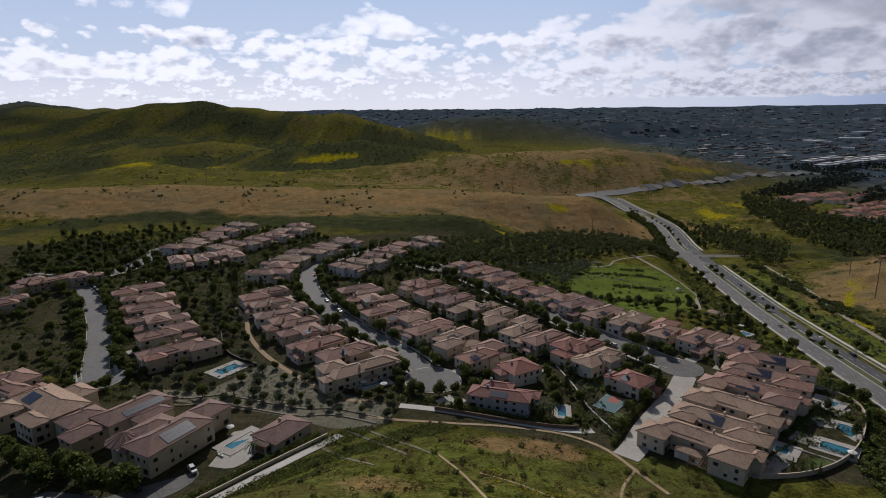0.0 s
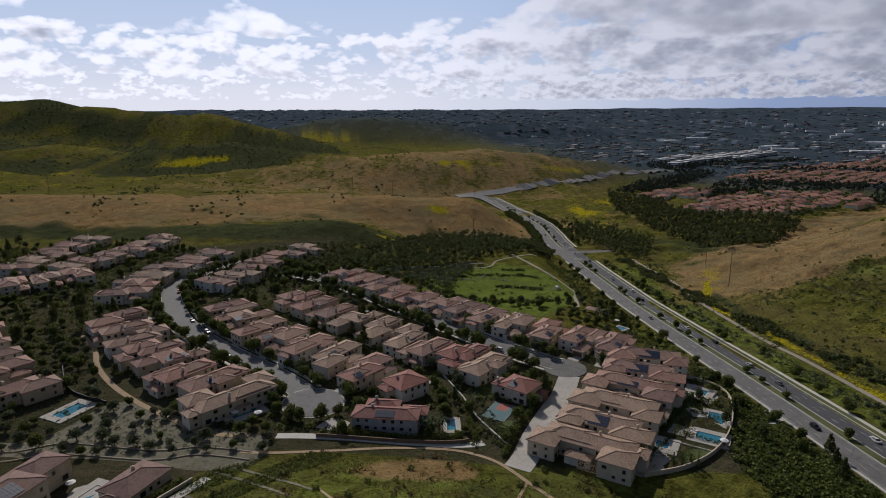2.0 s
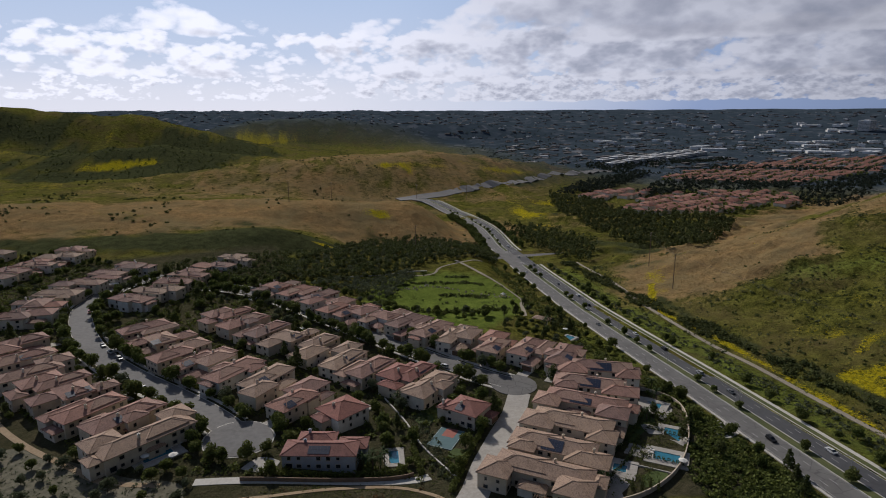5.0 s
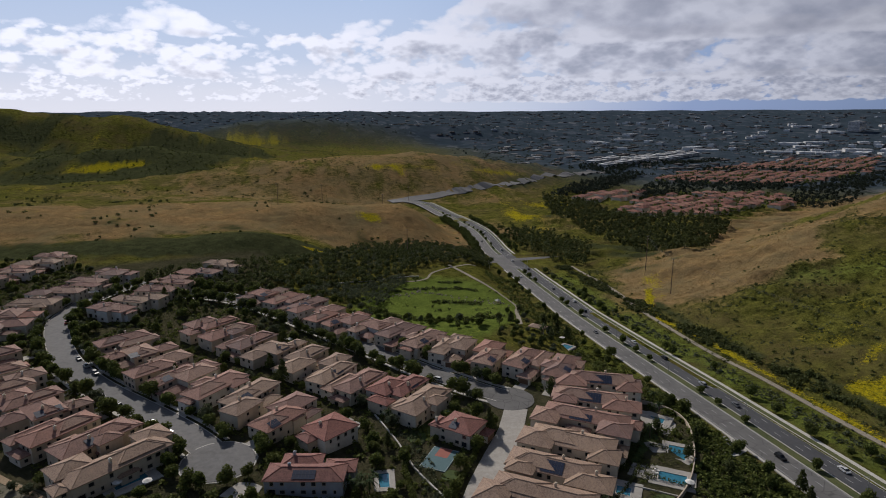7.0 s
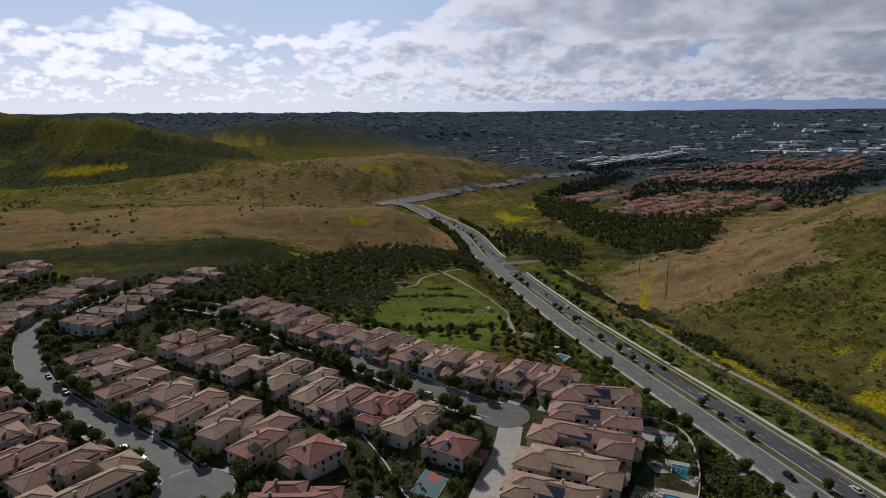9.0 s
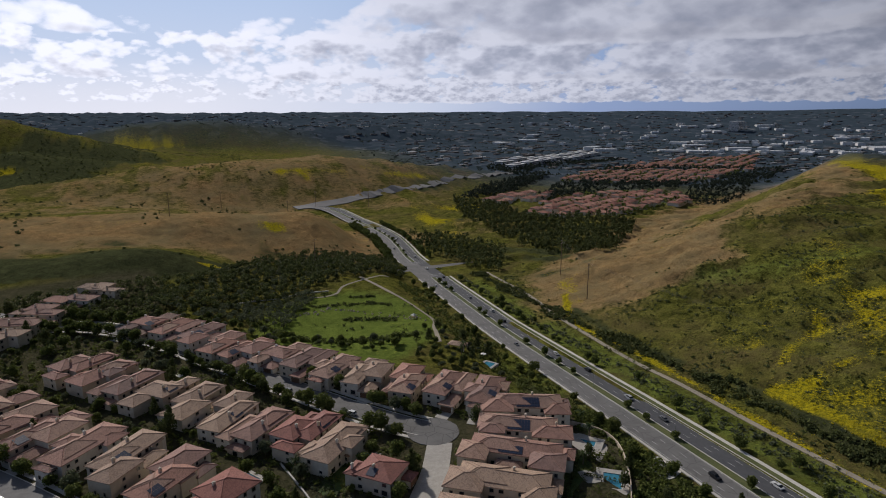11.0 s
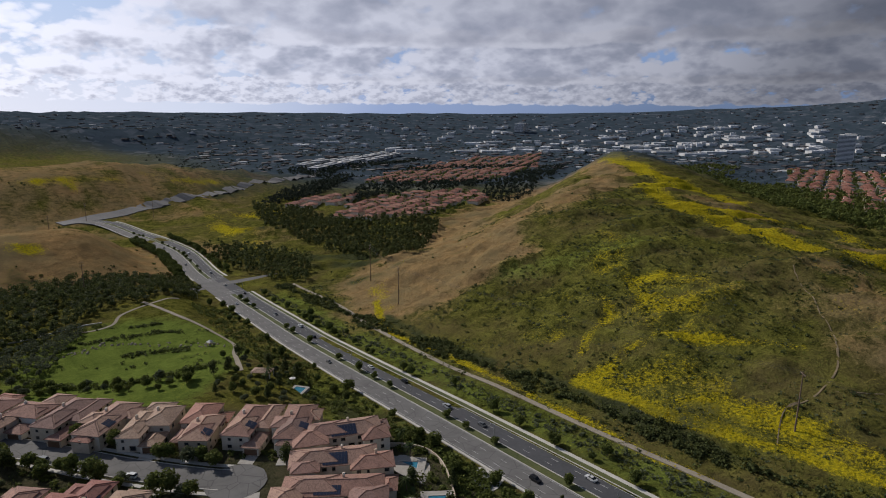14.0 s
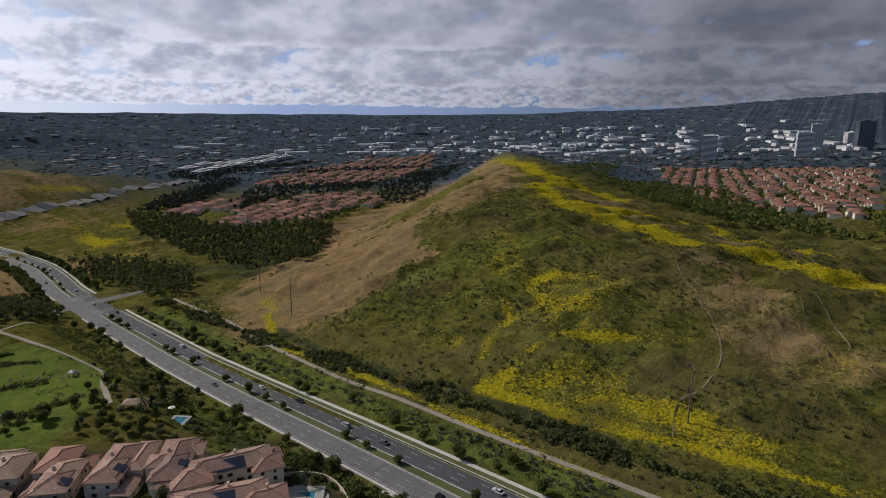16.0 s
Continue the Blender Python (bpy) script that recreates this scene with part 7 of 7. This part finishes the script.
# the small play area and the low curved wall of the park
play = thing("play_frame", 168, 411, gz(168, 411), 25, "pale climbing frame with a small roof in the park", "playground")
for sx in (-1.2, 1.2):
    for sy in (-1.2, 1.2):
        part("post", Shell().tube((sx, sy, -0.4), (sx, sy, 2.6), 0.08, 0.08, 6), M_METAL, play)
part("deck", Shell().box(-1.3, 1.3, -1.3, 1.3, 1.2, 1.32), M_WOOD, play)
canopy = Shell()
canopy.hip(-1.4, 1.4, -1.4, 1.4, 2.6, 0.7, 0.2, 0.1)
part("canopy", canopy, M_CLOTH, play, "pale pitched canopy")
part("slide", Shell().tube((1.2, 0, 1.3), (4.2, 0, 0.1), 0.35, 0.35, 6), M_CLOTH, play)
wall_run("wall_park", [(62, 476), (78, 488), (100, 496), (122, 500), (136, 498)], 0.7, 0.6, M_CONCRETE, "low curved concrete wall round the park meadow", "wall")
wall_run("wall_terrace_yard", [(126, 197), (137, 187)], 0.5, 0.5, M_PAVER, "low pale planter wall between terraces", "wall", 1.5)

# ---- vehicles ----
PAINTS = {"white": (0.62, 0.62, 0.61), "black": (0.015, 0.015, 0.017), "grey": (0.13, 0.135, 0.14), "silver": (0.38, 0.39, 0.40), "red": (0.20, 0.02, 0.018), "blue": (0.03, 0.05, 0.12)}
CAR_PAINT = {k: material(k + "_car_paint", c, 0.28, 0.2, 0.5) for k, c in PAINTS.items()}
M_TYRE = material("tyre_rubber", (0.012, 0.012, 0.012), 0.9)


def loft(rows):
    """A closed body through cross-sections: y, half width, low, high."""
    s = Shell()
    for y, w, lo, hi in rows:
        s.v.extend([(-w, y, lo), (w, y, lo), (w * 0.94, y, hi), (-w * 0.94, y, hi)])
    for r in range(len(rows) - 1):
        for k in range(4):
            m = (k + 1) % 4
            s.f.append((4 * r + k, 4 * r + m, 4 * r + 4 + m, 4 * r + 4 + k))
    n = 4 * len(rows) - 4
    s.f.extend([(3, 2, 1, 0), (n, n + 1, n + 2, n + 3)])
    return s


CAR_BODY = [loft([(-2.3, 0.78, 0.45, 0.75), (-2.15, 0.88, 0.3, 0.85), (-1.0, 0.92, 0.28, 0.95), (0.9, 0.92, 0.28, 0.98), (2.0, 0.9, 0.3, 0.95), (2.3, 0.8, 0.45, 0.85)]).mesh("body"), loft([(-2.4, 0.8, 0.5, 0.95), (-2.25, 0.93, 0.35, 1.05), (-1.1, 0.96, 0.33, 1.12), (1.2, 0.96, 0.33, 1.15), (2.25, 0.95, 0.35, 1.12), (2.4, 0.86, 0.5, 1.05)]).mesh("body")]
CAR_CABIN = [loft([(-1.1, 0.74, 0.9, 0.95), (-0.35, 0.72, 0.9, 1.42), (1.0, 0.72, 0.9, 1.42), (1.75, 0.74, 0.9, 0.98)]).mesh("cabin"), loft([(-1.2, 0.8, 1.05, 1.12), (-0.5, 0.8, 1.05, 1.72), (1.9, 0.8, 1.05, 1.72), (2.25, 0.82, 1.05, 1.2)]).mesh("cabin")]
ROOF_PANEL = [Shell().box(-0.62, 0.62, -0.3, 0.95, 1.40, 1.46).mesh("roof_panel"), Shell().box(-0.72, 0.72, -0.45, 1.85, 1.70, 1.77).mesh("roof_panel")]
WHEEL = Shell().tube((-0.11, 0, 0), (0.11, 0, 0), 0.34, 0.34, 12).mesh("tyre")
RIM = Shell().tube((-0.12, 0, 0), (0.12, 0, 0), 0.2, 0.2, 8).mesh("rim")
LAMP = Shell().box(-0.16, 0.16, -0.04, 0.04, -0.07, 0.07).mesh("headlight")
M_HEADLIGHT = material("lamp_glass", (0.6, 0.6, 0.6), 0.2)
CARS = {}


def car(x, y, z, turn, paint, kind, doing):
    if (paint, kind) in CARS:
        c = copy_thing(CARS[paint, kind], pose(x, y, z, 0, 0, turn))
    else:
        c = thing("car", x, y, z, turn)
        body = CAR_BODY[kind].copy()
        part("body", body, CAR_PAINT[paint], c)
        part("cabin", CAR_CABIN[kind], M_PANE, c, "dark glass cabin")
        top = ROOF_PANEL[kind].copy()
        part("roof_panel", top, CAR_PAINT[paint], c)
        for sx in (-0.86, 0.86):
            for sy in (-1.45, 1.45):
                w = part("tyre", WHEEL, M_TYRE, c)
                w.matrix_basis = pose(sx, sy, 0.34)
                part("rim", RIM, M_METAL, w)
            h = part("headlight", LAMP, M_HEADLIGHT, c)
            h.matrix_basis = pose(sx * 0.75, -2.24, 0.72)
        CARS[paint, kind] = c
    tagged(c, f"{paint} {'sports utility vehicle' if kind else 'saloon car'} {doing}", "car", "cars on the road" if "road" in doing else "parked cars")


roll = random.Random(4)
names = list(PAINTS)
for y, off, paint, kind in ((182, 8.5, "white", 0), (196, -6.8, "black", 1), (238, 6.8, "grey", 0), (262, 6.6, "silver", 1), (300, 9.0, "black", 1), (330, 6.8, "white", 0), (356, -6.7, "grey", 0), (404, 6.8, "black", 1), (430, 9.2, "white", 1), (470, 6.8, "grey", 0), (520, -6.8, "silver", 0), (545, 8.6, "black", 0), (584, 4.0, "white", 0), (640, 6.8, "silver", 1), (690, -7.0, "black", 0), (740, 6.8, "white", 1), (790, -6.8, "grey", 0)):
    d = (road_x(y + 2) - road_x(y - 2)) / 4
    car(road_x(y) + off, y, float(road_level(y)) + 0.13, math.degrees(math.atan2(1, d)) - 90 + (0 if off < 0 else 180), paint, kind, "driving on the main road")
for k, line in STREET_LINES.items():
    d = np.gradient(line, axis=0)
    for i in range(9, len(line) - 6, 4):
        if roll.random() < (0.5 if k in "cb" else 0.28):
            side = roll.choice((-1, 1))
            n = Vector((d[i][1], -d[i][0])).normalized() * side * 4.4
            x, y = line[i][0] + n.x, line[i][1] + n.y
            car(x, y, gz(x, y) + 0.2, math.degrees(math.atan2(d[i][1], d[i][0])) - 90 + (0 if side > 0 else 180), names[roll.randrange(5)], roll.randrange(2), "parked at the kerb")
for x, y, turn, paint, kind in ((-98, 168, 60, "black", 0), (-124, 162, 100, "white", 1), (-84, 178, 40, "white", 1), (-30, 276, 125, "white", 0)):
    car(x, y, gz(x, y) + 0.3, turn, paint, kind, "parked on a forecourt")

# ---- poles, lamps and signals ----


def power_pole(x, y, tall, arms, label):
    p = thing("power_pole", x, y, gz(x, y), 35, label, "pole", "power poles")
    part("pole", Shell().tube((0, 0, -1), (0, 0, tall), 0.34, 0.2, 8), M_WOOD, p)
    for k in range(arms):
        z = tall - 0.8 - 2.2 * k
        a = part("crossarm", Shell().box(-2.2, 2.2, -0.12, 0.12, z, z + 0.24), M_WOOD, p)
        for ix in (-2.0, -1.0, 1.0, 2.0):
            part("insulator", Shell().tube((ix, 0, z + 0.24), (ix, 0, z + 0.6), 0.09, 0.06, 6), M_METAL, a)
    return (x, y, gz(x, y) + tall)


tops = [power_pole(326, 464, 30, 2, "tall wooden power pole with two crossarms"), power_pole(303, 402, 27, 2, "tall wooden power pole with two crossarms"), power_pole(275, 139, 24, 1, "wooden power pole in the yellow flowers"), power_pole(240, -30, 24, 1, "wooden power pole beyond the hill's foot")]
far_poles = [power_pole(x, y, 26, 2, "distant power pole on the dry hill") for x, y in ((205, 960), (260, 1010), (120, 1030), (40, 760), (-330, 840), (150, 590), (345, 1000))]
for a, b in zip(tops, tops[1:]):
    for off in (-2.0, 0.0, 2.0):
        s = Shell()
        for k in range(15):
            t = k / 14
            x, y, z = a[0] + (b[0] - a[0]) * t + off * 0.8, a[1] + (b[1] - a[1]) * t + off * 0.4, a[2] + (b[2] - a[2]) * t - 12 * t * (1 - t)
            s.v.extend([(x - 0.025, y, z), (x + 0.025, y, z), (x, y, z + 0.045)])
            if k:
                n = 3 * k
                s.f.extend((n - 3 + i, n - 3 + (i + 1) % 3, n + (i + 1) % 3, n + i) for i in range(3))
        tagged(part("power_cable", s, M_IRON), "thin dark sagging power cable between poles", "cable", "power cables")


def street_lamp(x, y, z, turn):
    p = thing("street_lamp", x, y, z, turn, "tall grey street lamp with a curved arm", "lamp", "street lamps")
    part("post", Shell().tube((0, 0, -0.3), (0, 0, 9.0), 0.11, 0.07, 7), M_METAL, p)
    part("arm", Shell().tube((0, 0, 9.0), (2.2, 0, 9.5), 0.06, 0.05, 6), M_METAL, p)
    part("lamp_head", Shell().box(2.0, 2.8, -0.15, 0.15, 9.38, 9.52), M_METAL, p)


for k, y in enumerate(range(166, 540, 58)):
    street_lamp(road_x(y), y, float(road_level(y)) + 0.26, 180)
for x, y, turn in ((221, 556, 90), (258, 612, 270), (262, 560, 180), (214, 608, 0)):
    t = thing("traffic_signal", x, y, float(road_level(y)), turn, "traffic signal on a mast arm over the junction", "signal", "traffic signals")
    part("post", Shell().tube((0, 0, -0.3), (0, 0, 6.2), 0.14, 0.1, 7), M_METAL, t)
    part("mast_arm", Shell().tube((0, 0, 6.0), (8, 0, 6.4), 0.1, 0.06, 6), M_METAL, t)
    for ax in (3.5, 7.2):
        part("signal_head", Shell().box(ax - 0.18, ax + 0.18, -0.15, 0.15, 5.5, 6.6), M_IRON, t)

# boulders of the creek bed in the park
rocks = Shell()
rr = random.Random(9)
for _ in range(70):
    u = rr.random()
    x, y = 108 + 66 * u + rr.gauss(0, 2.2), 452 - 30 * u + 12 * math.sin(u * 5) + rr.gauss(0, 2.2)
    r = rr.uniform(0.4, 1.3)
    z = gz(x, y)
    n = len(rocks.v)
    pts = [(x + r * math.cos(a) * rr.uniform(0.8, 1.2), y + r * math.sin(a) * rr.uniform(0.8, 1.2), z - 0.3) for a in (0, 1.26, 2.5, 3.77, 5.0)]
    rocks.v.extend(pts + [(px * 0.4 + x * 0.6, py * 0.4 + y * 0.6, z + r * rr.uniform(0.5, 0.8)) for px, py, _ in pts])
    rocks.f.extend([(n + k, n + (k + 1) % 5, n + 5 + (k + 1) % 5, n + 5 + k) for k in range(5)] + [tuple(n + 5 + k for k in range(5))])
tagged(part("boulders", rocks, M_TRACK), "grey boulders along the dry creek in the park", "rocks", kind="stuff")
